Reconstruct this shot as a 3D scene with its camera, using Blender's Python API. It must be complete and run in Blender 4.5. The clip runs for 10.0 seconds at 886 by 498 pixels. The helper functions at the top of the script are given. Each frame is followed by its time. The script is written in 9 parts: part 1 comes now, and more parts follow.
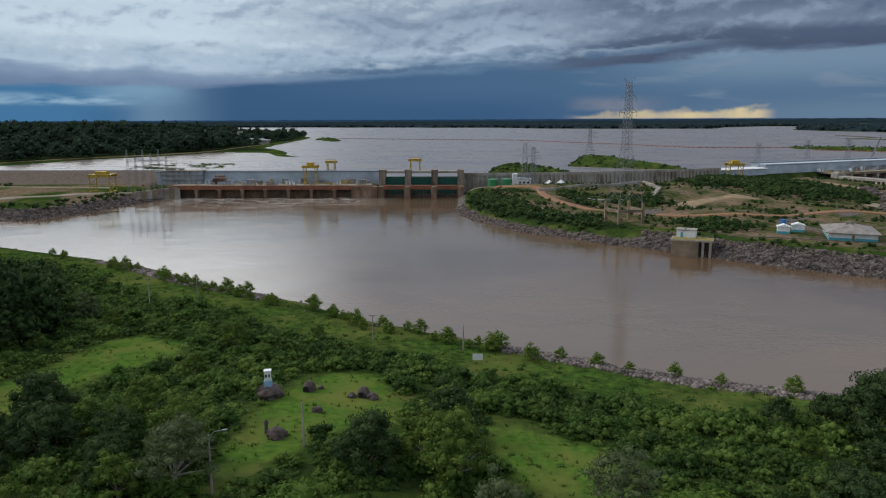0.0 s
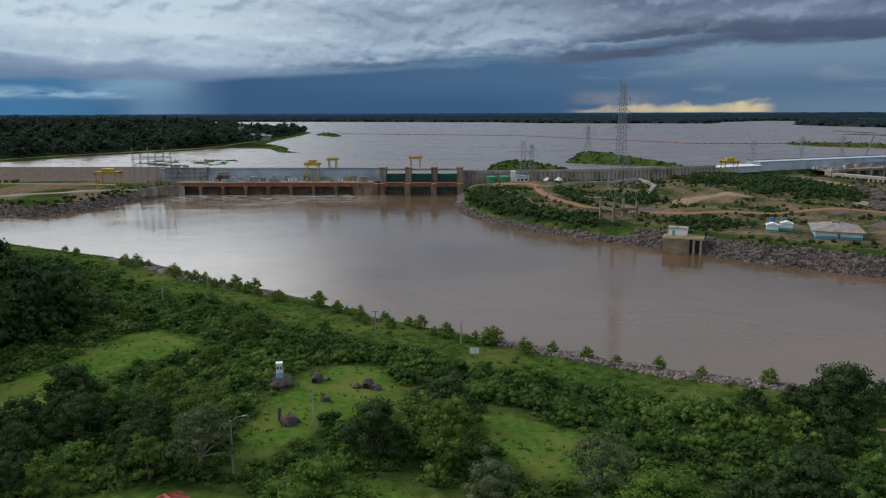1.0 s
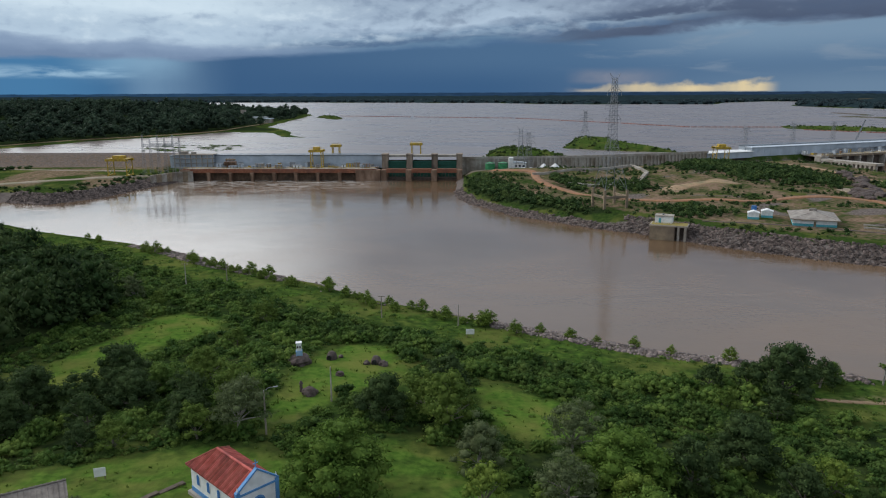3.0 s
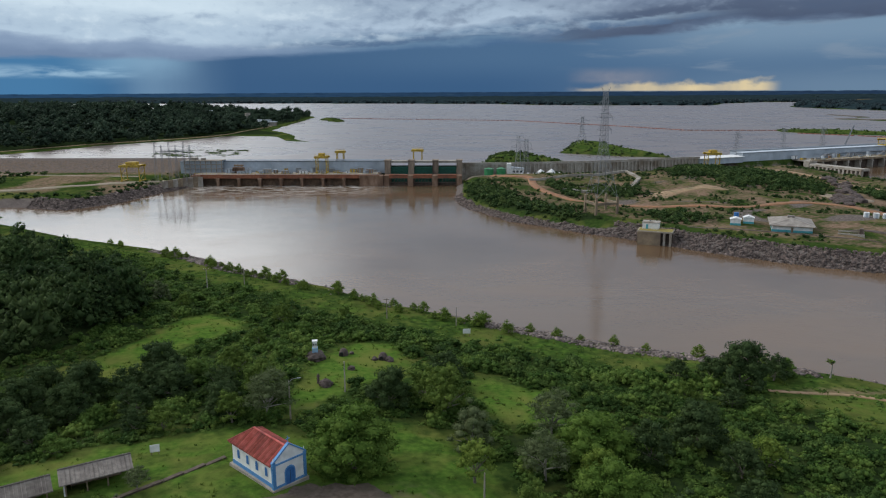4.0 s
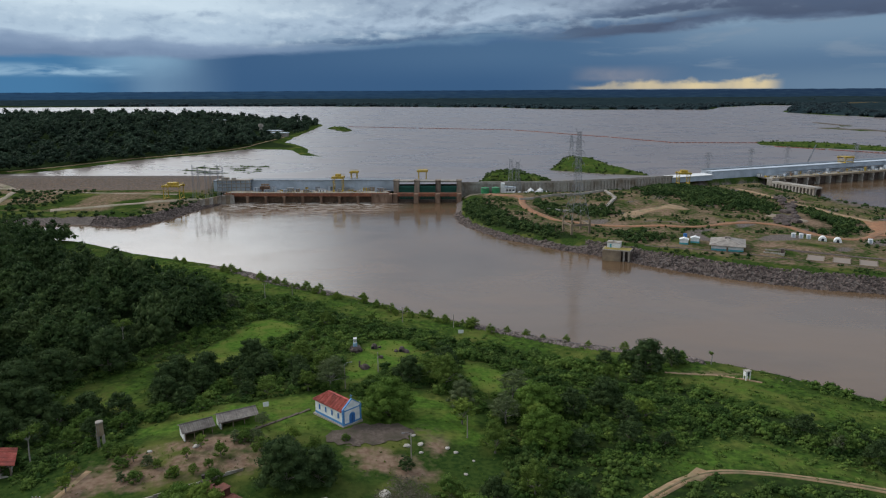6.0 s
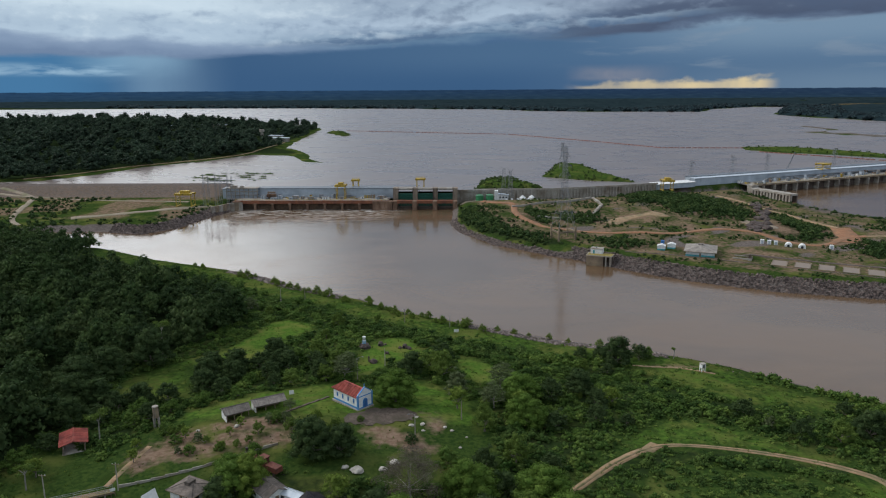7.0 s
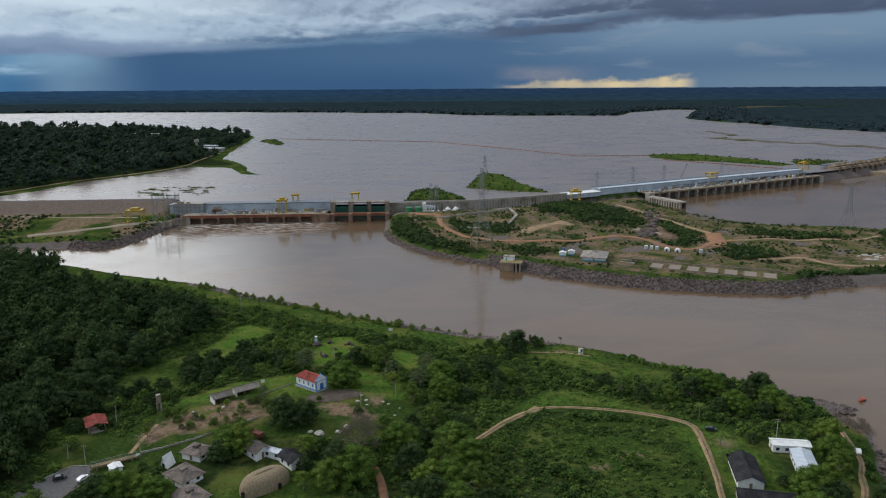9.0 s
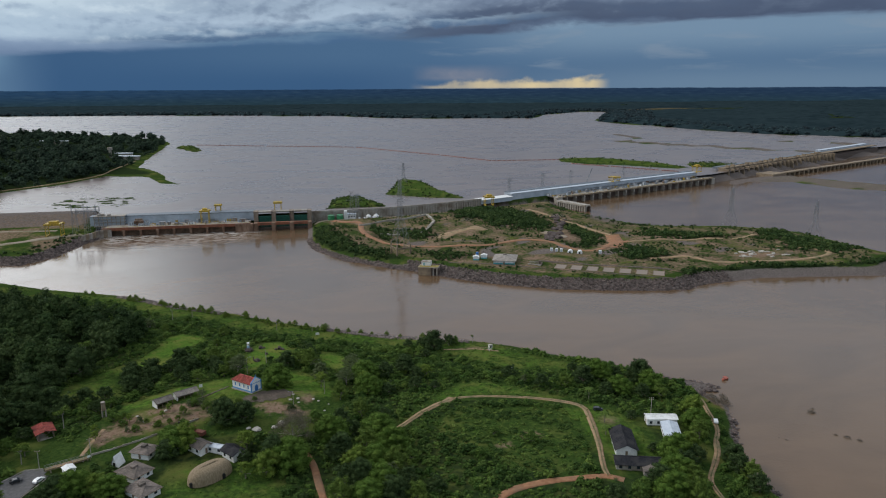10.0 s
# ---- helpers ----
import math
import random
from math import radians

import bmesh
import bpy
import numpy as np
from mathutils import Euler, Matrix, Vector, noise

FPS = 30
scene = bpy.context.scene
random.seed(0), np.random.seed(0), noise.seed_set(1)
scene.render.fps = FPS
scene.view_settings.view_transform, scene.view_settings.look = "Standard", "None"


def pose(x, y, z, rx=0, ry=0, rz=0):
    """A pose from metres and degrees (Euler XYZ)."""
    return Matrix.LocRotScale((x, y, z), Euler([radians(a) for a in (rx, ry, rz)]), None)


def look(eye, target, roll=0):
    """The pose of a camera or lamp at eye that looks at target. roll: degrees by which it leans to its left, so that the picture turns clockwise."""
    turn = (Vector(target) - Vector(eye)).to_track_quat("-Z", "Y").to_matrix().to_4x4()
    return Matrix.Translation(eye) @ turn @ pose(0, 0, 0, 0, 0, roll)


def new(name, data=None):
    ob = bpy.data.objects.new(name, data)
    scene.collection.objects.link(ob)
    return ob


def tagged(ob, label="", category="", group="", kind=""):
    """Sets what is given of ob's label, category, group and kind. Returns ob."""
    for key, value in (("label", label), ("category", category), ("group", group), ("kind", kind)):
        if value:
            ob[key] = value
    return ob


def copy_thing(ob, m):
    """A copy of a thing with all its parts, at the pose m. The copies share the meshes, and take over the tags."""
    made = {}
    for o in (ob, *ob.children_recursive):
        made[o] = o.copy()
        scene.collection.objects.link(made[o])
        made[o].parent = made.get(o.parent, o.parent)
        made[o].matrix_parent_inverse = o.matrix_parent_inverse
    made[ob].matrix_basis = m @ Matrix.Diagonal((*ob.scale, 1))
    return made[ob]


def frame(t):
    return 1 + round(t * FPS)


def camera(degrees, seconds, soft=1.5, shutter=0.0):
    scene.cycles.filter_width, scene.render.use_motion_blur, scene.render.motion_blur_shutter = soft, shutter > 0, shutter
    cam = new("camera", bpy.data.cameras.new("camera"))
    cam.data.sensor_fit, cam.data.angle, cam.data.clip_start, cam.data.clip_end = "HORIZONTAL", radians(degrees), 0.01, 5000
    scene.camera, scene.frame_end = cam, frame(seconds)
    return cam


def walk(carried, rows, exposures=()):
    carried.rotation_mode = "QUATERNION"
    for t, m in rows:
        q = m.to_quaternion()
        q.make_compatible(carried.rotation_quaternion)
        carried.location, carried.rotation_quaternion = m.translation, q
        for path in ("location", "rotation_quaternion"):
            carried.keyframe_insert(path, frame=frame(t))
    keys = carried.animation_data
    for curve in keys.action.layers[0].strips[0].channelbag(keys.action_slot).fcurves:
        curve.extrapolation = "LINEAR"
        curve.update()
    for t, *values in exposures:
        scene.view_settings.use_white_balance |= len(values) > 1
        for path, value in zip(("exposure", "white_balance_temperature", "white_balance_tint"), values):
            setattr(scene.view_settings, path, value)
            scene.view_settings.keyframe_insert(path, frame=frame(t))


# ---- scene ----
cam = camera(63.7, 10.0, soft=1.12)
# seconds, place, then yaw, pitch and roll in degrees
ROWS = [
    (0.0, 0.00, -0.00, 51.67, 1.70, -10.36, -0.23),
    (0.5, 0.15, -4.34, 53.15, 1.67, -10.41, -0.19),
    (1.0, 0.49, -8.75, 54.63, 1.70, -10.84, -0.19),
    (1.5, 0.48, -13.19, 56.21, 1.67, -12.24, -0.19),
    (2.0, 0.89, -17.50, 57.90, 1.72, -12.38, -0.22),
    (2.5, 1.14, -21.81, 59.42, 1.73, -12.42, -0.23),
    (2.7, 1.24, -23.53, 60.01, 1.74, -12.43, -0.23),
    (3.5, 1.65, -30.43, 62.38, 1.77, -12.44, -0.24),
    (3.8, 2.03, -36.93, 64.62, 1.81, -12.46, -0.26),
    (4.0, 2.44, -43.83, 66.99, 1.85, -12.47, -0.27),
    (4.5, 3.16, -61.09, 73.16, 1.93, -12.54, -0.25),
    (5.0, 3.90, -78.09, 79.07, 1.99, -12.55, -0.28),
    (5.5, 4.74, -95.75, 85.53, 2.06, -12.58, -0.29),
    (7.0, 6.16, -146.51, 103.20, 1.77, -12.64, -0.35),
    (7.5, 6.80, -163.22, 108.86, 1.05, -12.66, -0.34),
    (8.0, 7.29, -178.84, 114.07, -0.27, -12.69, -0.33),
    (8.5, 7.53, -196.07, 120.02, -1.97, -12.74, -0.35),
    (9.0, 7.30, -212.98, 125.69, -3.73, -12.73, -0.34),
    (9.5, 6.64, -229.81, 131.70, -6.69, -12.73, -0.30),
    (10.0, 5.56, -246.65, 137.82, -10.13, -12.73, -0.30),
]
walk(cam, [(t, pose(x, y, z, 90 + pitch, 0, yaw) @ pose(0, 0, 0, 0, 0, roll)) for t, x, y, z, yaw, pitch, roll in ROWS],
     exposures=[(0.0, -0.1), (1.0, -0.1), (1.6, 0.06), (5.0, 0.04), (7.0, 0.0), (10.0, -0.04)])

# ---- sky and light ----
world = bpy.data.worlds.new("storm_sky")
scene.world = world
world.use_nodes = True
wt = world.node_tree
wt.nodes.clear()


def wnode(kind, **props):
    n = wt.nodes.new(kind)
    for k, v in props.items():
        if k == "operation":
            n.operation = v
        elif k == "blend":
            n.data_type, n.blend_type = "RGBA", v
        elif k == "interp":
            n.interpolation_type = v
    return n


def wmath(op, a, b=None, c=None, clamp=False):
    n = wnode("ShaderNodeMath", operation=op)
    n.use_clamp = clamp
    for i, v in enumerate((a, b, c)):
        if v is None:
            continue
        if isinstance(v, (int, float)):
            n.inputs[i].default_value = v
        else:
            wt.links.new(v, n.inputs[i])
    return n.outputs[0]


def wsmooth(v, lo, hi):
    n = wnode("ShaderNodeMapRange", interp="SMOOTHSTEP")
    wt.links.new(v, n.inputs[0])
    n.inputs[1].default_value, n.inputs[2].default_value = lo, hi
    return n.outputs[0]


def wmix(f, a, b):
    n = wnode("ShaderNodeMix", blend="MIX")
    for sock, v in ((n.inputs[0], f), (n.inputs[6], a), (n.inputs[7], b)):
        if isinstance(v, tuple):
            sock.default_value = (*v, 1)
        elif isinstance(v, (int, float)):
            sock.default_value = v
        else:
            wt.links.new(v, sock)
    return n.outputs[2]


def srgb(r, g, b):
    return tuple(((v / 255 + 0.055) / 1.055) ** 2.4 if v > 10 else v / 3294.6 for v in (r, g, b))


wtc = wnode("ShaderNodeTexCoord")
wsep = wnode("ShaderNodeSeparateXYZ")
wt.links.new(wtc.outputs["Generated"], wsep.inputs[0])
wx, wy, wz = wsep.outputs
AZ = wmath("MULTIPLY", wmath("ARCTAN2", wx, wy), 57.2958)      # degrees to the right of north
EL = wmath("MULTIPLY", wmath("ARCSINE", wz), 57.2958)          # degrees above the horizon


def wnoise(sx, sy, detail, rough, seed, distort=0.0, dx=0.0, dy=0.0):
    c = wnode("ShaderNodeCombineXYZ")
    wt.links.new(wmath("MULTIPLY_ADD", AZ, sx, dx), c.inputs[0])
    wt.links.new(wmath("MULTIPLY_ADD", EL, sy, dy), c.inputs[1])
    c.inputs[2].default_value = seed
    n = wnode("ShaderNodeTexNoise")
    wt.links.new(c.outputs[0], n.inputs["Vector"])
    n.inputs["Scale"].default_value = 1.0
    n.inputs["Detail"].default_value = detail
    n.inputs["Roughness"].default_value = rough
    n.inputs["Distortion"].default_value = distort
    return n.outputs["Fac"]


def wramp(v, stops):
    n = wnode("ShaderNodeValToRGB")
    lo, hi = stops[0][0], stops[-1][0]
    wt.links.new(wmath("DIVIDE", wmath("SUBTRACT", v, lo), hi - lo), n.inputs[0])
    e = n.color_ramp.elements
    while len(e) < len(stops):
        e.new(0.5)
    for el, (p, c) in zip(e, stops):
        el.position, el.color = (p - lo) / (hi - lo), (*c, 1)
    return n.outputs[0]


billow = wnoise(0.08, 0.2, 5, 0.45, 3.1, 0.3)
fluff = wnoise(0.45, 0.9, 6, 0.55, 6.7, 0.25)
streak = wnoise(0.04, 0.45, 4, 0.45, 8.4, 0.1)
wisp = wnoise(0.16, 0.9, 6, 0.55, 5.0, 0.4)
curtain = wnoise(0.5, 0.04, 3, 0.5, 1.3, 0.0)
# the cloud base climbs to the right
base = wmath("MULTIPLY_ADD", wsmooth(AZ, -22, 32), 2.3, 2.3)
rag = wmath("ADD", wmath("MULTIPLY", wmath("SUBTRACT", wisp, 0.5), 1.1), wmath("MULTIPLY", wmath("SUBTRACT", streak, 0.5), 0.9))
above = wmath("SUBTRACT", wmath("ADD", EL, rag), base)
lofty = wmath("ADD", above, wmath("ADD", wmath("MULTIPLY", wmath("SUBTRACT", billow, 0.5), 2.6), wmath("MULTIPLY", wmath("SUBTRACT", fluff, 0.5), 0.8)))
# below the base: slate-blue rain, bluer in the west, paler in the east
under = wmix(wsmooth(AZ, -31, -20), srgb(72, 120, 158), srgb(60, 92, 126))
under = wmix(wsmooth(AZ, 0, 30), under, srgb(104, 128, 150))
under = wmix(wmath("MULTIPLY", wsmooth(EL, 0.2, 2.6), wsmooth(AZ, -24, 4)), under, srgb(76, 106, 136))
under = wmix(wmath("MULTIPLY", wsmooth(EL, 1.0, 4.2), wsmooth(AZ, 6, 22)), under, srgb(118, 142, 163))
wband = wmath("MULTIPLY", wmath("MULTIPLY", wsmooth(EL, 0.9, 1.3), wsmooth(EL, 2.1, 1.4)), wsmooth(AZ, -22, -27))
under = wmix(wmath("MULTIPLY", wband, wsmooth(wisp, 0.4, 0.6)), under, srgb(150, 180, 200))
pool = wmath("MULTIPLY", wmath("MULTIPLY", wsmooth(AZ, -30, -25), wsmooth(AZ, -19.4, -23.4)), wsmooth(wmath("MULTIPLY_ADD", fluff, 0.8, EL), 0.9, 2.6))
under = wmix(wmath("MULTIPLY", pool, 0.6), under, srgb(142, 178, 200))
shaft = wmath("MULTIPLY", wsmooth(AZ, -26.8, -23.4), wmath("MULTIPLY", wsmooth(AZ, -17.0, -23.6), wsmooth(curtain, -0.6, 0.6)))
under = wmix(wmath("MULTIPLY", shaft, 0.5), under, srgb(130, 160, 182))
pale = wmath("MULTIPLY", wsmooth(wisp, 0.5, 0.7), wmath("MULTIPLY", wsmooth(AZ, 6, 12), wsmooth(EL, 0.9, 1.8)))
under = wmix(wmath("MULTIPLY", pale, 0.45), under, srgb(134, 148, 162))
gtop = wmath("ADD", wmath("MULTIPLY", AZ, 0.03), wmath("ADD", wmath("MULTIPLY", wmath("SUBTRACT", fluff, 0.5), 1.5), 0.0))
gap = wmath("MULTIPLY", wmath("MULTIPLY", wsmooth(AZ, 7.4, 10.0), wsmooth(AZ, 23.2, 21.6)),
            wmath("MULTIPLY", wsmooth(EL, -0.12, 0.04), wsmooth(wmath("SUBTRACT", EL, gtop), 0.3, -0.22)))
gap = wmath("MULTIPLY", gap, wmath("MULTIPLY_ADD", wsmooth(AZ, 8, 19), 0.45, 0.55))
under = wmix(wmath("MULTIPLY", gap, wmath("ADD", wmath("MULTIPLY", curtain, 0.9), 0.3), clamp=True), under, srgb(232, 208, 158))
veil = wmath("MULTIPLY", wmath("MULTIPLY", wsmooth(AZ, 7.5, 10), wsmooth(AZ, 17, 11)), wmath("MULTIPLY", wsmooth(EL, 0.4, 0.8), wsmooth(EL, 1.9, 1.1)))
under = wmix(wmath("MULTIPLY", veil, wmath("MULTIPLY", fluff, 0.9)), under, srgb(150, 146, 150))
# the deck above it: white in the west, layered slate scud in the middle, a dark roll in the east
west = wramp(lofty, [(-1.0, srgb(106, 126, 152)), (0.1, srgb(116, 136, 162)), (0.9, srgb(138, 157, 180)), (1.5, srgb(180, 198, 212)), (2.6, srgb(176, 194, 208)),
                     (3.8, srgb(204, 219, 227)), (6.0, srgb(198, 214, 223))])
middle = wramp(lofty, [(-1.0, srgb(70, 99, 130)), (0.2, srgb(76, 106, 138)), (0.8, srgb(98, 126, 152)), (1.1, srgb(84, 110, 138)), (1.6, srgb(108, 131, 156)), (2.2, srgb(174, 191, 206)),
                       (3.2, srgb(160, 177, 193)), (6.0, srgb(148, 164, 181))])
east = wramp(lofty, [(-1.0, srgb(118, 144, 165)), (-0.2, srgb(132, 156, 175)), (0.2, srgb(96, 112, 134)), (0.6, srgb(78, 90, 111)), (1.5, srgb(86, 99, 120)), (2.3, srgb(118, 133, 153)),
                     (3.6, srgb(100, 114, 135)), (6.0, srgb(122, 137, 157))])
cloud = wmix(wsmooth(wmath("MULTIPLY_ADD", wisp, 10.0, AZ), -16, 0), west, middle)
cloud = wmix(wsmooth(wmath("MULTIPLY_ADD", streak, 14.0, AZ), 8, 22), cloud, east)
scud = wmath("SUBTRACT", wmath("ADD", wmath("MULTIPLY", wmath("SUBTRACT", wisp, 0.5), 2.6), wmath("MULTIPLY", wmath("SUBTRACT", fluff, 0.5), 1.4)), wmath("ABSOLUTE", wmath("SUBTRACT", above, 1.0)))
scud_span = wmath("MULTIPLY", wsmooth(AZ, -20, -8), wsmooth(AZ, 22, 12))
cloud = wmix(wmath("MULTIPLY", wmath("MULTIPLY", wsmooth(scud, -0.6, -0.2), wsmooth(above, 0.7, 1.3)), wmath("MULTIPLY", scud_span, 0.6)), cloud, srgb(150, 172, 190))
cloud = wmix(wmath("MULTIPLY", wsmooth(scud, -0.25, 0.15), wmath("MULTIPLY", scud_span, 0.75)), cloud, srgb(80, 106, 136))
# rounded billows: lit above, shaded below
puff = wmath("SUBTRACT", wnoise(0.14, 0.3, 5, 0.5, 12.3, 0.25), wnoise(0.14, 0.3, 5, 0.5, 12.3, 0.25, -0.05, 0.2))
puff_small = wmath("SUBTRACT", wnoise(0.4, 0.7, 5, 0.55, 15.1, 0.25), wnoise(0.4, 0.7, 5, 0.55, 15.1, 0.25, -0.08, 0.25))
relief = wmath("ADD", puff, wmath("MULTIPLY", puff_small, 0.6))
deep = wsmooth(lofty, 0.6, 2.0)
cloud = wmix(wmath("MULTIPLY", wmath("MULTIPLY", wsmooth(relief, 0.0, 0.2), deep), 0.6), cloud, wmix(wsmooth(AZ, -18, 18), srgb(214, 227, 233), srgb(150, 166, 184)))
cloud = wmix(wmath("MULTIPLY", wsmooth(relief, 0.0, -0.2), 0.55), cloud, wmix(wsmooth(AZ, -25, 15), srgb(130, 150, 174), srgb(80, 95, 118)))
sky_low = wmix(wsmooth(above, -0.1, 0.4), under, cloud)
# overhead an even bright overcast, brightest to the north-west where the sun stands behind it
nishita = wnode("ShaderNodeTexSky")
nishita.sky_type, nishita.sun_disc = "NISHITA", False
nishita.sun_elevation, nishita.sun_rotation = radians(32), radians(-48)
over = wmix(0.06, srgb(200, 203, 203), nishita.outputs[0])
aim = wnode("ShaderNodeVectorMath", operation="DOT_PRODUCT")
wt.links.new(wtc.outputs["Generated"], aim.inputs[0])
aim.inputs[1].default_value = Vector((-0.56, 0.76, 0.30)).normalized()
glow = wsmooth(aim.outputs["Value"], 0.875, 0.99)
sky = wmix(wsmooth(EL, 10.5, 19), sky_low, over)
sky = wmix(wmath("MULTIPLY", glow, wsmooth(EL, 8.0, 12.5)), sky, (2.8, 2.8, 2.74))
# far land and its haze, painted into the sky below the horizon
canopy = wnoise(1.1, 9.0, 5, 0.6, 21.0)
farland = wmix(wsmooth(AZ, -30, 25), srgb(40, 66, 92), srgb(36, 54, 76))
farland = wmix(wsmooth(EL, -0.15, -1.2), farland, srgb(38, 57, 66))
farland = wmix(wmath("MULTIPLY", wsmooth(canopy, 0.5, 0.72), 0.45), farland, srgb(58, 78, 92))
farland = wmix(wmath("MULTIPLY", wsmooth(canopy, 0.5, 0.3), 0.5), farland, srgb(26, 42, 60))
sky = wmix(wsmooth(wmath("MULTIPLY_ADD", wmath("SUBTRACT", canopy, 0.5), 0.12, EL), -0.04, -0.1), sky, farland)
cool = wnode("ShaderNodeMix", blend="MULTIPLY")
cool.inputs[0].default_value = 1.0
wt.links.new(sky, cool.inputs[6])
cool.inputs[7].default_value = (0.965, 1.0, 1.055, 1)
sky = cool.outputs[2]
wbg = wnode("ShaderNodeBackground")
wt.links.new(sky, wbg.inputs[0])
wbg.inputs[1].default_value = 1.0
wout = wnode("ShaderNodeOutputWorld")
wt.links.new(wbg.outputs[0], wout.inputs[0])

sun = new("sun", bpy.data.lights.new("sun", "SUN"))
sun.data.energy, sun.data.angle, sun.data.color = 1.4, radians(18), (1.0, 0.96, 0.9)
sun.matrix_world = look((-80, 20, 62), (0, 0, 0))

# ---- materials ----
def mat(name, a, b, scale=1.0, rough=0.8, bump=0.2, metal=0.0, big=None, bigscale=0.05, spec=0.3, per="", bumpscale=None, stretch=(1, 1, 1), translucent=0.0):
    """Two colours mixed by fine noise, a third by coarse noise; per: vary by 'object' or 'island'."""
    m = bpy.data.materials.new(name)
    m.use_nodes = True
    t = m.node_tree
    t.nodes.clear()
    L = t.links.new
    out = t.nodes.new("ShaderNodeOutputMaterial")
    p = t.nodes.new("ShaderNodeBsdfPrincipled")
    p.inputs["Roughness"].default_value = rough
    p.inputs["Metallic"].default_value = metal
    p.inputs["Specular IOR Level"].default_value = spec
    co = t.nodes.new("ShaderNodeNewGeometry")
    mp = t.nodes.new("ShaderNodeMapping")
    mp.inputs["Scale"].default_value = stretch
    L(co.outputs["Position"], mp.inputs[0])

    def noise_(s, detail=4):
        n = t.nodes.new("ShaderNodeTexNoise")
        n.inputs["Scale"].default_value = s
        n.inputs["Detail"].default_value = detail
        L(mp.outputs[0], n.inputs["Vector"])
        return n.outputs["Fac"]

    def ramp(v, lo, hi):
        r = t.nodes.new("ShaderNodeMapRange")
        L(v, r.inputs[0])
        r.inputs[1].default_value, r.inputs[2].default_value = lo, hi
        return r.outputs[0]

    def mix(f, x, y):
        n = t.nodes.new("ShaderNodeMix")
        n.data_type = "RGBA"
        for sock, v in ((n.inputs[0], f), (n.inputs[6], x), (n.inputs[7], y)):
            if isinstance(v, tuple):
                sock.default_value = (*v, 1)
            elif isinstance(v, float):
                sock.default_value = v
            else:
                L(v, sock)
        return n.outputs[2]

    fine = noise_(scale)
    col = mix(ramp(fine, 0.35, 0.65), a, b)
    if big:
        col = mix(ramp(noise_(bigscale), 0.45, 0.7), col, big)
    if per:
        if per == "island":
            rnd = co.outputs["Random Per Island"]
        else:
            rnd = t.nodes.new("ShaderNodeObjectInfo").outputs["Random"]
        if translucent:
            ta = t.nodes.new("ShaderNodeAttribute")
            ta.attribute_name = "tint"
            av = t.nodes.new("ShaderNodeMath")
            av.operation = "MULTIPLY_ADD"
            L(rnd, av.inputs[0])
            av.inputs[1].default_value = 0.35
            tw = t.nodes.new("ShaderNodeMath")
            tw.operation = "MULTIPLY"
            L(ta.outputs["Fac"], tw.inputs[0])
            tw.inputs[1].default_value = 0.65
            L(tw.outputs[0], av.inputs[2])
            rnd = av.outputs[0]
        hsv = t.nodes.new("ShaderNodeHueSaturation")
        L(col, hsv.inputs["Color"])
        v = t.nodes.new("ShaderNodeMapRange")
        L(rnd, v.inputs[0])
        v.inputs[3].default_value, v.inputs[4].default_value = (0.5, 1.6) if translucent else (0.65, 1.4)
        L(v.outputs[0], hsv.inputs["Value"])
        h = t.nodes.new("ShaderNodeMapRange")
        L(rnd, h.inputs[0])
        h.inputs[3].default_value, h.inputs[4].default_value = (0.525, 0.475) if translucent else (0.505, 0.495)
        L(h.outputs[0], hsv.inputs["Hue"])
        col = hsv.outputs[0]
    L(col, p.inputs["Base Color"])
    if bump:
        bn = t.nodes.new("ShaderNodeBump")
        bn.inputs["Strength"].default_value = bump
        bn.inputs["Distance"].default_value = 0.3
        L(noise_(bumpscale or scale * 2), bn.inputs["Height"])
        L(bn.outputs[0], p.inputs["Normal"])
    surf = p.outputs[0]
    if translucent:
        tr = t.nodes.new("ShaderNodeBsdfTranslucent")
        L(col, tr.inputs[0])
        ms = t.nodes.new("ShaderNodeMixShader")
        ms.inputs[0].default_value = translucent
        L(surf, ms.inputs[1])
        L(tr.outputs[0], ms.inputs[2])
        surf = ms.outputs[0]
    L(surf, out.inputs[0])
    return m


def leafmat(name, a, b):
    return mat(name, a, b, 0.35, 0.75, 0.0, spec=0.06, per="island", translucent=0.22)


LEAF_DARK = leafmat("dark_leaves", (0.033, 0.057, 0.021), (0.056, 0.088, 0.03))
LEAF_MID = leafmat("mid_leaves", (0.07, 0.114, 0.023), (0.11, 0.162, 0.034))
LEAF_LIGHT = leafmat("light_leaves", (0.1, 0.155, 0.026), (0.14, 0.195, 0.038))
LEAF_MANGO = leafmat("mango_leaves", (0.072, 0.128, 0.022), (0.115, 0.18, 0.034))
LEAF_GREY = leafmat("dry_leaves", (0.08, 0.108, 0.045), (0.115, 0.14, 0.065))
# distant foliage: haze is mixed into these leaf colours, bluer than nearby leaves
LEAF_HAZE = leafmat("hazed_distant_leaves", (0.018, 0.031, 0.035), (0.027, 0.043, 0.047))
LEAF_FAR = leafmat("hazed_far_leaves", (0.024, 0.042, 0.027), (0.042, 0.065, 0.038))
SHRUB = leafmat("shrub_leaves", (0.062, 0.115, 0.024), (0.1, 0.158, 0.034))
TWIG = leafmat("dry_twigs", (0.1, 0.086, 0.06), (0.15, 0.13, 0.1))
LEAF_WOOD = leafmat("wood_leaves", (0.034, 0.063, 0.021), (0.057, 0.094, 0.03))
SCRUB_OLIVE = leafmat("olive_scrub_leaves", (0.05, 0.082, 0.024), (0.078, 0.115, 0.036))
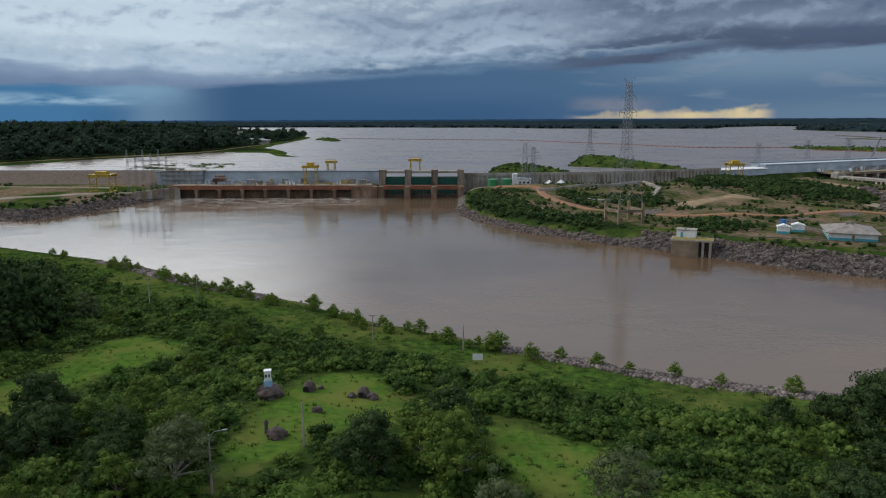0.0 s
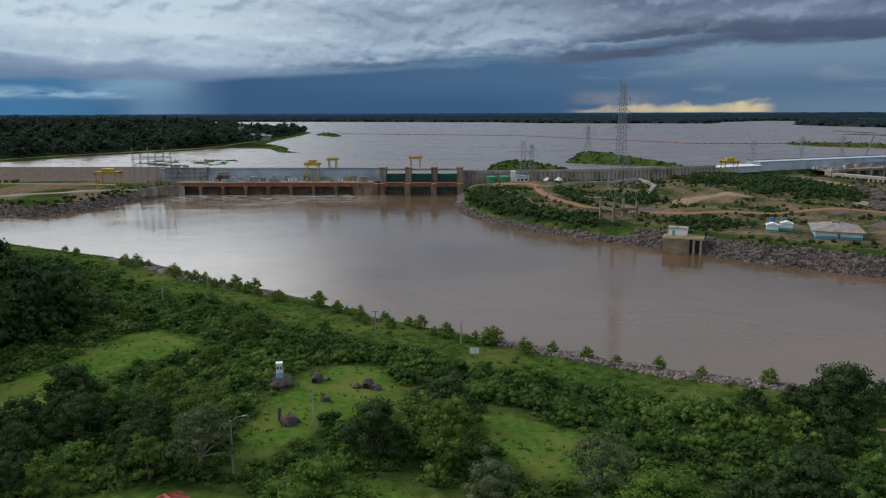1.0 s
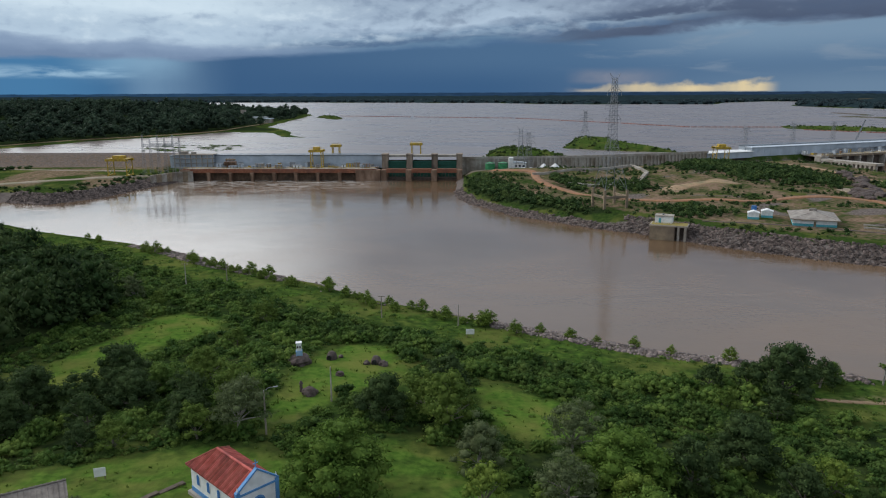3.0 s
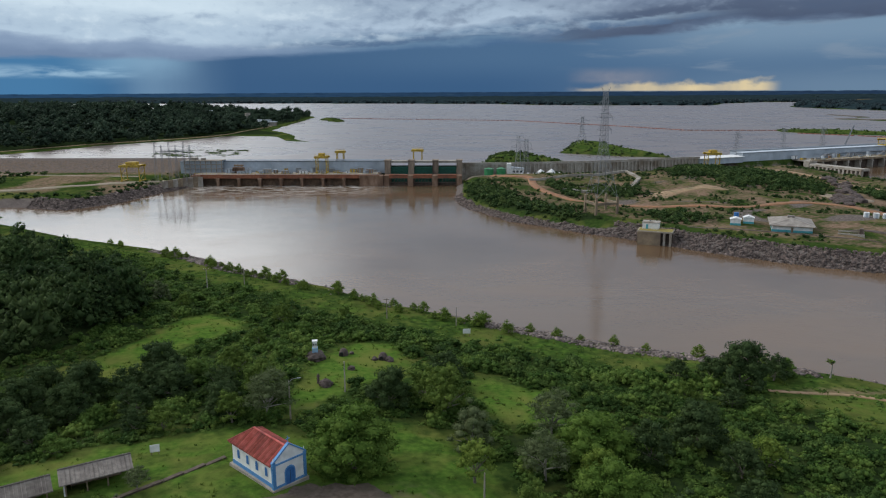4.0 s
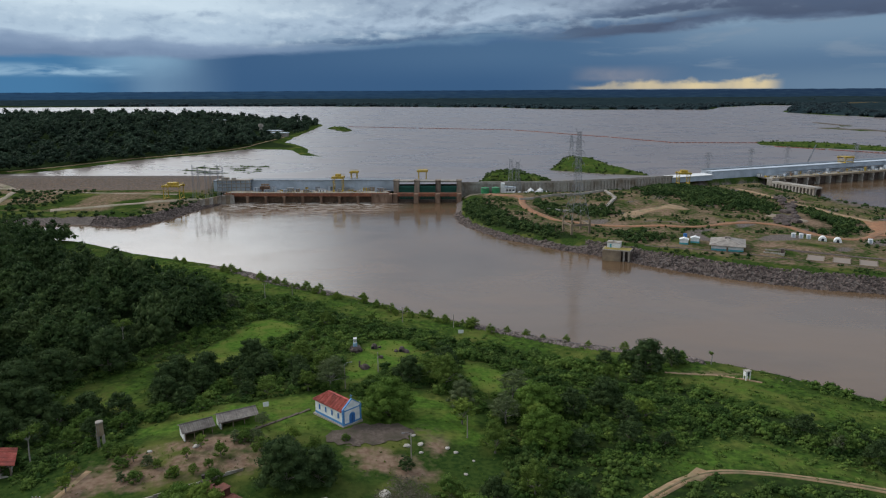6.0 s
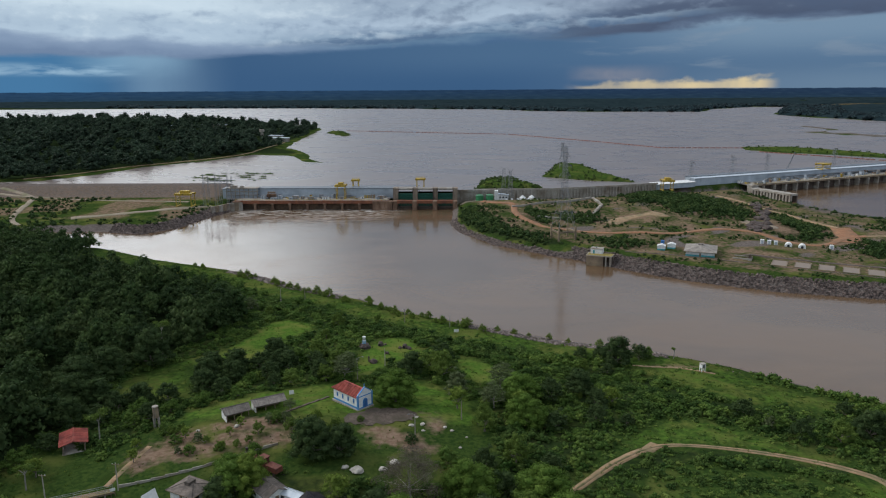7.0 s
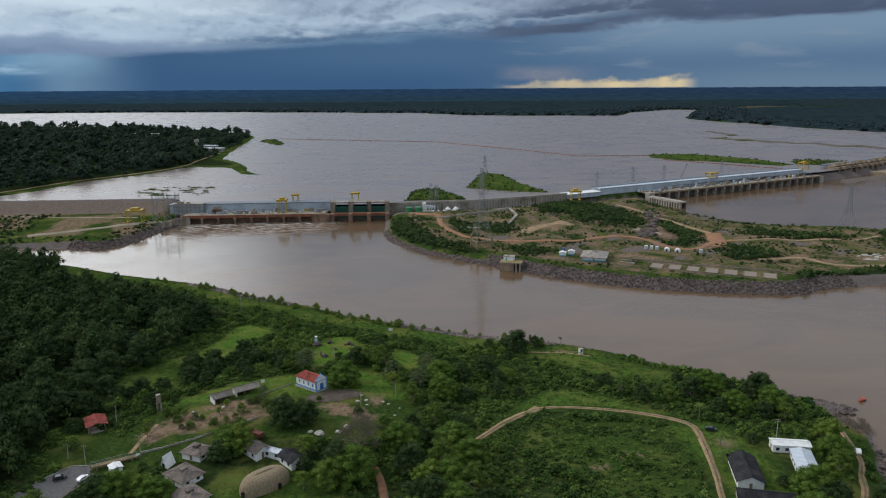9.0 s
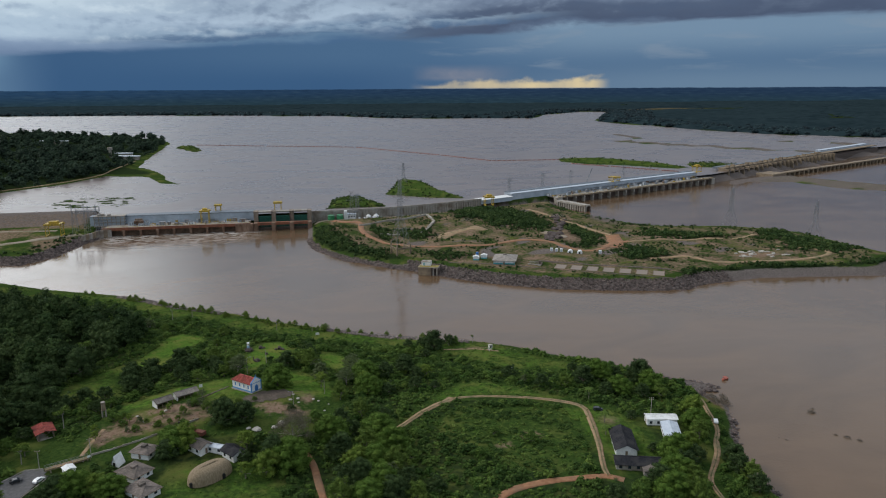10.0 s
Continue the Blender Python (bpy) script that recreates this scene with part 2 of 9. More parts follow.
SCRUB_DEEP = leafmat("deep_scrub_leaves", (0.032, 0.06, 0.019), (0.054, 0.09, 0.028))
SHRUB_DARK = leafmat("thicket_leaves", (0.042, 0.08, 0.02), (0.07, 0.116, 0.028))
SHRUB_PALE = leafmat("weed_leaves", (0.068, 0.115, 0.023), (0.105, 0.15, 0.035))
BARK = mat("bark", (0.12, 0.1, 0.08), (0.2, 0.18, 0.15), 3, 0.9, 0.3)
BARK_PALE = mat("pale_bark", (0.2, 0.185, 0.16), (0.29, 0.27, 0.24), 3, 0.9, 0.3)
CONCRETE = mat("concrete", (0.3, 0.27, 0.23), (0.4, 0.37, 0.32), 0.8, 0.85, 0.15, big=(0.2, 0.16, 0.12), bigscale=0.12)
CONCRETE_RUST = mat("stained_concrete", (0.2, 0.12, 0.075), (0.3, 0.2, 0.14), 0.7, 0.85, 0.15, big=(0.12, 0.07, 0.045), bigscale=0.2, stretch=(1, 1, 0.35))
# dark concrete; behind piers its tone paints in the shade of the gaps
CONCRETE_DARK = mat("dark_concrete", (0.07, 0.05, 0.04), (0.13, 0.1, 0.08), 0.6, 0.7, 0.15)
RED_BEAM = mat("red_oxide_paint", (0.2, 0.07, 0.035), (0.28, 0.11, 0.06), 0.9, 0.7, 0.1, big=(0.14, 0.06, 0.04), bigscale=0.2)
CLADDING = mat("grey_cladding", (0.38, 0.43, 0.48), (0.46, 0.51, 0.56), 0.4, 0.5, 0.0, big=(0.3, 0.34, 0.38), bigscale=0.1)
ROOF_DARK = mat("dark_metal_roof", (0.1, 0.12, 0.14), (0.15, 0.17, 0.19), 0.5, 0.5, 0.05)
ROOF_METAL = mat("pale_metal_roof", (0.5, 0.55, 0.6), (0.6, 0.64, 0.68), 0.5, 0.4, 0.05, metal=0.2)
WHITE = mat("white_paint", (0.72, 0.72, 0.7), (0.8, 0.8, 0.78), 1.2, 0.7, 0.05, big=(0.6, 0.6, 0.57), bigscale=0.5)
BLUE = mat("blue_paint", (0.03, 0.12, 0.33), (0.05, 0.17, 0.4), 1.5, 0.6, 0.05)
BLUE_TRIM = mat("blue_trim_paint", (0.07, 0.22, 0.46), (0.11, 0.28, 0.52), 1.5, 0.6, 0.05)
BLUE_PALE = mat("pale_blue_paint", (0.22, 0.37, 0.54), (0.3, 0.45, 0.6), 1.5, 0.6, 0.05)
RED_TILE = mat("red_clay_tile", (0.33, 0.075, 0.055), (0.45, 0.125, 0.095), 1.2, 0.85, 0.1, big=(0.2, 0.06, 0.05), bigscale=0.4, per="object")
GREY_TILE = mat("grey_roof_tile", (0.11, 0.09, 0.075), (0.18, 0.148, 0.125), 1.5, 0.9, 0.2, big=(0.075, 0.064, 0.056), bigscale=0.4, per="object")
SHED_ROOF = mat("worn_sheet_roof", (0.17, 0.148, 0.128), (0.25, 0.22, 0.19), 1.5, 0.9, 0.2, big=(0.12, 0.1, 0.088), bigscale=0.4, per="object")
BLACK_TILE = mat("dark_slate_roof", (0.018, 0.018, 0.021), (0.034, 0.034, 0.038), 1.5, 0.9, 0.2, big=(0.055, 0.052, 0.05), bigscale=0.3, spec=0.15)
THATCH = mat("thatch", (0.2, 0.15, 0.09), (0.3, 0.23, 0.15), 2.5, 0.95, 0.5, stretch=(1, 1, 0.3))
YELLOW = mat("yellow_paint", (0.43, 0.29, 0.03), (0.54, 0.37, 0.05), 1.0, 0.6, 0.05, big=(0.2, 0.13, 0.04), bigscale=0.6)
GREEN_GATE = mat("green_gate_paint", (0.015, 0.09, 0.06), (0.025, 0.12, 0.085), 0.8, 0.5, 0.05)
GREEN_TANK = mat("green_tank_paint", (0.03, 0.19, 0.07), (0.05, 0.24, 0.1), 0.8, 0.5, 0.02)
TEAL = mat("turquoise_paint", (0.06, 0.3, 0.34), (0.1, 0.36, 0.4), 1.0, 0.6, 0.02)
STEEL = mat("galvanised_steel", (0.2, 0.21, 0.22), (0.28, 0.29, 0.3), 1.0, 0.5, 0.0, metal=0.4)
DARK = mat("dark_opening", (0.012, 0.012, 0.012), (0.02, 0.02, 0.02), 1, 0.6, 0.0)
GLASS_DARK = mat("window_glass", (0.02, 0.03, 0.04), (0.03, 0.04, 0.05), 1, 0.1, 0.0, spec=0.6)
WOOD = mat("weathered_wood", (0.16, 0.12, 0.08), (0.24, 0.18, 0.12), 2, 0.85, 0.2)
EARTH_RED = mat("red_earth", (0.24, 0.11, 0.055), (0.33, 0.17, 0.09), 0.7, 0.95, 0.2, big=(0.2, 0.12, 0.07), bigscale=0.15)
DIRT = mat("sandy_dirt", (0.26, 0.165, 0.09), (0.36, 0.245, 0.145), 0.8, 0.95, 0.2, big=(0.16, 0.14, 0.07), bigscale=0.2)
PAVED = mat("stone_paving", (0.08, 0.06, 0.046), (0.135, 0.104, 0.082), 1.2, 0.9, 0.4, big=(0.06, 0.052, 0.032), bigscale=0.3)
ASPHALT = mat("asphalt", (0.09, 0.085, 0.085), (0.13, 0.125, 0.12), 1.0, 0.9, 0.1)
STONE = mat("riprap_stone", (0.045, 0.034, 0.03), (0.15, 0.115, 0.1), 0.5, 0.9, 0.3, per="island", bumpscale=3)
STONE_PALE = mat("pale_riprap_stone", (0.085, 0.068, 0.06), (0.24, 0.195, 0.175), 0.5, 0.9, 0.3, per="island", bumpscale=3)
BOULDER = mat("dark_boulder", (0.06, 0.045, 0.04), (0.11, 0.085, 0.075), 1.0, 0.9, 0.4)
PALE_ROCK = mat("pale_rock", (0.35, 0.32, 0.27), (0.5, 0.46, 0.4), 1.0, 0.9, 0.3)
GRAVEL = mat("dry_gravel", (0.22, 0.17, 0.12), (0.32, 0.26, 0.19), 1.0, 0.95, 0.3, big=(0.16, 0.15, 0.08), bigscale=0.06)
GROUND_GRASS = mat("verge_grass", (0.05, 0.07, 0.018), (0.19, 0.14, 0.08), 0.5, 0.95, 0.3, big=(0.22, 0.16, 0.095), bigscale=0.22)
SPILL = mat("ochre_concrete", (0.2, 0.15, 0.1), (0.3, 0.23, 0.15), 0.5, 0.85, 0.1, big=(0.13, 0.1, 0.075), bigscale=0.1)
ROOF_PALE = mat("pale_roof_tile", (0.26, 0.23, 0.2), (0.34, 0.31, 0.27), 0.8, 0.9, 0.2, big=(0.2, 0.17, 0.15), bigscale=0.3)
TIRE = mat("rubber", (0.015, 0.015, 0.015), (0.025, 0.025, 0.025), 4, 0.8, 0.0)
CARPAINT_DARK = mat("dark_car_paint", (0.02, 0.022, 0.025), (0.03, 0.032, 0.035), 1, 0.25, 0.0, spec=0.5)
CARPAINT_WHITE = mat("white_car_paint", (0.7, 0.7, 0.7), (0.75, 0.75, 0.75), 1, 0.25, 0.0, spec=0.5)
BOAT_RED = mat("red_boat_paint", (0.34, 0.07, 0.04), (0.42, 0.1, 0.06), 0.8, 0.5, 0.0)
RUST_FLOAT = mat("red_float", (0.17, 0.06, 0.045), (0.24, 0.1, 0.075), 0.5, 0.7, 0.0)


def water_mat(name, a, b, smoothest=0.08, roughest=0.19, ripple=0.15, foam=False):
    m = bpy.data.materials.new(name)
    m.use_nodes = True
    t = m.node_tree
    L = t.links.new
    p = t.nodes["Principled BSDF"]
    g = t.nodes.new("ShaderNodeNewGeometry")

    def noise_(s, sx=1.0, sy=1.0, detail=4, dist=0.0):
        mp = t.nodes.new("ShaderNodeMapping")
        mp.inputs["Scale"].default_value = (sx, sy, 1)
        L(g.outputs["Position"], mp.inputs[0])
        n = t.nodes.new("ShaderNodeTexNoise")
        n.inputs["Scale"].default_value = s
        n.inputs["Detail"].default_value = detail
        n.inputs["Distortion"].default_value = dist
        L(mp.outputs[0], n.inputs["Vector"])
        return n.outputs["Fac"]

    def ramp(v, lo, hi, o0=0.0, o1=1.0):
        r = t.nodes.new("ShaderNodeMapRange")
        L(v, r.inputs[0])
        for i, x in enumerate((lo, hi, o0, o1)):
            r.inputs[1 + i].default_value = x
        return r.outputs[0]

    mx = t.nodes.new("ShaderNodeMix")
    mx.data_type = "RGBA"
    patch = noise_(0.012, 1, 1.8, 5, 1.2)
    L(ramp(patch, 0.35, 0.65), mx.inputs[0])
    mx.inputs[6].default_value, mx.inputs[7].default_value = (*a, 1), (*b, 1)
    col = mx.outputs[2]
    if foam:
        # broken white water in the tailrace
        sp = t.nodes.new("ShaderNodeSeparateXYZ")
        L(g.outputs["Position"], sp.inputs[0])

        def mul(u, v):
            k = t.nodes.new("ShaderNodeMath")
            k.operation = "MULTIPLY"
            L(u, k.inputs[0])
            L(v, k.inputs[1])
            return k.outputs[0]

        zone = mul(mul(ramp(sp.outputs[1], 395.0, 462.0), ramp(sp.outputs[0], -205.0, -185.0)), ramp(sp.outputs[0], -40.0, -75.0))
        lines = ramp(noise_(0.07, 0.55, 2.4, 7, 3.0), 0.47, 0.6)
        fx = t.nodes.new("ShaderNodeMix")
        fx.data_type = "RGBA"
        L(mul(zone, lines), fx.inputs[0])
        L(col, fx.inputs[6])
        fx.inputs[7].default_value = (0.62, 0.57, 0.52, 1)
        col = fx.outputs[2]
    L(col, p.inputs["Base Color"])
    L(ramp(patch, 0.35, 0.7, smoothest, roughest), p.inputs["Roughness"])
    p.inputs["IOR"].default_value = 1.33
    bn = t.nodes.new("ShaderNodeBump")
    bn.inputs["Strength"].default_value = ripple
    bn.inputs["Distance"].default_value = 0.5
    ad = t.nodes.new("ShaderNodeMath")
    ad.operation = "MULTIPLY_ADD"
    L(noise_(0.5, 1, 1.6, 3), ad.inputs[0])
    L(ramp(noise_(0.02, 1, 1, 3, 1.0), 0.35, 0.7, 0.25, 1.0), ad.inputs[1])
    L(noise_(0.08, 1, 1.4, 2, 0.5), ad.inputs[2])
    L(ad.outputs[0], bn.inputs["Height"])
    L(bn.outputs[0], p.inputs["Normal"])
    return m


WATER_RIVER = water_mat("muddy_river_water", (0.108, 0.067, 0.037), (0.145, 0.091, 0.052), foam=True)
WATER_LAKE = water_mat("muddy_reservoir_water", (0.132, 0.104, 0.093), (0.17, 0.135, 0.12), 0.25, 0.36, 0.004)


def ground_mat():
    m = bpy.data.materials.new("ground_cover")
    m.use_nodes = True
    t = m.node_tree
    L = t.links.new
    p = t.nodes["Principled BSDF"]
    p.inputs["Roughness"].default_value = 0.95
    p.inputs["Specular IOR Level"].default_value = 0.0
    g = t.nodes.new("ShaderNodeNewGeometry")
    at = t.nodes.new("ShaderNodeVertexColor")
    at.layer_name = "cover"
    sp = t.nodes.new("ShaderNodeSeparateColor")
    L(at.outputs[0], sp.inputs[0])

    def noise_(s, detail=4, dist=0.0):
        n = t.nodes.new("ShaderNodeTexNoise")
        n.inputs["Scale"].default_value = s
        n.inputs["Detail"].default_value = detail
        n.inputs["Distortion"].default_value = dist
        L(g.outputs["Position"], n.inputs["Vector"])
        return n.outputs["Fac"]

    def ramp(v, lo, hi):
        r = t.nodes.new("ShaderNodeMapRange")
        L(v, r.inputs[0])
        r.inputs[1].default_value, r.inputs[2].default_value = lo, hi
        return r.outputs[0]

    def mix(f, x, y):
        n = t.nodes.new("ShaderNodeMix")
        n.data_type = "RGBA"
        for sock, v in ((n.inputs[0], f), (n.inputs[6], x), (n.inputs[7], y)):
            if isinstance(v, tuple):
                sock.default_value = (*v, 1)
            else:
                L(v, sock)
        return n.outputs[2]

    def edge(mask, s=0.4, w=0.9):
        a = t.nodes.new("ShaderNodeMath")
        a.operation = "MULTIPLY_ADD"
        L(noise_(s, 5), a.inputs[0])
        a.inputs[1].default_value = w
        L(mask, a.inputs[2])
        return ramp(a.outputs[0], 0.5 + w * 0.3, 0.5 + w * 0.7)

    grass = mix(ramp(noise_(0.9, 6), 0.35, 0.65), (0.021, 0.044, 0.011), (0.048, 0.076, 0.018))
    grass = mix(ramp(noise_(0.06, 5, 0.5), 0.48, 0.66), grass, (0.1, 0.112, 0.03))
    grass = mix(ramp(noise_(0.15, 5), 0.55, 0.7), grass, (0.03, 0.05, 0.012))
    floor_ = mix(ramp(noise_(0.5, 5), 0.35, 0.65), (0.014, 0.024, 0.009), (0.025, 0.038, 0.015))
    dirt = mix(ramp(noise_(0.7, 5), 0.35, 0.65), (0.16, 0.103, 0.07), (0.245, 0.173, 0.122))
    rock = mix(ramp(noise_(1.2, 5), 0.35, 0.65), (0.09, 0.075, 0.065), (0.19, 0.16, 0.145))
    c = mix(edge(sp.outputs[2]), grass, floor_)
    c = mix(edge(sp.outputs[0]), c, dirt)
    al = at.outputs["Alpha"]
    inv = t.nodes.new("ShaderNodeMath")
    inv.operation = "SUBTRACT"
    inv.inputs[0].default_value = 1.0
    L(al, inv.inputs[1])
    c = mix(edge(inv.outputs[0], 0.5), c, rock)
    c = mix(edge(sp.outputs[1]), c, mix(ramp(noise_(0.13, 5, 0.4), 0.45, 0.66), mix(ramp(noise_(0.9, 6), 0.3, 0.7), (0.046, 0.1, 0.016), (0.098, 0.165, 0.028)), (0.13, 0.15, 0.036)))
    L(c, p.inputs["Base Color"])
    bn = t.nodes.new("ShaderNodeBump")
    bn.inputs["Strength"].default_value = 0.5
    bn.inputs["Distance"].default_value = 0.4
    L(noise_(1.5, 6), bn.inputs["Height"])
    L(bn.outputs[0], p.inputs["Normal"])
    return m


GROUND = ground_mat()

# ---- plan of the land ----
LAKE = 11.5        # level of the reservoir; the river below the dam is at 0
SHORE_NEAR = [(-325, 352), (-300, 335), (-228, 309), (-188, 282), (-133, 256), (-110, 242), (-81, 218), (-47, 197), (-22, 176), (11, 157), (46, 137),
              (65, 131), (86, 123), (106, 111), (130, 89), (151, 74), (165, 62), (167, 54), (174, 49.5), (181, 45), (187, 38.5), (181, 35), (176, 33), (177, 23.7), (180, 18), (176.5, 8.8), (171, -2), (162, -20), (158.5, -33), (158, -43), (159, -54), (160, -80)]
MAINLAND = [(-198, 472), (-210, 415), (-215, 386), (-232, 362), (-266, 371), (-303, 369)] + SHORE_NEAR + [
    (150, -200), (140, -4600), (-4950, -4600), (-4950, 560), (-225, 553), (-199, 500)]
ISLAND = [(-4, 495), (-4, 400), (4, 368), (27, 326), (60, 295), (78, 280), (102, 256), (135, 230), (170, 212), (212, 200), (254, 193), (278, 205),
          (326, 211), (382, 205), (420, 200), (474, 230), (470, 261), (463, 290), (460, 335), (444, 360), (402, 389), (346, 398), (324, 414), (300, 465),
          (285, 534), (292, 580), (190, 535), (90, 506)]
GRAVEL_BAR = [(585, 690), (612, 728), (660, 752), (756, 800), (753, 746), (774, 698), (811, 643), (870, 575), (960, 500), (925, 470), (830, 520), (754, 579), (710, 617), (703, 654), (692, 689), (636, 701), (605, 672)]
EAST = [(1500, 1200), (1350, 300), (1300, -800), (1200, -4600), (4950, -4600), (4950, 1500)]
DAMLINE = [(-4950, 556), (-225, 553), (-200, 500), (0, 500), (90, 506), (190, 538), (300, 588), (580, 712), (620, 735), (1160, 1070), (1500, 1230), (4950, 1500)]
PENINSULA = [(-4950, 556), (-600, 558), (-472, 575), (-441, 584), (-412, 631), (-386, 720), (-334, 795), (-301, 885), (-239, 864), (-211, 780), (-171, 765),
             (-205, 830), (-232, 929), (-283, 1007), (-294, 1147), (-313, 1380), (-330, 1560), (-385, 1740), (-700, 2050), (-1500, 2250), (-4950, 2350)]
SPIT = [(-297, 1422), (-235, 1291), (-225, 1330), (-270, 1480)]
ISLET_A = [(14, 520), (18, 545), (25, 594), (58, 596), (84, 523)]
ISLET_B = [(86, 613), (99, 661), (121, 757), (153, 724), (160, 640), (181, 560), (140, 575)]
FARSHORE = [(-4950, 3700), (-1496, 3616), (-689, 3508), (127, 3172), (330, 2846), (926, 2662), (1065, 3015), (1438, 3397), (1500, 3300), (1053, 2356),
            (1115, 1821), (1199, 1515), (1393, 1306), (2000, 1250), (4950, 1450), (4950, 4950), (-4950, 4950)]
BAR_A = [(440, 990), (470, 1004), (517, 990), (549, 940), (579, 893), (592, 815), (570, 800), (508, 865), (462, 890), (430, 940)]
BAR_E = [(621, 864), (663, 873), (697, 835), (705, 815), (660, 790), (605, 815)]
BAR_B = [(704, 1360), (726, 1395), (775, 1344), (818, 1262), (880, 1180), (925, 1096), (985, 1030), (965, 1005), (880, 1070), (840, 1150), (775, 1225)]
BAR_C = [(1087, 1304), (1151, 1275), (1195, 1160), (1175, 1130), (1100, 1235)]
BAR_D = [(800, 1600), (820, 1610), (842, 1492), (790, 1382), (776, 1395), (806, 1500)]


def inside(x, y, poly):
    r = np.zeros(x.shape, bool)
    for (x0, y0), (x1, y1) in zip(poly, poly[1:] + poly[:1]):
        c = (y0 > y) != (y1 > y)
        with np.errstate(divide="ignore", invalid="ignore"):
            r ^= c & (x < (x1 - x0) * (y - y0) / (y1 - y0 if y1 != y0 else 1e-9) + x0)
    return r


def line_distance(x, y, pts):
    d = np.full(x.shape, 1e9)
    for (x0, y0), (x1, y1) in zip(pts, pts[1:]):
        dx, dy = x1 - x0, y1 - y0
        k = np.clip(((x - x0) * dx + (y - y0) * dy) / (dx * dx + dy * dy + 1e-9), 0, 1)
        d = np.minimum(d, np.hypot(x - x0 - k * dx, y - y0 - k * dy))
    return d


def depth_in(x, y, poly):
    """Metres inside the outline, minus outside."""
    d = line_distance(x, y, poly + poly[:1])
    return np.where(inside(x, y, poly), d, -d)


def smooth(v, lo, hi):
    k = np.clip((v - lo) / (hi - lo), 0, 1)
    return k * k * (3 - 2 * k)


def wave(x, y, size, seed):
    """Smooth noise between -1 and 1."""
    r = np.random.RandomState(seed)
    out = np.zeros(x.shape)
    for i in range(5):
        a, p, f = r.uniform(0, 6.28), r.uniform(0, 6.28), r.uniform(0.6, 1.6) * 6.28 / size
        out += np.sin((x * np.cos(a) + y * np.sin(a)) * f + p + 1.3 * np.sin((x * np.sin(a) - y * np.cos(a)) * f * 0.7 + p * 2))
    return out / 5


UPSTREAM = DAMLINE + [(4950, 4950), (-4950, 4950)]
LOW = ((MAINLAND, 1), (ISLAND, 2), (GRAVEL_BAR, 3), (EAST, 3))
HIGH = ((PENINSULA, 4), (SPIT, 5), (ISLET_A, 5), (ISLET_B, 5), (FARSHORE, 6), (BAR_A, 5), (BAR_B, 5), (BAR_C, 5), (BAR_D, 5), (BAR_E, 5))


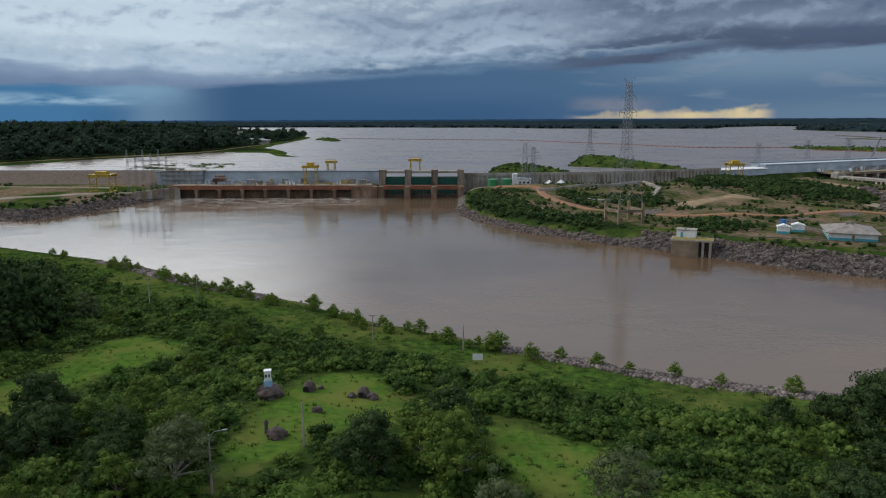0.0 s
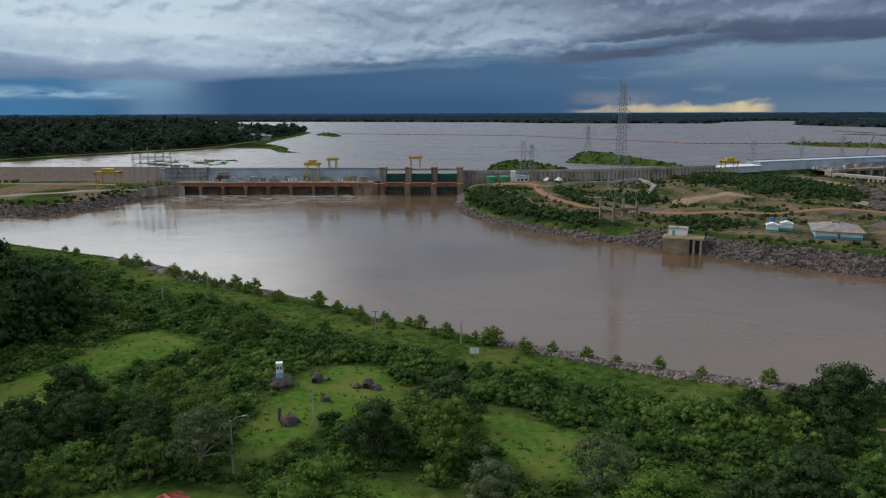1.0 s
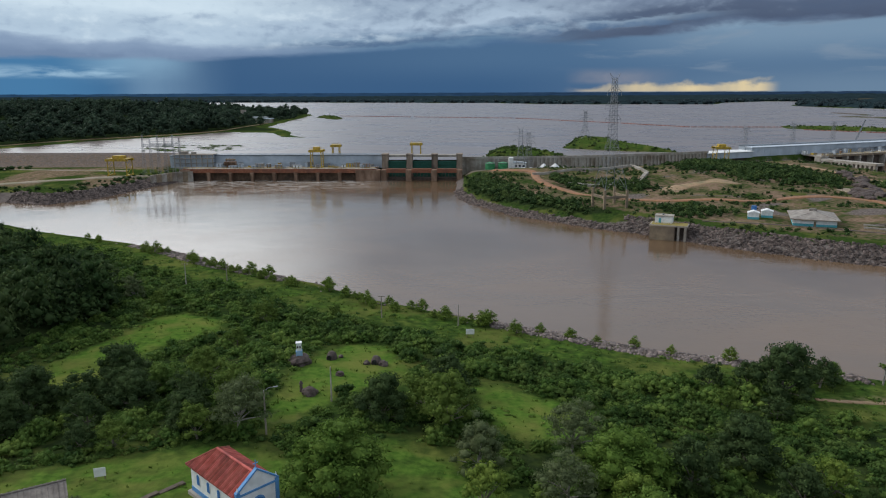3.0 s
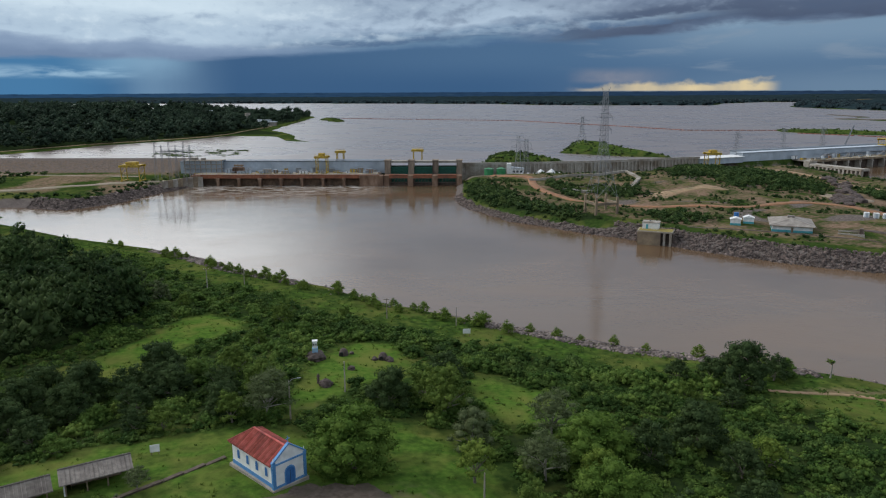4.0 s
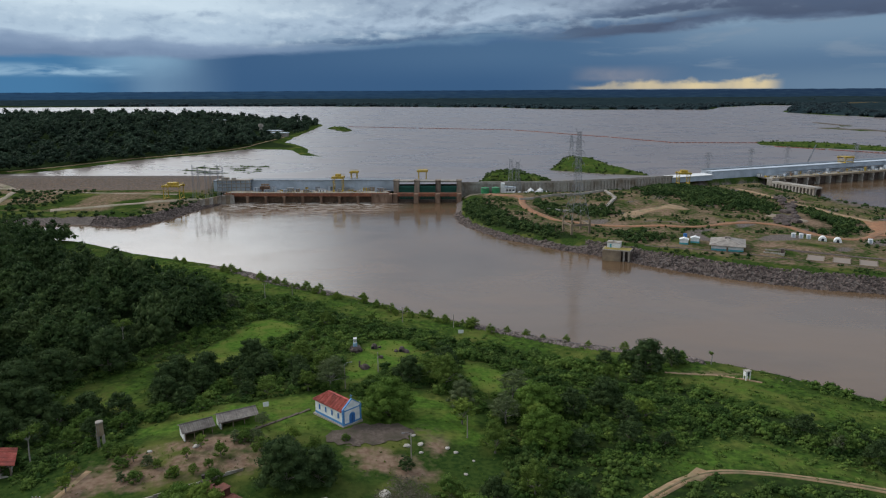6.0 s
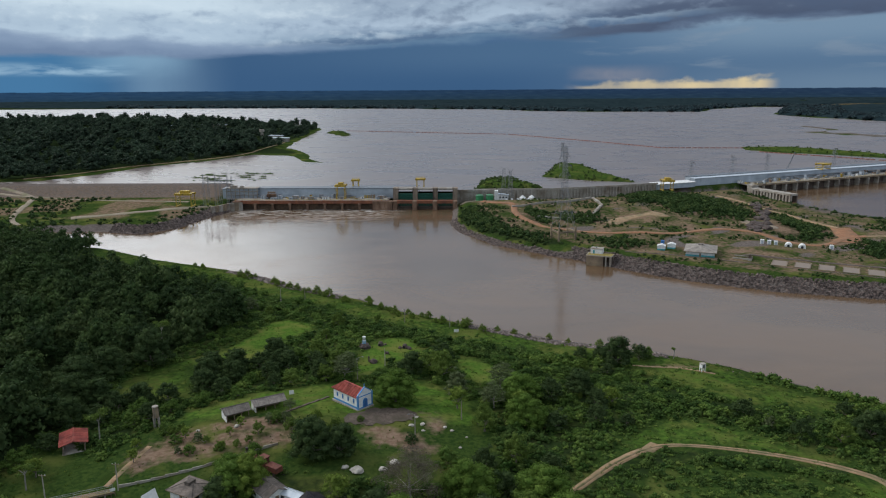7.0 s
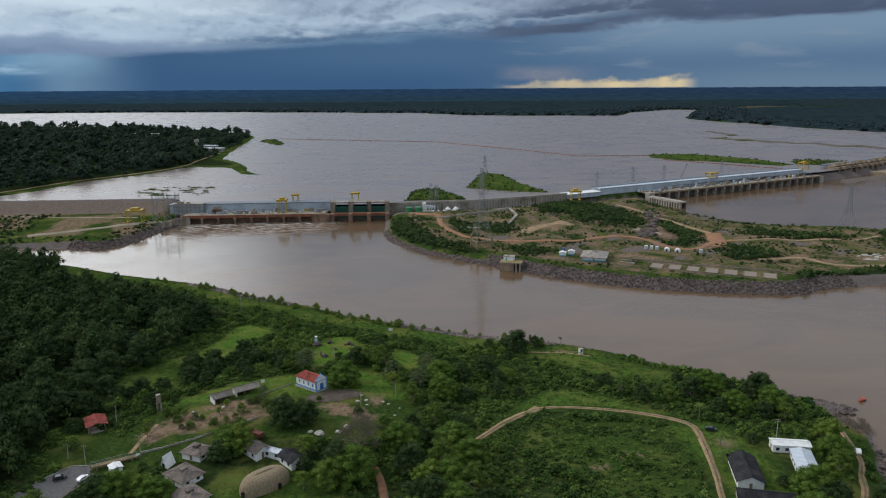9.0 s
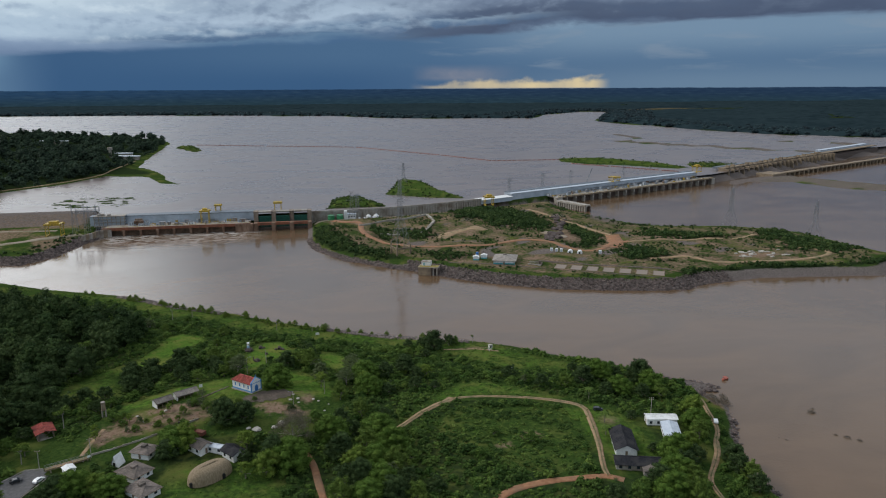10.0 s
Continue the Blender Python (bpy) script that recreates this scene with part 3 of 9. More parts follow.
def ground(x, y, want_rock=False):
    x, y = np.asarray(x, float), np.asarray(y, float)
    up = inside(x, y, UPSTREAM)
    z = np.where(up, LAKE - 3.0, -3.0)
    rock = np.zeros(x.shape)
    for poly, kind in LOW:
        d = depth_in(x, y, poly) + 1.2 * wave(x, y, 18, 5)
        if kind == 1:
            left = smooth(x, -150, -260) * smooth(y, 300, 380)
            h = 3.8 * smooth(d, -5, 11) - 0.9 + 0.9 * smooth(d, 10, 40) + 1.0 * smooth(d, 30, 90)
            h += 5.0 * np.exp(-(((x + 40) / 48) ** 2 + ((y - 45) / 42) ** 2)) * smooth(d, 20, 60)
            h += 2.0 * np.exp(-(((x + 32) / 30) ** 2 + ((y - 108) / 25) ** 2))
            h += 2.5 * smooth(-x, 130, 260) * smooth(d, 15, 60) * (1 - left)
            h += 0.4 * wave(x, y, 40, 11) * smooth(d, 12, 40)
            h = h + left * 1.6 * smooth(d, 2, 14)
            h = np.maximum(h, -4 + (10.2 * smooth(y, 440, 480) + 6.6 * smooth(y, 508, 549)) * smooth(x, -206, -228))
        elif kind == 2:
            h = 6.4 * smooth(d, -4, 14) - 0.9 + 1.2 * smooth(d, 13, 40)
            h += (3.2 * smooth(y, 360, 470) * smooth(d, 5, 45))
            h += 1.6 * wave(x, y, 70, 21) * smooth(d, 25, 60)
            h -= 2.2 * np.exp(-(((x - 255) / 18) ** 2 + ((y - 400) / 40) ** 2))
            h = h + (5.6 - h) * smooth(line_distance(x, y, [(180, 254), (252, 217)]), 14, 9)
        else:
            h = 3.0 * smooth(d, -2, 25) - 0.8 + 3.0 * smooth(d, 60, 600) * (poly is EAST)
        z = np.where(~up & (d > -6), np.maximum(z, h), z)
        if kind < 3:
            top = 12.0 - (5.5 * smooth(x, 80, 66) if kind == 2 else 0.0)
            stony = smooth(d, -6, -1) * smooth(d - top, 0, -4)
            if kind == 1:
                stony *= np.clip(smooth(x, 4, 12) * smooth(x, 90, 80) * (y > 60) + smooth(x, -134, -126) * smooth(x, -52, -58) + smooth(x, -180, -200) * smooth(y, 335, 350) + 0.9 * smooth(x, 166, 172) * smooth(y, 30, 36), 0, 1)
                stony = np.maximum(stony, 0.75 * smooth(d, -6, -2) * smooth(d, 3.5, 1.5))
            rock = np.maximum(rock, stony)
    z = np.where(up & (x < -206) & (x > -640), np.maximum(z, np.minimum(12.8, 12.8 - (y - 556) * 0.5) - 14 * smooth(x, -230, -208)), z)
    for poly, kind in HIGH:
        d = depth_in(x, y, poly) + (2 if kind == 5 else 8) * wave(x, y, 60 if kind == 5 else 160, 7)
        if kind == 4:
            h = LAKE - 0.8 + 2.2 * smooth(d, -3, 12) + 17 * smooth(d, 50, 360) + 4 * wave(x, y, 380, 3) * smooth(d, 80, 300)
        elif kind == 5:
            h = LAKE - 0.8 + (2.2 * smooth(d, -7, 3) if poly in (BAR_A, BAR_B, BAR_C, BAR_D, BAR_E) else 4.5 * smooth(d, -2, 14))
        else:
            far = np.hypot(x, y)
            h = LAKE - 0.8 + 3 * smooth(d, -3, 30) + 14 * smooth(d, 100, 1500) + 6 * wave(x, y, 900, 9) * smooth(d, 100, 600)
            h += 12 * smooth(far, 3800, 4900)
        z = np.where(up & (d > -10), np.maximum(z, h), z)
    return (z, rock) if want_rock else z


def gz(x, y):
    return float(ground(np.array([x]), np.array([y]))[0])


# open grass, and where it grows most brightly
CLEARING = [(-113, 72), (-111, 84), (-107, 93), (-101, 99), (-93, 106), (-87, 113), (-83, 123), (-80, 134), (-79, 150), (-71, 154), (-61, 148), (-56, 137), (-61, 129), (-66, 123), (-68, 110),
            (-70, 100), (-76, 97), (-84, 98), (-89, 88), (-85, 76), (-83, 67), (-98, 66), (-108, 66)]
SHRINE_LAWN = [(-34, 88), (-33, 98), (-33, 108), (-31, 118), (-25, 129), (-14, 125), (-9, 113), (-9, 100), (-20, 94), (-24, 86), (-26, 80), (-32, 80)]
SMALL_LAWN = [(2, 104), (8, 108), (15, 102), (26, 95), (25, 83), (15, 80), (8, 80), (4, 90)]
VILLAGE_LAWN = [(-92, 26), (-78, 55), (-60, 66), (-37, 74), (-28, 74), (-21, 69), (-14, 79.5), (-4, 79), (1, 74.5), (3, 68), (10, 62), (15, 35), (6, 18), (-8, 12), (-28, 16), (-48, 20), (-70, 6), (-90, -2), (-112, 10), (-112, 40)]
RIVER_MEADOW = [(66, 109), (77, 109), (96, 103), (107, 94), (121, 79), (133, 72), (122, 61), (111, 66), (99, 69), (86, 74), (77, 88), (66, 95)]
LOOP_MEADOW = [(50, 17), (60, 27), (88, 28), (106, 16), (100, -22), (93, -30), (80, -27), (68, -14), (57, 2)]
LANE_VERGE = [(36, 22), (46, 36), (55, 47), (68, 57), (79, 57), (88, 51), (98, 41), (118, 28), (104, 30), (76, 40), (52, 36)]
POINT_LAWN = [(100, 22), (122, 26), (132, 8), (128, -24), (104, -34), (108, -10)]
SOUTH_LAWN = [(-48, -2), (-30, 0), (-12, -8), (-6, -40), (-60, -40), (-52, -14)]
MEADOWS = [CLEARING, SHRINE_LAWN, SMALL_LAWN, VILLAGE_LAWN, RIVER_MEADOW, LOOP_MEADOW, LANE_VERGE, POINT_LAWN, SOUTH_LAWN]
DIRTS_NEAR = [((-2, 46), 4, 8), ((-7, 32), 8, 4), ((-18, 39), 7, 4), ((-13, 36), 9, 5), ((-16, 34), 6, 4), ((-6, 52), 7, 5), ((-70, 28), 15, 6), ((-57, 33), 12, 5), ((-46, 33), 8, 5), ((-54, 41), 15, 6), ((-72, 36), 8, 5), ((-80, 26), 6, 9), ((-62, 41), 9, 3), ((-29, 85), 3.5, 5),
              ((120, 8), 6, 6), ((84, 0), 6, 4), ((72, -6), 5, 3), ((84, 103), 16, 2.5), ((176, 20), 5, 8)]
DIRTS_ISLAND = [((138, 395), 24, 16), ((103, 413), 17, 8), ((45, 445), 7, 12), ((172, 278), 15, 9), ((350, 255), 34, 13), ((290, 262), 16, 6), ((240, 300), 14, 8), ((262, 330), 9, 20),
                ((240, 545), 55, 13), ((30, 470), 20, 8), ((90, 485), 40, 8), ((150, 505), 40, 9), ((100, 345), 18, 6), ((225, 350), 12, 30), ((300, 330), 40, 5)]
DIRTS_FAR = [((1850, 3430), 520, 110), ((1300, 2130), 60, 40), ((-600, 4300), 500, 60)]
DIRTS = DIRTS_NEAR + DIRTS_ISLAND + DIRTS_FAR
# dense scrub of the island
SCRUB_WEST = [(2, 460), (20, 440), (34, 390), (40, 366), (62, 330), (74, 300), (58, 308), (34, 330), (14, 362), (2, 400)]
SCRUB_NORTH = [(144, 520), (187, 525), (216, 478), (232, 443), (239, 410), (212, 379), (184, 396), (171, 411), (166, 439), (139, 448)]
SCRUB_BLUFF = [(251, 410), (258, 383), (262, 352), (253, 324), (233, 307), (209, 310), (216, 350), (235, 381)]
SCRUB_MIDDLE = [(78, 409), (109, 407), (110, 376), (93, 366), (74, 381)]
SCRUB_RAMP = [(53, 439), (73, 415), (72, 357), (53, 371)]
SCRUB_SOUTH = [(260, 322), (286, 292), (288, 258), (268, 245), (237, 269), (245, 290)]
SCRUB_EAST = [(308, 381), (333, 352), (377, 330), (360, 311), (290, 320)]
SCRUB_POINT = [(380, 310), (412, 350), (432, 348), (434, 293), (456, 262), (416, 248), (377, 258), (400, 300)]
SCRUB_SHORE = [(262, 228), (310, 224), (341, 234), (391, 218), (452, 236), (440, 214), (350, 212), (263, 208)]
SCRUB_INTAKE = [(95, 320), (130, 302), (119, 282), (95, 290)]
SCRUBS = [SCRUB_WEST, SCRUB_NORTH, SCRUB_BLUFF, SCRUB_MIDDLE, SCRUB_RAMP, SCRUB_SOUTH, SCRUB_EAST, SCRUB_POINT, SCRUB_SHORE, SCRUB_INTAKE]

XS = np.unique(np.concatenate([-300 - np.geomspace(4, 4650, 60), np.arange(-300, 221, 2.6), np.arange(225, 500, 5.5), 500 + np.geomspace(5, 4450, 55)]).round(2))
YS = np.unique(np.concatenate([-90 - np.geomspace(4, 4500, 28), np.arange(-90, 341, 2.6), np.arange(344, 640, 4), 640 + np.geomspace(5, 4310, 100)]).round(2))
GX, GY = np.meshgrid(XS, YS)
GZ, GROCK = ground(GX, GY, True)


def quick_mesh(name, verts, quads, tris=None):
    """A mesh straight from arrays of places and of corners."""
    me = bpy.data.meshes.new(name)
    verts = np.asarray(verts, np.float32)
    me.vertices.add(len(verts))
    me.vertices.foreach_set("co", verts.ravel())
    loops, starts = [], []
    n = 0
    for f in (quads, tris):
        if f is None or len(f) == 0:
            continue
        f = np.asarray(f, np.int32)
        loops.append(f.ravel())
        starts.append(n + np.arange(len(f)) * f.shape[1])
        n += f.size
    me.loops.add(n)
    me.loops.foreach_set("vertex_index", np.concatenate(loops))
    st = np.concatenate(starts).astype(np.int32)
    me.polygons.add(len(st))
    me.polygons.foreach_set("loop_start", st)
    me.update(calc_edges=True)
    me.validate()
    return me


ny, nx = GX.shape
idx = np.arange(ny * nx).reshape(ny, nx)
quads = np.stack([idx[:-1, :-1], idx[:-1, 1:], idx[1:, 1:], idx[1:, :-1]], -1).reshape(-1, 4)
me = quick_mesh("ground", np.stack([GX, GY, GZ], -1).reshape(-1, 3), quads)
lush = np.zeros(GX.shape)
for m in MEADOWS[:3]:
    lush = np.maximum(lush, (0.72 + 0.2 * wave(GX, GY, 16, 17)) * (1 - 0.42 * smooth(GX, -80, -86) * smooth(GY, 116, 104)) * smooth(depth_in(GX, GY, m), -3, 4))
lush = np.maximum(lush, 0.32 * smooth(depth_in(GX, GY, LOOP_MEADOW), -3, 4))
lush = np.maximum(lush, 0.6 * smooth(depth_in(GX, GY, VILLAGE_LAWN), -3, 4) * smooth(GY, 38, 52))
lush = np.maximum(lush, 0.45 * smooth(depth_in(GX, GY, RIVER_MEADOW), -3, 4))
lush = np.maximum(lush, 0.5 * smooth(depth_in(GX, GY, LANE_VERGE), -3, 4))
lush = np.maximum(lush, 0.42 * smooth(depth_in(GX, GY, SOUTH_LAWN), -3, 4))
lush = np.maximum(lush, 0.5 * smooth(depth_in(GX, GY, POINT_LAWN), -3, 4))
lush = np.maximum(lush, 0.42 * smooth(np.abs(depth_in(GX, GY, MAINLAND) - 18), 12, 5) * (GY > 95) * (GX > -180))
dirt = np.zeros(GX.shape)
for (cx, cy), a, b in DIRTS:
    dirt = np.maximum(dirt, 0.78 * np.exp(-(((GX - cx) / a) ** 2 + ((GY - cy) / b) ** 2)))
isl = depth_in(GX, GY, ISLAND)
dirt = np.maximum(dirt, (0.46 + 0.24 * wave(GX, GY, 26, 45)) * smooth(isl, 12, 24))
left_flat = smooth(GX, -205, -225) * smooth(GY, 380, 410) * smooth(GY, 520, 500)
dirt = np.maximum(dirt, 0.62 * left_flat * (0.35 + 0.6 * smooth(wave(GX, GY, 70, 2), -0.35, 0.1)))
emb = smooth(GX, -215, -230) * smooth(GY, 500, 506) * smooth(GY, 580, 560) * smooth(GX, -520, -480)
dirt = np.maximum(dirt, 0.6 * emb)
GROCK = np.maximum(GROCK, emb * 0.55)
rock = np.maximum(GROCK, smooth(isl, 30, 60) * smooth(wave(GX, GY, 45, 44), 0.2, 0.6) * 0.8)
bar = np.maximum(depth_in(GX, GY, GRAVEL_BAR), np.maximum(np.maximum(depth_in(GX, GY, BAR_B), depth_in(GX, GY, BAR_D)), depth_in(GX, GY, BAR_C)))
dirt = np.maximum(dirt, smooth(bar, -3, 3) * 0.45 * (GY < 1000))
rock = np.maximum(rock, smooth(bar, -3, 3) * 0.8 * (GY > 990))
toe_zone = smooth(line_distance(GX, GY, [(560, 690), (620, 735), (900, 905), (1160, 1070), (1500, 1230)]), 60, 30)
rock = np.maximum(rock, toe_zone * 0.85)
rock = np.maximum(rock, 0.8 * np.exp(-(((GX - 292) / 16) ** 2 + ((GY - 440) / 50) ** 2)))
rock = np.maximum(rock, smooth(depth_in(GX, GY, GRAVEL_BAR), -3, 3) * 0.62)
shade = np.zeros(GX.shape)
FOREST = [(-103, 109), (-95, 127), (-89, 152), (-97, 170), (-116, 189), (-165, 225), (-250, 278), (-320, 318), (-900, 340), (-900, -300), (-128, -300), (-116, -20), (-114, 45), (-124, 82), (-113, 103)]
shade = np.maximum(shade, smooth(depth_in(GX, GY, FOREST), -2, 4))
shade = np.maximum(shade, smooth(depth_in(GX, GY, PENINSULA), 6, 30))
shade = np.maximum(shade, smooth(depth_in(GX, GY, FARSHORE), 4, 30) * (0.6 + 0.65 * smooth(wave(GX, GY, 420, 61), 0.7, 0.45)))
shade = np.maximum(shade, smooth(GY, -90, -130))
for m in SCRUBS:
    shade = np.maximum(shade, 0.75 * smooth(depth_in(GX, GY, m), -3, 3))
# ground under the thickets painted dark, for the shade between the bushes
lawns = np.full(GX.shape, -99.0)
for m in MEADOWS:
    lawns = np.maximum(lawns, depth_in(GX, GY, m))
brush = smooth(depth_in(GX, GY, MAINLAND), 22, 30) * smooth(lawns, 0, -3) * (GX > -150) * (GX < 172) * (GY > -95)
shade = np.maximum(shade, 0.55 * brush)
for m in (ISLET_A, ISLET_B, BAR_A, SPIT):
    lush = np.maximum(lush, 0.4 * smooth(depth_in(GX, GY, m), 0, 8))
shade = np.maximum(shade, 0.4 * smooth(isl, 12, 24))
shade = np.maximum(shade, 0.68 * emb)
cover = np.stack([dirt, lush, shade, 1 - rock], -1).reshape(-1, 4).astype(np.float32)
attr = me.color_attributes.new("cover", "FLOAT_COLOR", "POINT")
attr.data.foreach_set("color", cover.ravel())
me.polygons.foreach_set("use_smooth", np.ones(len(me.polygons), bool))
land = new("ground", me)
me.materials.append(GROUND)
tagged(land, "green river banks with grass, dirt and dark forest floor", "ground", kind="structure")


def sheet(name, line, edge, z, material, label):
    """A level sheet in strips between a line that runs west to east and a straight edge."""
    V = [(x, y, z) for x, y in line] + [(x, edge, z) for x, _ in line]
    n = len(line)
    Q = [(i, i + 1, n + i + 1, n + i) for i in range(n - 1)]
    if edge < line[0][1]:
        Q = [q[::-1] for q in Q]
    m = quick_mesh(name, np.array(V), np.array(Q))
    m.materials.append(material)
    return tagged(new(name, m), label, "water", kind="structure")


sheet("water_river", [(x, y - 4) for x, y in DAMLINE], -4600, 0, WATER_RIVER, "brown muddy river water below the dam")
sheet("water_reservoir", [(x, y + 4) for x, y in DAMLINE], 4950, LAKE, WATER_LAKE, "pale brown still reservoir water behind the dam")

# ---- building helpers ----
def part(name, bm, material, parent=None, label="", smooth_=False):
    """Links a bmesh as one mesh object under a thing or a part."""
    bmesh.ops.recalc_face_normals(bm, faces=bm.faces)
    m = bpy.data.meshes.new(name)
    bm.to_mesh(m)
    bm.free()
    if smooth_:
        m.polygons.foreach_set("use_smooth", np.ones(len(m.polygons), bool))
    m.materials.append(material)
    ob = new(name, m)
    if parent:
        ob.parent = parent
    if label:
        ob["label"] = label
    return ob


def thing(name, m, label, category, group="", kind=""):
    ob = new(name)
    ob.empty_display_size = 0.5
    ob.matrix_basis = m
    return tagged(ob, label, category, group, kind)


def box(x0, x1, y0, y1, z0, z1, bm=None, bevel=0.0):
    own = bmesh.new() if bevel or bm is None else bm
    v = [own.verts.new((x, y, z)) for z in (z0, z1) for y in (y0, y1) for x in (x0, x1)]
    for f in ((0, 1, 3, 2), (4, 5, 7, 6), (0, 1, 5, 4), (2, 3, 7, 6), (0, 2, 6, 4), (1, 3, 7, 5)):
        own.faces.new([v[i] for i in f])
    if bevel:
        bmesh.ops.bevel(own, geom=own.edges[:], offset=bevel, segments=1, affect="EDGES")
        if bm is not None:
            m = bpy.data.meshes.new("tmp")
            own.to_mesh(m)
            own.free()
            bm.from_mesh(m)
            bpy.data.meshes.remove(m)
            return bm
    return own


def bar(bm, a, b, w, sides=4):
    """A straight bar from a to b."""
    a, b = Vector(a), Vector(b)
    q = (b - a).to_track_quat("Z", "Y")
    rings = []
    for p in (a, b):
        rings.append([bm.verts.new(p + q @ Vector((w * math.cos(6.2832 * (i + 0.5) / sides), w * math.sin(6.2832 * (i + 0.5) / sides), 0))) for i in range(sides)])
    for i in range(sides):
        j = (i + 1) % sides
        bm.faces.new((rings[0][i], rings[0][j], rings[1][j], rings[1][i]))
    bm.faces.new(rings[0][::-1])
    bm.faces.new(rings[1])
    return bm


def tube(points, radii, sides=7):
    """A tapering limb through the points."""
    bm = bmesh.new()
    rings = []
    for i, (p, r) in enumerate(zip(points, radii)):
        p = Vector(p)
        d = Vector(points[min(i + 1, len(points) - 1)]) - Vector(points[max(i - 1, 0)])
        q = d.to_track_quat("Z", "Y")
        rings.append([bm.verts.new(p + q @ Vector((r * math.cos(6.2832 * k / sides), r * math.sin(6.2832 * k / sides), 0))) for k in range(sides)])
    for r0, r1 in zip(rings, rings[1:]):
        for k in range(sides):
            bm.faces.new((r0[k], r0[(k + 1) % sides], r1[(k + 1) % sides], r1[k]))
    bm.faces.new(rings[0][::-1])
    bm.faces.new(rings[-1])
    return bm


def merge(bm, other):
    m = bpy.data.meshes.new("tmp")
    other.to_mesh(m)
    other.free()
    bm.from_mesh(m)
    bpy.data.meshes.remove(m)
    return bm


def prism(outline, y0, y1):
    """An outline in x and z, drawn out along y."""
    bm = bmesh.new()
    a = [bm.verts.new((x, y0, z)) for x, z in outline]
    b = [bm.verts.new((x, y1, z)) for x, z in outline]
    bm.faces.new(a)
    bm.faces.new(b[::-1])
    n = len(outline)
    for i in range(n):
        bm.faces.new((a[i], a[(i + 1) % n], b[(i + 1) % n], b[i]))
    return bm


def slab(outline, z0, z1):
    bm = bmesh.new()
    a = [bm.verts.new((x, y, z0)) for x, y in outline]
    b = [bm.verts.new((x, y, z1)) for x, y in outline]
    bm.faces.new(a[::-1])
    bm.faces.new(b)
    n = len(outline)
    for i in range(n):
        bm.faces.new((a[i], a[(i + 1) % n], b[(i + 1) % n], b[i]))
    return bm


def cyl(r0, r1, z0, z1, sides=16, x=0.0, y=0.0, bm=None):
    bm = bm or bmesh.new()
    a = [bm.verts.new((x + r0 * math.cos(6.2832 * i / sides), y + r0 * math.sin(6.2832 * i / sides), z0)) for i in range(sides)]
    b = [bm.verts.new((x + r1 * math.cos(6.2832 * i / sides), y + r1 * math.sin(6.2832 * i / sides), z1)) for i in range(sides)]
    bm.faces.new(a[::-1])
    bm.faces.new(b)
    for i in range(sides):
        bm.faces.new((a[i], a[(i + 1) % sides], b[(i + 1) % sides], b[i]))
    return bm


def ribbon(name, pts, width, material, label, category="path", lift=0.1, kind="structure", step=2.0):
    """A strip that follows the ground along the points, with soft, uneven edges."""
    P = [np.array(p, float) for p in pts]
    fine = []
    for i in range(len(P) - 1):
        p0, p1, p2, p3 = P[max(i - 1, 0)], P[i], P[i + 1], P[min(i + 2, len(P) - 1)]
        n = max(2, int(np.hypot(*(p2 - p1)) / step))
        for k in range(n):
            t = k / n
            fine.append(0.5 * (2 * p1 + (p2 - p0) * t + (2 * p0 - 5 * p1 + 4 * p2 - p3) * t * t + (3 * p1 - p0 - 3 * p2 + p3) * t ** 3))
    fine.append(P[-1])
    fine = np.array(fine)
    d = np.gradient(fine, axis=0)
    nrm = np.stack([-d[:, 1], d[:, 0]], 1) / (np.hypot(d[:, 0], d[:, 1])[:, None] + 1e-9)
    r = np.random.RandomState(len(pts) * 7 + int(width * 10))
    jit = np.convolve(r.randn(len(fine) + 8), np.ones(9) / 3.0, 'valid')
    ws = np.array([-1.0, -0.9, -0.3, 0.3, 0.9, 1.0])
    rows, n = [], len(fine)
    for i in range(n):
        w = width / 2 * (1 + 0.1 * jit[i])
        for j, k in enumerate(ws):
            q = fine[i] + nrm[i] * w * k
            rows.append((q[0], q[1], -0.35 if j in (0, 5) else lift))
    rows = np.array(rows)
    rows[:, 2] += ground(rows[:, 0], rows[:, 1])
    k = np.arange(n - 1)[:, None] * 6 + np.arange(5)[None]
    quads = np.stack([k, k + 1, k + 7, k + 6], -1).reshape(-1, 4)
    m = quick_mesh(name, rows, quads)
    m.materials.append(material)
    m.polygons.foreach_set("use_smooth", np.ones(len(m.polygons), bool))
    return tagged(new(name, m), label, category, kind=kind)

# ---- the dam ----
RUSTY_WALL = mat("rusty_rear_wall", (0.11, 0.07, 0.045), (0.2, 0.125, 0.08), 0.5, 0.8, 0.1, big=(0.06, 0.042, 0.03), bigscale=0.15)


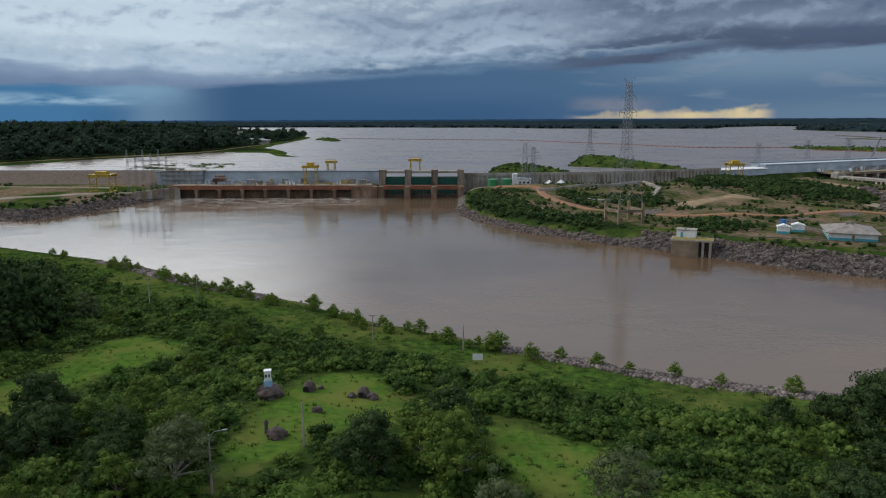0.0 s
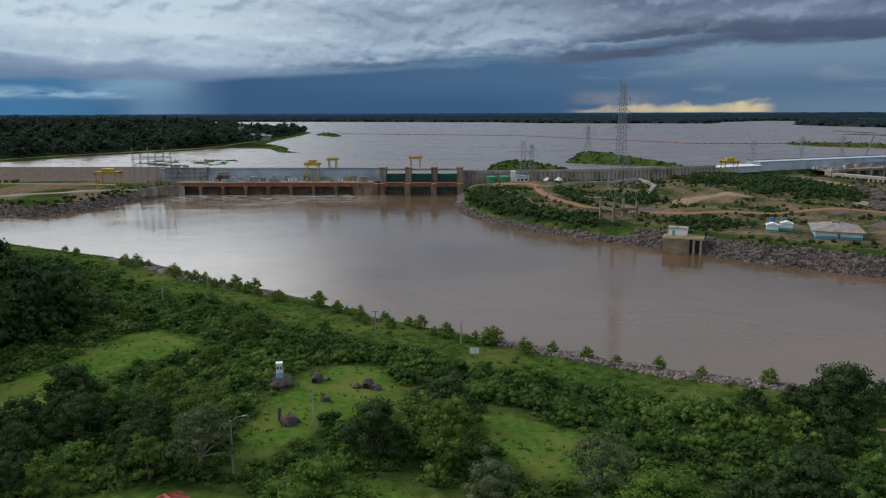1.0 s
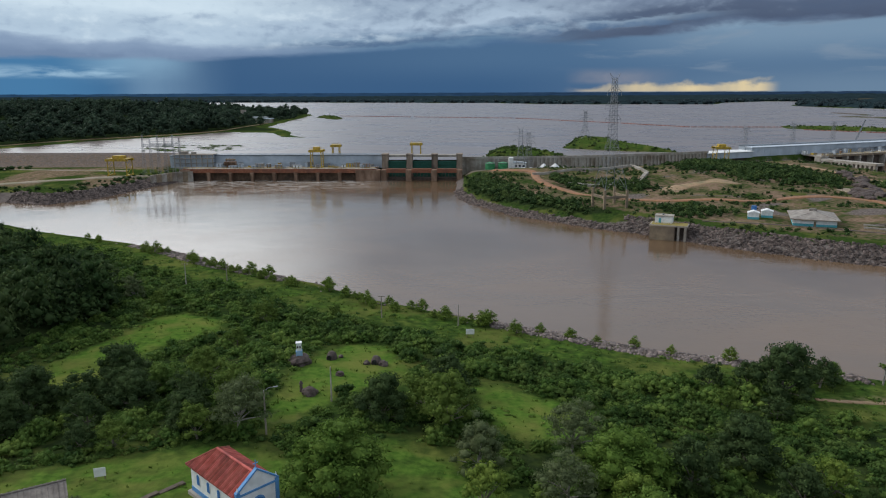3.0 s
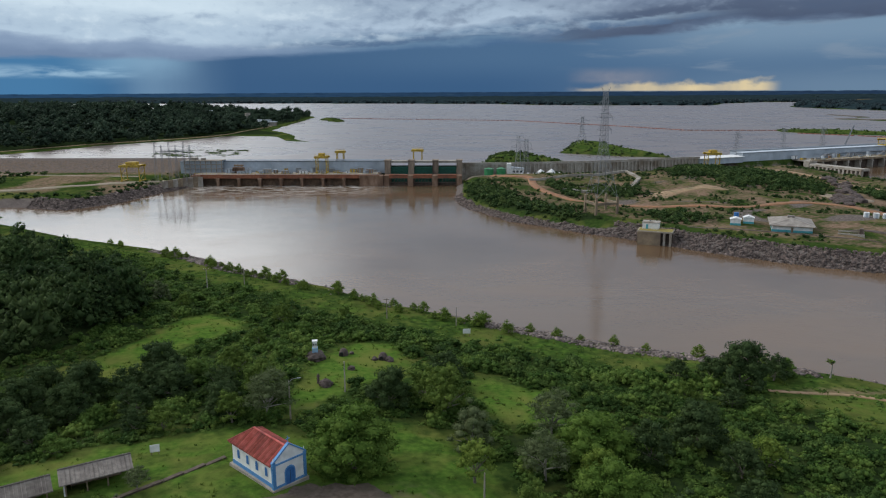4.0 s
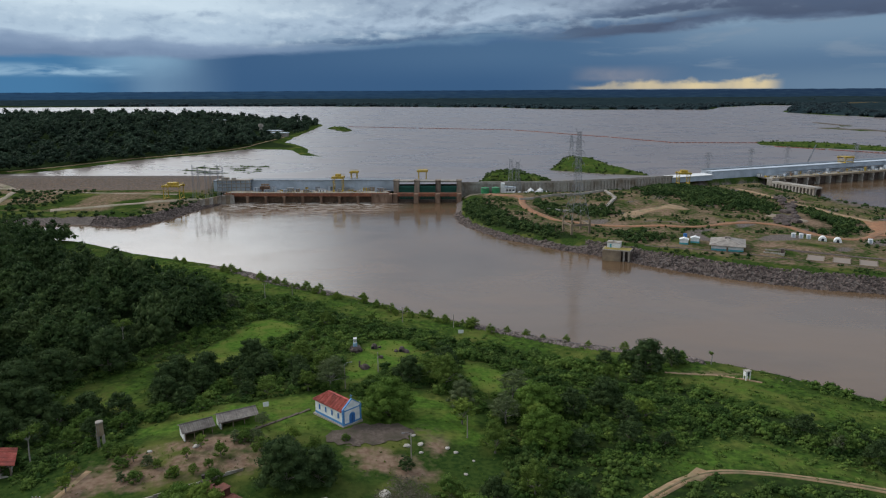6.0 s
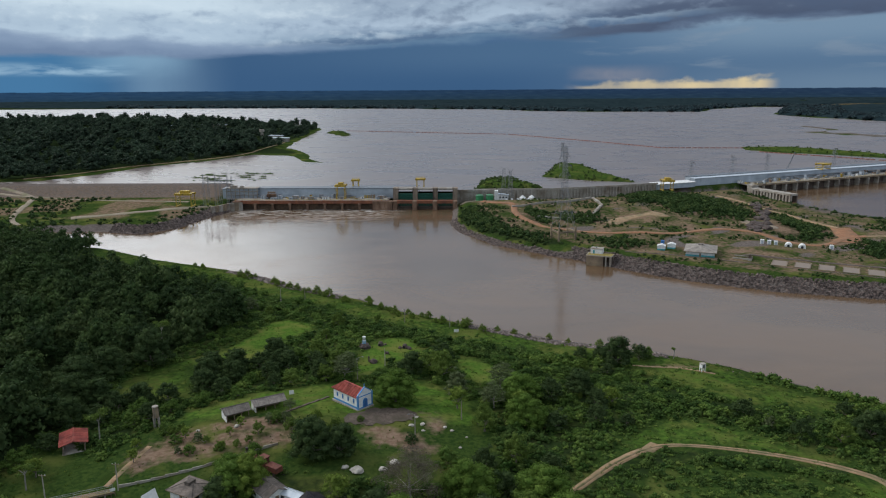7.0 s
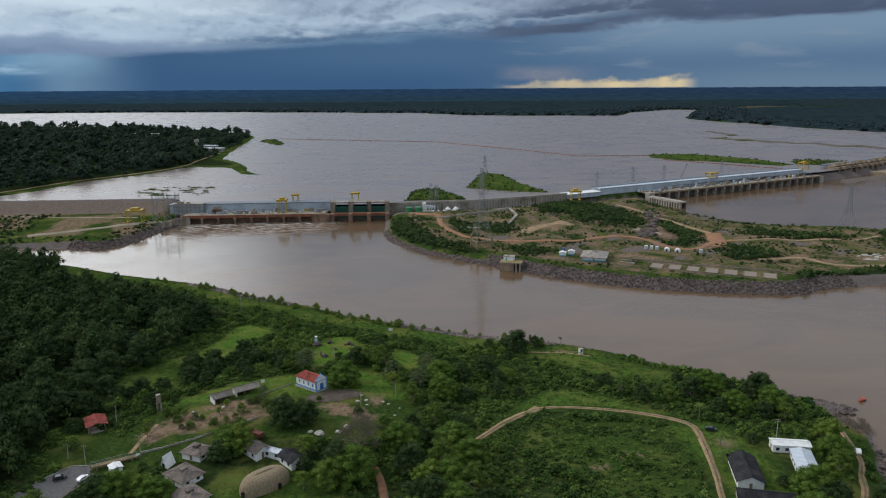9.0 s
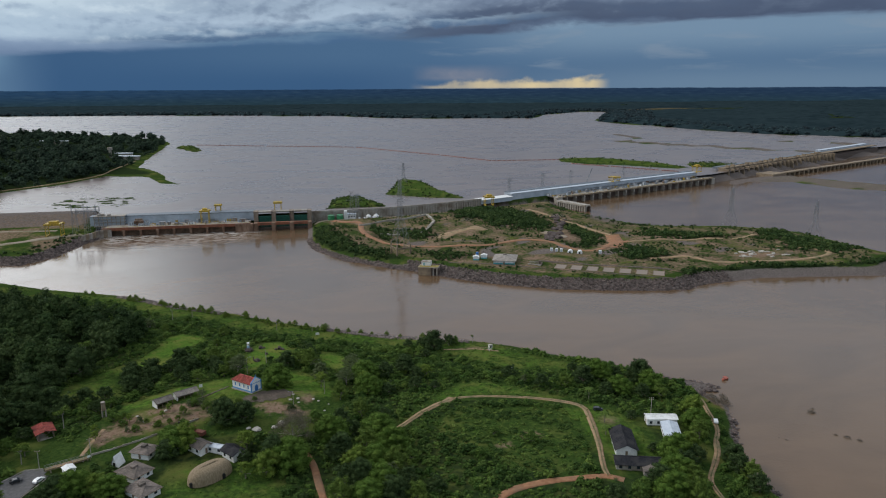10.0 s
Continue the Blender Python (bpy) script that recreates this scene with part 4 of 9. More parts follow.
def powerhouse(name, m, length, pitch, blocks, label, deck=8.2, roof=17.4, wallback=20.0, first=0.0, red=True):
    """Tailrace piers and deck, with the machine hall behind; x along the dam, y upstream."""
    ob = thing(name, m, label, "power station", kind="")
    beam = RED_BEAM if red else SPILL
    half = 0.9 if red else 0.6
    part("deck", box(0, length, 0.6, wallback, deck - 1.2, deck, bevel=0.1), CONCRETE, ob, "pale concrete deck")
    part("deck_beam", box(-0.4, length + 0.4, -0.3, 0.7, deck - (2.6 if red else 1.5), deck + 0.25, bevel=0.06), beam, ob, "rust-red deck beam" if red else "")
    # unless red, the dark colour holds the shade under the deck
    part("rear_wall", box(0, length, 4.0, 6.0, -4, deck - 1.25), RUSTY_WALL if red else CONCRETE_DARK, ob, "dark concrete wall behind the piers")
    n = int((length - first) / pitch) + 1
    for i in range(n):
        x = first + i * pitch
        if x > length:
            break
        bm = box(x - half, x + half, -1.2, 4.2, -4, deck - (2.4 if red else 1.3), bevel=0.12)
        box(x - half - 0.4, x + half + 0.4, -1.4, 1.0, deck - 3.4, deck - 2.3, bm)
        part("pier", bm, CONCRETE_RUST if red else CONCRETE, ob)
    for x0, x1 in blocks:
        part("pier_block", box(x0, x1, -1.6, 4.5, -4, deck - 0.4, bevel=0.15), CONCRETE_RUST if red else CONCRETE, ob, "massive stained concrete block")
    bm = bmesh.new()
    for i in range(int(length / 3)):
        bar(bm, (i * 3 + 0.5, 0.3, deck + 0.2), (i * 3 + 0.5, 0.3, deck + 1.2), 0.13)
    bar(bm, (0, 0.3, deck + 1.2), (length, 0.3, deck + 1.2), 0.1)
    bar(bm, (0, 0.3, deck + 0.75), (length, 0.3, deck + 0.75), 0.05)
    part("railing", bm, YELLOW, ob, "yellow railing")
    return ob


def hall(parent, x0, x1, y0, y1, z0, z1, panel, roofmat, roof_label=""):
    """The clad hall: wall panels side by side under a low roof."""
    body = part("wall", box(x0, x1, y0 + 0.2, y1, z0, z1 - 0.4), CLADDING, parent, "blue-grey metal cladding")
    n = max(1, round((x1 - x0) / panel))
    w = (x1 - x0) / n
    for i in range(n):
        part("panel", box(x0 + i * w + 0.06, x0 + (i + 1) * w - 0.06, y0, y0 + 0.22, z0, z1 - 0.5), CLADDING, body)
    r = part("roof", prism([(0, z1 - 0.4), (0, z1), (1, z1 + (0.1 if roofmat is ROOF_DARK else 0.5)), (1, z1 - 0.4)], 0, 1), roofmat, parent, roof_label)
    r.data.transform(Matrix(((0, x1 - x0 + 1, 0, x0 - 0.5), (y1 - y0 + 1, 0, 0, y0 - 0.6), (0, 0, 1, 0), (0, 0, 0, 1))))
    return body


def gantry_crane(m, w, d, h, label, trolley=True):
    ob = thing("gantry_crane", m, label, "crane", "yellow gantry cranes")
    for sx in (-1, 1):
        for sy in (-1, 1):
            part("leg", box(sx * w / 2 - 0.26, sx * w / 2 + 0.26, sy * d / 2 - 0.26, sy * d / 2 + 0.26, 0, h - 1.2, bevel=0.05), YELLOW, ob)
        part("end_beam", box(sx * w / 2 - 0.4, sx * w / 2 + 0.4, -d / 2 - 1, d / 2 + 1, 0.1, 0.9), YELLOW, ob)
        bm = bmesh.new()
        bar(bm, (sx * w / 2, -d / 2, h * 0.5), (sx * w / 2, d / 2, h * 0.5), 0.2)
        bar(bm, (sx * w / 2, -d / 2, 0.8), (sx * w / 2, d / 2, h * 0.5), 0.15)
        bar(bm, (sx * w / 2, -d / 2, h * 0.5), (sx * w / 2, d / 2, h - 1.3), 0.15)
        part("bracing", bm, YELLOW, ob)
    for sy in (-1, 1):
        part("girder", box(-w / 2 - 1.4, w / 2 + 1.4, sy * d / 2 - 0.4, sy * d / 2 + 0.4, h - 1.4, h, bevel=0.06), YELLOW, ob)
    part("top_platform", box(-w / 2 - 0.8, w / 2 + 0.8, -d / 2 - 0.6, d / 2 + 0.6, h, h + 0.25), YELLOW, ob)
    if trolley:
        part("hoist_house", box(-w * 0.28, w * 0.3, -d * 0.3, d * 0.3, h + 0.25, h + 2.2, bevel=0.1), YELLOW, ob)
    bm = bmesh.new()
    for sx in (-1, 1):
        bar(bm, (sx * (w / 2 + 0.7), -d / 2 - 0.5, h + 1.3), (sx * (w / 2 + 0.7), d / 2 + 0.5, h + 1.3), 0.06)
    for sy in (-1, 1):
        bar(bm, (-w / 2 - 0.7, sy * (d / 2 + 0.5), h + 1.3), (w / 2 + 0.7, sy * (d / 2 + 0.5), h + 1.3), 0.06)
        for k in range(6):
            x = -w / 2 - 0.7 + k * (w + 1.4) / 5
            bar(bm, (x, sy * (d / 2 + 0.5), h + 0.2), (x, sy * (d / 2 + 0.5), h + 1.3), 0.05)
    part("handrail", bm, YELLOW, ob)
    return ob


west = powerhouse("powerhouse", pose(-196, 470, 0), 135.5, 15.4, [(-2, 5), (121.5, 138.8)], "long low power station with rust-stained piers over the water",
                  first=17.8)
hall(west, -18, 16, 22, 34, 6.9, 16.0, 6.0, ROOF_DARK)
hall(west, 16, 138, 22, 34, 6.9, 16.4, 6.1, ROOF_DARK, "dark flat roof edge")
# control building with open floors at the west end
ctrl = thing("control_building", pose(-209, 486, 0), "grey concrete frame building with open floors", "building")
part("core_wall", box(0.6, 28, 1.5, 11, 7, 16.6), CLADDING, ctrl)
for z in (7.8, 11.2, 14.4, 17.2):
    part("floor_slab", box(0, 28.6, 0, 11.2, z - 0.45, z), CONCRETE, ctrl)
for i in range(8):
    part("column", box(0.2 + i * 4.0, 0.8 + i * 4.0, 0.1, 0.7, 6.5, 16.75), CONCRETE, ctrl)
part("roof_plant", box(3, 9, 3, 7, 17.2, 19.0, bevel=0.1), CONCRETE, ctrl)
part("roof_plant", box(12, 15, 3, 6, 17.2, 18.6, bevel=0.1), CONCRETE, ctrl)

TOWER = mat("stained_pier", (0.2, 0.155, 0.115), (0.31, 0.25, 0.19), 0.4, 0.85, 0.15, big=(0.07, 0.055, 0.045), bigscale=0.25, stretch=(1, 1, 0.3))
# spillway with three gates
spill = thing("spillway", pose(-57, 471, 0), "three-bay spillway with green gates between concrete piers", "dam")
for i, x in enumerate((2.0, 19.4, 37.2, 54.8)):
    bm = box(x - 2.0, x + 2.0, -1, 16, -4, 7.5, bevel=0.15)
    p_ = part("pier", bm, CONCRETE_RUST, spill, "rust-stained concrete pier")
    part("pier_tower", box(x - 2.1, x + 2.1, 8, 17, 7.5, 17.3, bevel=0.25), TOWER, p_, "tall dark-stained pier tower")
    part("parapet", box(x - 2.4, x + 2.4, 7.6, 17.3, 17.3, 17.9, bevel=0.1), TOWER, p_)
for i, (x0, x1) in enumerate(((4.0, 17.4), (21.4, 35.2), (39.2, 52.8))):
    part("bridge_beam", box(x0 - 0.1, x1 + 0.1, -0.9, 3.2, 5.6, 8.3, bevel=0.08), RED_BEAM, spill, "rust-red bridge beam")
    g = part("gate", box(x0, x1, 12, 12.8, 0.5, 12.6), GREEN_GATE, spill, "green steel radial gate")
    for k in range(5):
        part("rib", box(x0 + 0.1, x1 - 0.1, 11.6, 12.05, 7.6 + k * 1.05, 7.85 + k * 1.05), GREEN_GATE, g)
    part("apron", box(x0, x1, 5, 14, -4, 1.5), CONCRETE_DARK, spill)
    part("road_bridge", box(x0 - 0.1, x1 + 0.1, 17.5, 25, 15.0, 16.4), CONCRETE, spill)
    for k in range(6):
        part("gate_arm", bar(bmesh.new(), (x0 + 0.6 + k * (x1 - x0 - 1.2) / 5, 4.5, 1.5), (x0 + 1.2 + k * (x1 - x0 - 2.4) / 5, 11.8, 4.8), 0.22), CONCRETE_DARK, g)

# concrete gravity crest with buttresses, from the spillway to the second powerhouse
crest = thing("dam_crest_wall", Matrix(), "weathered buttressed concrete dam wall with a parapet", "dam wall")
pts = [(-1, 489), (40, 491), (90, 500), (140, 516), (190, 536)]
for (x0, y0), (x1, y1) in zip(pts, pts[1:]):
    d = Vector((x1 - x0, y1 - y0, 0))
    a = math.atan2(d.y, d.x)
    w = part("wall_section", box(0, d.length + 0.1, 0, 7, -2, 14.0), CONCRETE, crest)
    w.matrix_basis = Matrix.Translation((x0, y0, 0)) @ Matrix.Rotation(a, 4, "Z")
    pr = part("parapet", box(0, d.length, -0.6, 0.1, 13.2, 15.1, bevel=0.05), CONCRETE, w, "pale parapet")
    for i in range(int(d.length / 3.2)):
        b = part("buttress", prism([(0, 4), (0, 13.2), (1.0, 13.2), (1.0, 4)], -1.2, 0.05) if i == 0 else bmesh.new(), CONCRETE, w)
        if i == 0:
            first_b = b.data
        else:
            old = b.data
            b.data = first_b
            bpy.data.meshes.remove(old)
        b.matrix_basis = Matrix.Translation((0.6 + i * 3.2, 0, 0))

# second powerhouse, running away to the east
ang = math.degrees(math.atan2(137, 288))
east = powerhouse("powerhouse", pose(292, 566, 0, 0, 0, ang), 312, 15.4, [(-3, 6), (306, 314)], "long pale power station crossing the river behind the island", deck=8.6, first=14, red=False)
hall(east, -106, -60, 15, 27, 8.5, 13.5, 6.0, WHITE, "white low roof")
hall(east, -56, 300, 20, 26, 8.5, 16.0, 7.0, ROOF_METAL, "pale blue-grey metal roof edge")
hall(east, -56, 300, 26.8, 34, 8.5, 17.0, 30.0, ROOF_DARK, "dark rear roof")
quay = thing("quay", pose(286, 551, 0, 0, 0, -66), "concrete quay on a row of square piers at the channel", "quay")
part("platform", box(-2, 45, 0, 9, 5.6, 7.4, bevel=0.1), CONCRETE, quay)
part("back_wall", box(-2, 45, 7.5, 9, -3, 5.6), CONCRETE_DARK, quay)
for i in range(13):
    part("pier", box(-1.5 + i * 3.7, 0.1 + i * 3.7, 0.2, 3.0, -4, 5.6), CONCRETE, quay)

# distant third block: main spillway
far_ang = math.degrees(math.atan2(325, 542))
far_spill = thing("main_spillway", pose(624, 744, 0, 0, 0, far_ang), "distant long spillway with a row of concrete piers", "dam")
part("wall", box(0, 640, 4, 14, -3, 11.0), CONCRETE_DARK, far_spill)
part("deck", box(0, 640, 6, 18, 14.6, 16.0), SPILL, far_spill)
part("roadway", box(0, 640, 18, 26, 14.0, 16.6), ROOF_DARK, far_spill)
first_p = None
for i in range(26):
    if first_p is None:
        first_p = part("pier", box(-1.9, 1.9, -2, 15, -3, 14.6, bevel=0.2), SPILL, far_spill)
    else:
        o = new("pier", first_p.data)
        o.parent = far_spill
        o.matrix_basis = Matrix.Translation((i * 16.0, 0, 0))
hall(far_spill, 400, 640, 26.2, 34, 12, 18.0, 10.0, ROOF_METAL)
toe = thing("stilling_basin_bridge", pose(735, 757, 0, 0, 0, 27), "low ochre concrete bridge on short piers below the spillway", "bridge")
part("deck", box(0, 420, 0, 9, 4.6, 6.4, bevel=0.1), SPILL, toe)
part("rear_wall", box(0, 420, 8, 10, -3, 4.6), CONCRETE_DARK, toe)
part("abutment", box(-40, 0.0, 2, 30, -3, 5.4, bevel=0.2), SPILL, toe)
first_p = None
for i in range(28):
    if first_p is None:
        first_p = part("pier", box(-1.5, 1.5, -0.6, 8, -3, 4.6), SPILL, toe)
        first_p.matrix_basis = Matrix.Translation((6, 0, 0))
    else:
        o = new("pier", first_p.data)
        o.parent = toe
        o.matrix_basis = Matrix.Translation((6 + i * 15.0, 0, 0))
riser = np.random.RandomState(12)
for i in range(20):
    x = 20 + i * 18 + riser.uniform(-5, 5)
    h_ = riser.uniform(1.2, 3.6)
    part("hoist_frame", box(x - riser.uniform(1, 2.6), x + riser.uniform(1, 2.6), 7, 13, 16.0, 16.0 + h_, bevel=0.1), SPILL, far_spill)

gantry_crane(pose(-104, 483, 8.2), 7.5, 8, 12.4, "yellow gantry crane on the powerhouse deck")
gantry_crane(pose(-94, 505, 15.5), 5.0, 5, 7.0, "small yellow gantry crane on the dam crest", False)
gantry_crane(pose(-34, 500, 16.4), 6.4, 6, 7.6, "yellow gantry crane on the spillway bridge", False)
gantry_crane(pose(-236, 460, gz(-236, 460)), 13, 9, 11.5, "tall yellow portal crane on the gravel yard")
gantry_crane(pose(196, 525, 9.0), 9, 9, 10, "yellow gantry crane beside the dam wall")
gantry_crane(pose(556, 716, 15.5, 0, 0, ang), 10, 8, 9, "distant yellow gantry crane on the far powerhouse")
gantry_crane(pose(395, 640, 16.0, 0, 0, ang), 12, 8, 6, "distant yellow gantry crane behind the far powerhouse", False)

# ---- the chapel ----
def arch(w, h, y0, y1, n=8):
    """An upright arched outline, w wide and h high, between y0 and y1."""
    r = w / 2
    out = [(-r, 0), (r, 0)] + [(r * math.cos(math.pi * i / n), h - r + r * math.sin(math.pi * i / n)) for i in range(n + 1)]
    return prism(out, y0, y1)


def chapel(m):
    """Front at y = 0 looking to -y, nave to +y."""
    W, Lh, E, R = 2.7, 11.6, 3.9, 5.7
    ob = thing("chapel", m, "small white chapel with blue trim and a red tiled roof", "church")
    part("plinth_base", box(-W - 0.5, W + 0.5, -0.5, Lh + 0.4, -0.8, 0.12, bevel=0.05), CONCRETE, ob)
    nave = part("wall", merge(prism([(-W, 0.1), (W, 0.1), (W, E - 0.02), (0, R - 0.1), (-W, E - 0.02)], 0.1, Lh - 2.3), box(-W, W, Lh - 2.3, Lh, 0.1, E - 0.1)), WHITE, ob, "white plastered nave")
    for sx in (-1, 1):
        part("dado", box(min(sx * (W - 0.01), sx * (W + 0.06)), max(sx * (W - 0.01), sx * (W + 0.06)), 0.25, Lh, 0.1, 0.75), BLUE_TRIM, nave, "blue dado")
        for k in range(4):
            y = 1.9 + k * 2.6
            wdw = part("window", bmesh.new(), BLUE, nave, "blue arched shutter window")
            old = wdw.data
            b = arch(0.66, 1.45, -0.04, 0.05)
            mm = bpy.data.meshes.new("window")
            b.to_mesh(mm)
            b.free()
            mm.materials.append(BLUE)
            wdw.data = mm
            bpy.data.meshes.remove(old)
            wdw.matrix_basis = pose(sx * (W + 0.03), y, 1.55, 0, 0, 90)
            fr = part("window_frame", arch(0.86, 1.6, -0.02, 0.02), WHITE, wdw)
            fr.matrix_basis = pose(0, 0, -0.08)
    # front: pilasters, cornice, pediment
    front = part("facade", prism([(-W - 0.25, 0.1), (W + 0.25, 0.1), (W + 0.25, E + 0.35), (0, R + 0.75), (-W - 0.25, E + 0.35)], -0.18, 0.16), WHITE, ob, "white gabled front")
    part("base_band", box(-W - 0.27, W + 0.27, -0.22, -0.17, 0.1, 0.5), BLUE_TRIM, front)
    for sx in (-1, 1):
        part("pilaster", box(sx * W - 0.27, sx * W + 0.27, -0.28, 0.2, 0.1, E + 0.5, bevel=0.03), BLUE_TRIM, front, "blue pilaster")
        part("pinnacle", cyl(0.16, 0.03, E + 0.5, E + 1.2, 8, sx * W, -0.05), WHITE, front)
        a, b = (sx * (W + 0.3), E + 0.3), (0, R + 0.78)
        part("gable_trim", prism([a, (a[0], a[1] + 0.24), (0, b[1] + 0.24), b] if sx < 0 else [a, b, (0, b[1] + 0.24), (a[0], a[1] + 0.24)], -0.3, 0.2), BLUE_TRIM, front, "blue raked cornice")
    part("cornice", box(-W - 0.3, W + 0.3, -0.3, -0.15, E - 0.05, E + 0.2), BLUE_TRIM, front)
    d = part("door", arch(1.5, 2.7, -0.26, -0.16), BLUE, ob, "blue arched double door")
    part("door_surround", arch(1.9, 2.95, -0.23, -0.17), BLUE_TRIM, d)
    part("door_leaf_gap", box(-0.03, 0.03, -0.27, -0.255, 0.05, 2.2), DARK, d)
    d.matrix_basis = pose(0, 0, 0.12)
    bm = bmesh.new()
    bar(bm, (0, 0, R + 0.9), (0, 0, R + 2.0), 0.06)
    bar(bm, (-0.35, 0, R + 1.6), (0.35, 0, R + 1.6), 0.06)
    part("cross", bm, BLUE_TRIM, front)
    # roof of two slopes and a hipped rear end, with courses of round tiles
    X, Z, Y0, YR, YE = W + 0.45, E - 0.2, 0.18, Lh - 2.3, Lh + 0.45
    corner = {"f": (0, Y0, R), "b": (0, YR, R)}
    for sx in (-1, 1):
        corner[sx, "f"], corner[sx, "b"] = (sx * X, Y0, Z), (sx * X, YE, Z)
    slopes = [(-1, ["f", "b", (-1, "b"), (-1, "f")]), (1, ["f", (1, "f"), (1, "b"), "b"]), (0, ["b", (1, "b"), (-1, "b")])]
    for sx, keys in slopes:
        bm = bmesh.new()
        lo = [bm.verts.new(corner[k]) for k in keys]
        hi = [bm.verts.new((corner[k][0], corner[k][1], corner[k][2] + 0.14)) for k in keys]
        bm.faces.new(lo)
        bm.faces.new(hi[::-1])
        for q in range(len(keys)):
            w_ = (q + 1) % len(keys)
            bm.faces.new((lo[q], lo[w_], hi[w_], hi[q]))
        roof = part("roof", bm, RED_TILE, ob, "red clay tile roof slope")
        if sx:
            for q in range(38):
                y = Y0 + 0.12 + q * (YE - Y0 - 0.3) / 37
                k = max(0.0, (y - YR) / (YE - YR))
                part("tile", bar(bmesh.new(), (sx * X * k, y, R + 0.16 - (R - Z) * k), (sx * (X + 0.02), y, Z + 0.16), 0.09, 6), RED_TILE, roof)
        else:
            for q in range(15):
                x = (q - 7) / 7.5 * X
                k = abs(x) / X
                part("tile", bar(bmesh.new(), (x, YR + (YE - YR) * k, R + 0.16 - (R - Z) * k), (x, YE + 0.02, Z + 0.16), 0.09, 6), RED_TILE, roof)
    for sx in (-1, 1):
        part("hip_tiles", bar(bmesh.new(), (0, YR, R + 0.2), (sx * X, YE, Z + 0.18), 0.14, 8), RED_TILE, ob)
    part("ridge", bar(bmesh.new(), (0, 0.2, R + 0.2), (0, YR, R + 0.2), 0.17, 8), RED_TILE, ob, "red ridge tiles")
    return ob


# its front right corner looks to the south-east
chapel(pose(-23.9, 52.6, gz(-23.4, 52.6) + 0.35, 0, 0, 48))

# ---- plants ----
ICO_V, ICO_F = None, None
_b = bmesh.new()
bmesh.ops.create_icosphere(_b, subdivisions=1, radius=1.0)
_b.verts.ensure_lookup_table()
ICO_V = np.array([v.co[:] for v in _b.verts])
ICO_F = np.array([[v.index for v in f.verts] for f in _b.faces])
_b.free()


OCT_V = np.array([(1, 0, 0), (-1, 0, 0), (0, 1, 0), (0, -1, 0), (0, 0, 1), (0, 0, -1)], float)
OCT_F = np.array([(0, 2, 4), (2, 1, 4), (1, 3, 4), (3, 0, 4), (2, 0, 5), (1, 2, 5), (3, 1, 5), (0, 3, 5)])


def leaf_cloud(r, lobes, per, size, up=-0.35, core=0.8, fine=True):
    """Leaf blades round a set of lobes (x, y, z, radius, flatness), with a ragged leafy core to each."""
    V, Q, Tn, n = [], [], [], 0
    for x, y, z, rad, flat in lobes:
        k = max(4, int(per * rad * rad))
        d = r.randn(k * 2, 3)
        d /= np.linalg.norm(d, axis=1)[:, None]
        d = d[d[:, 2] > up][:k]
        k = len(d)
        c = d * rad * (0.62 + 0.54 * r.rand(k, 1)) * [1, 1, flat] + [x, y, z]
        nrm = d + 0.7 * r.randn(k, 3)
        nrm /= np.linalg.norm(nrm, axis=1)[:, None]
        t = np.cross(nrm, r.randn(k, 3))
        t /= np.linalg.norm(t, axis=1)[:, None] + 1e-9
        b = np.cross(nrm, t)
        s = size * (0.55 + 0.9 * r.rand(k, 1))
        quad = np.stack([c - t * s, c - b * s * 0.55 + nrm * s * 0.12, c + t * s, c + b * s * 0.55 + nrm * s * 0.12], 1)
        V.append(quad.reshape(-1, 3))
        Q.append(n + np.arange(k * 4).reshape(-1, 4))
        n += k * 4
        if core:
            sv, sf = (ICO_V, ICO_F) if fine else (OCT_V, OCT_F)
            cv = sv * rad * core * (0.8 + 0.4 * r.rand(len(sv), 1)) * [1, 1, flat] + [x, y, z]
            V.append(cv)
            Tn.append(n + sf)
            n += len(cv)
    return np.concatenate(V), np.concatenate(Q), (np.concatenate(Tn) if Tn else None)


def crown_lobes(r, w, h, base, n, spread=1.0, flat=0.85, low=-0.1):
    """Small lobes over an uneven dome w wide and h high above base, with one large one inside it."""
    out = [(0, 0, base + h * 0.4, w * 0.27, min(1.2, h / w))]
    k = min(0.34, max(0.125, 0.66 / math.sqrt(n)))
    lean = r.uniform(-0.06, 0.06, 2) * w
    for i in range(n):
        z = 1 - (i + r.uniform(0.2, 0.8)) / n * (1 - low)
        a = 2.39996 * i + r.uniform(-0.5, 0.5)
        rad = w * k * r.uniform(0.75, 1.25)
        q = (w / 2 - rad * 0.7) * math.sqrt(max(0.02, 1 - z * abs(z))) * r.uniform(0.62, 1.16) * spread
        out.append((math.cos(a) * q + lean[0] * z, math.sin(a) * q + lean[1] * z, max(base + rad * 0.3, base + (h - rad * 0.8) * (0.12 + 0.88 * z) * r.uniform(0.78, 1.1)), rad, flat))
    return out


def tints(me_, values):
    a = me_.attributes.new("tint", "FLOAT", "POINT")
    a.data.foreach_set("value", np.asarray(values, np.float32))


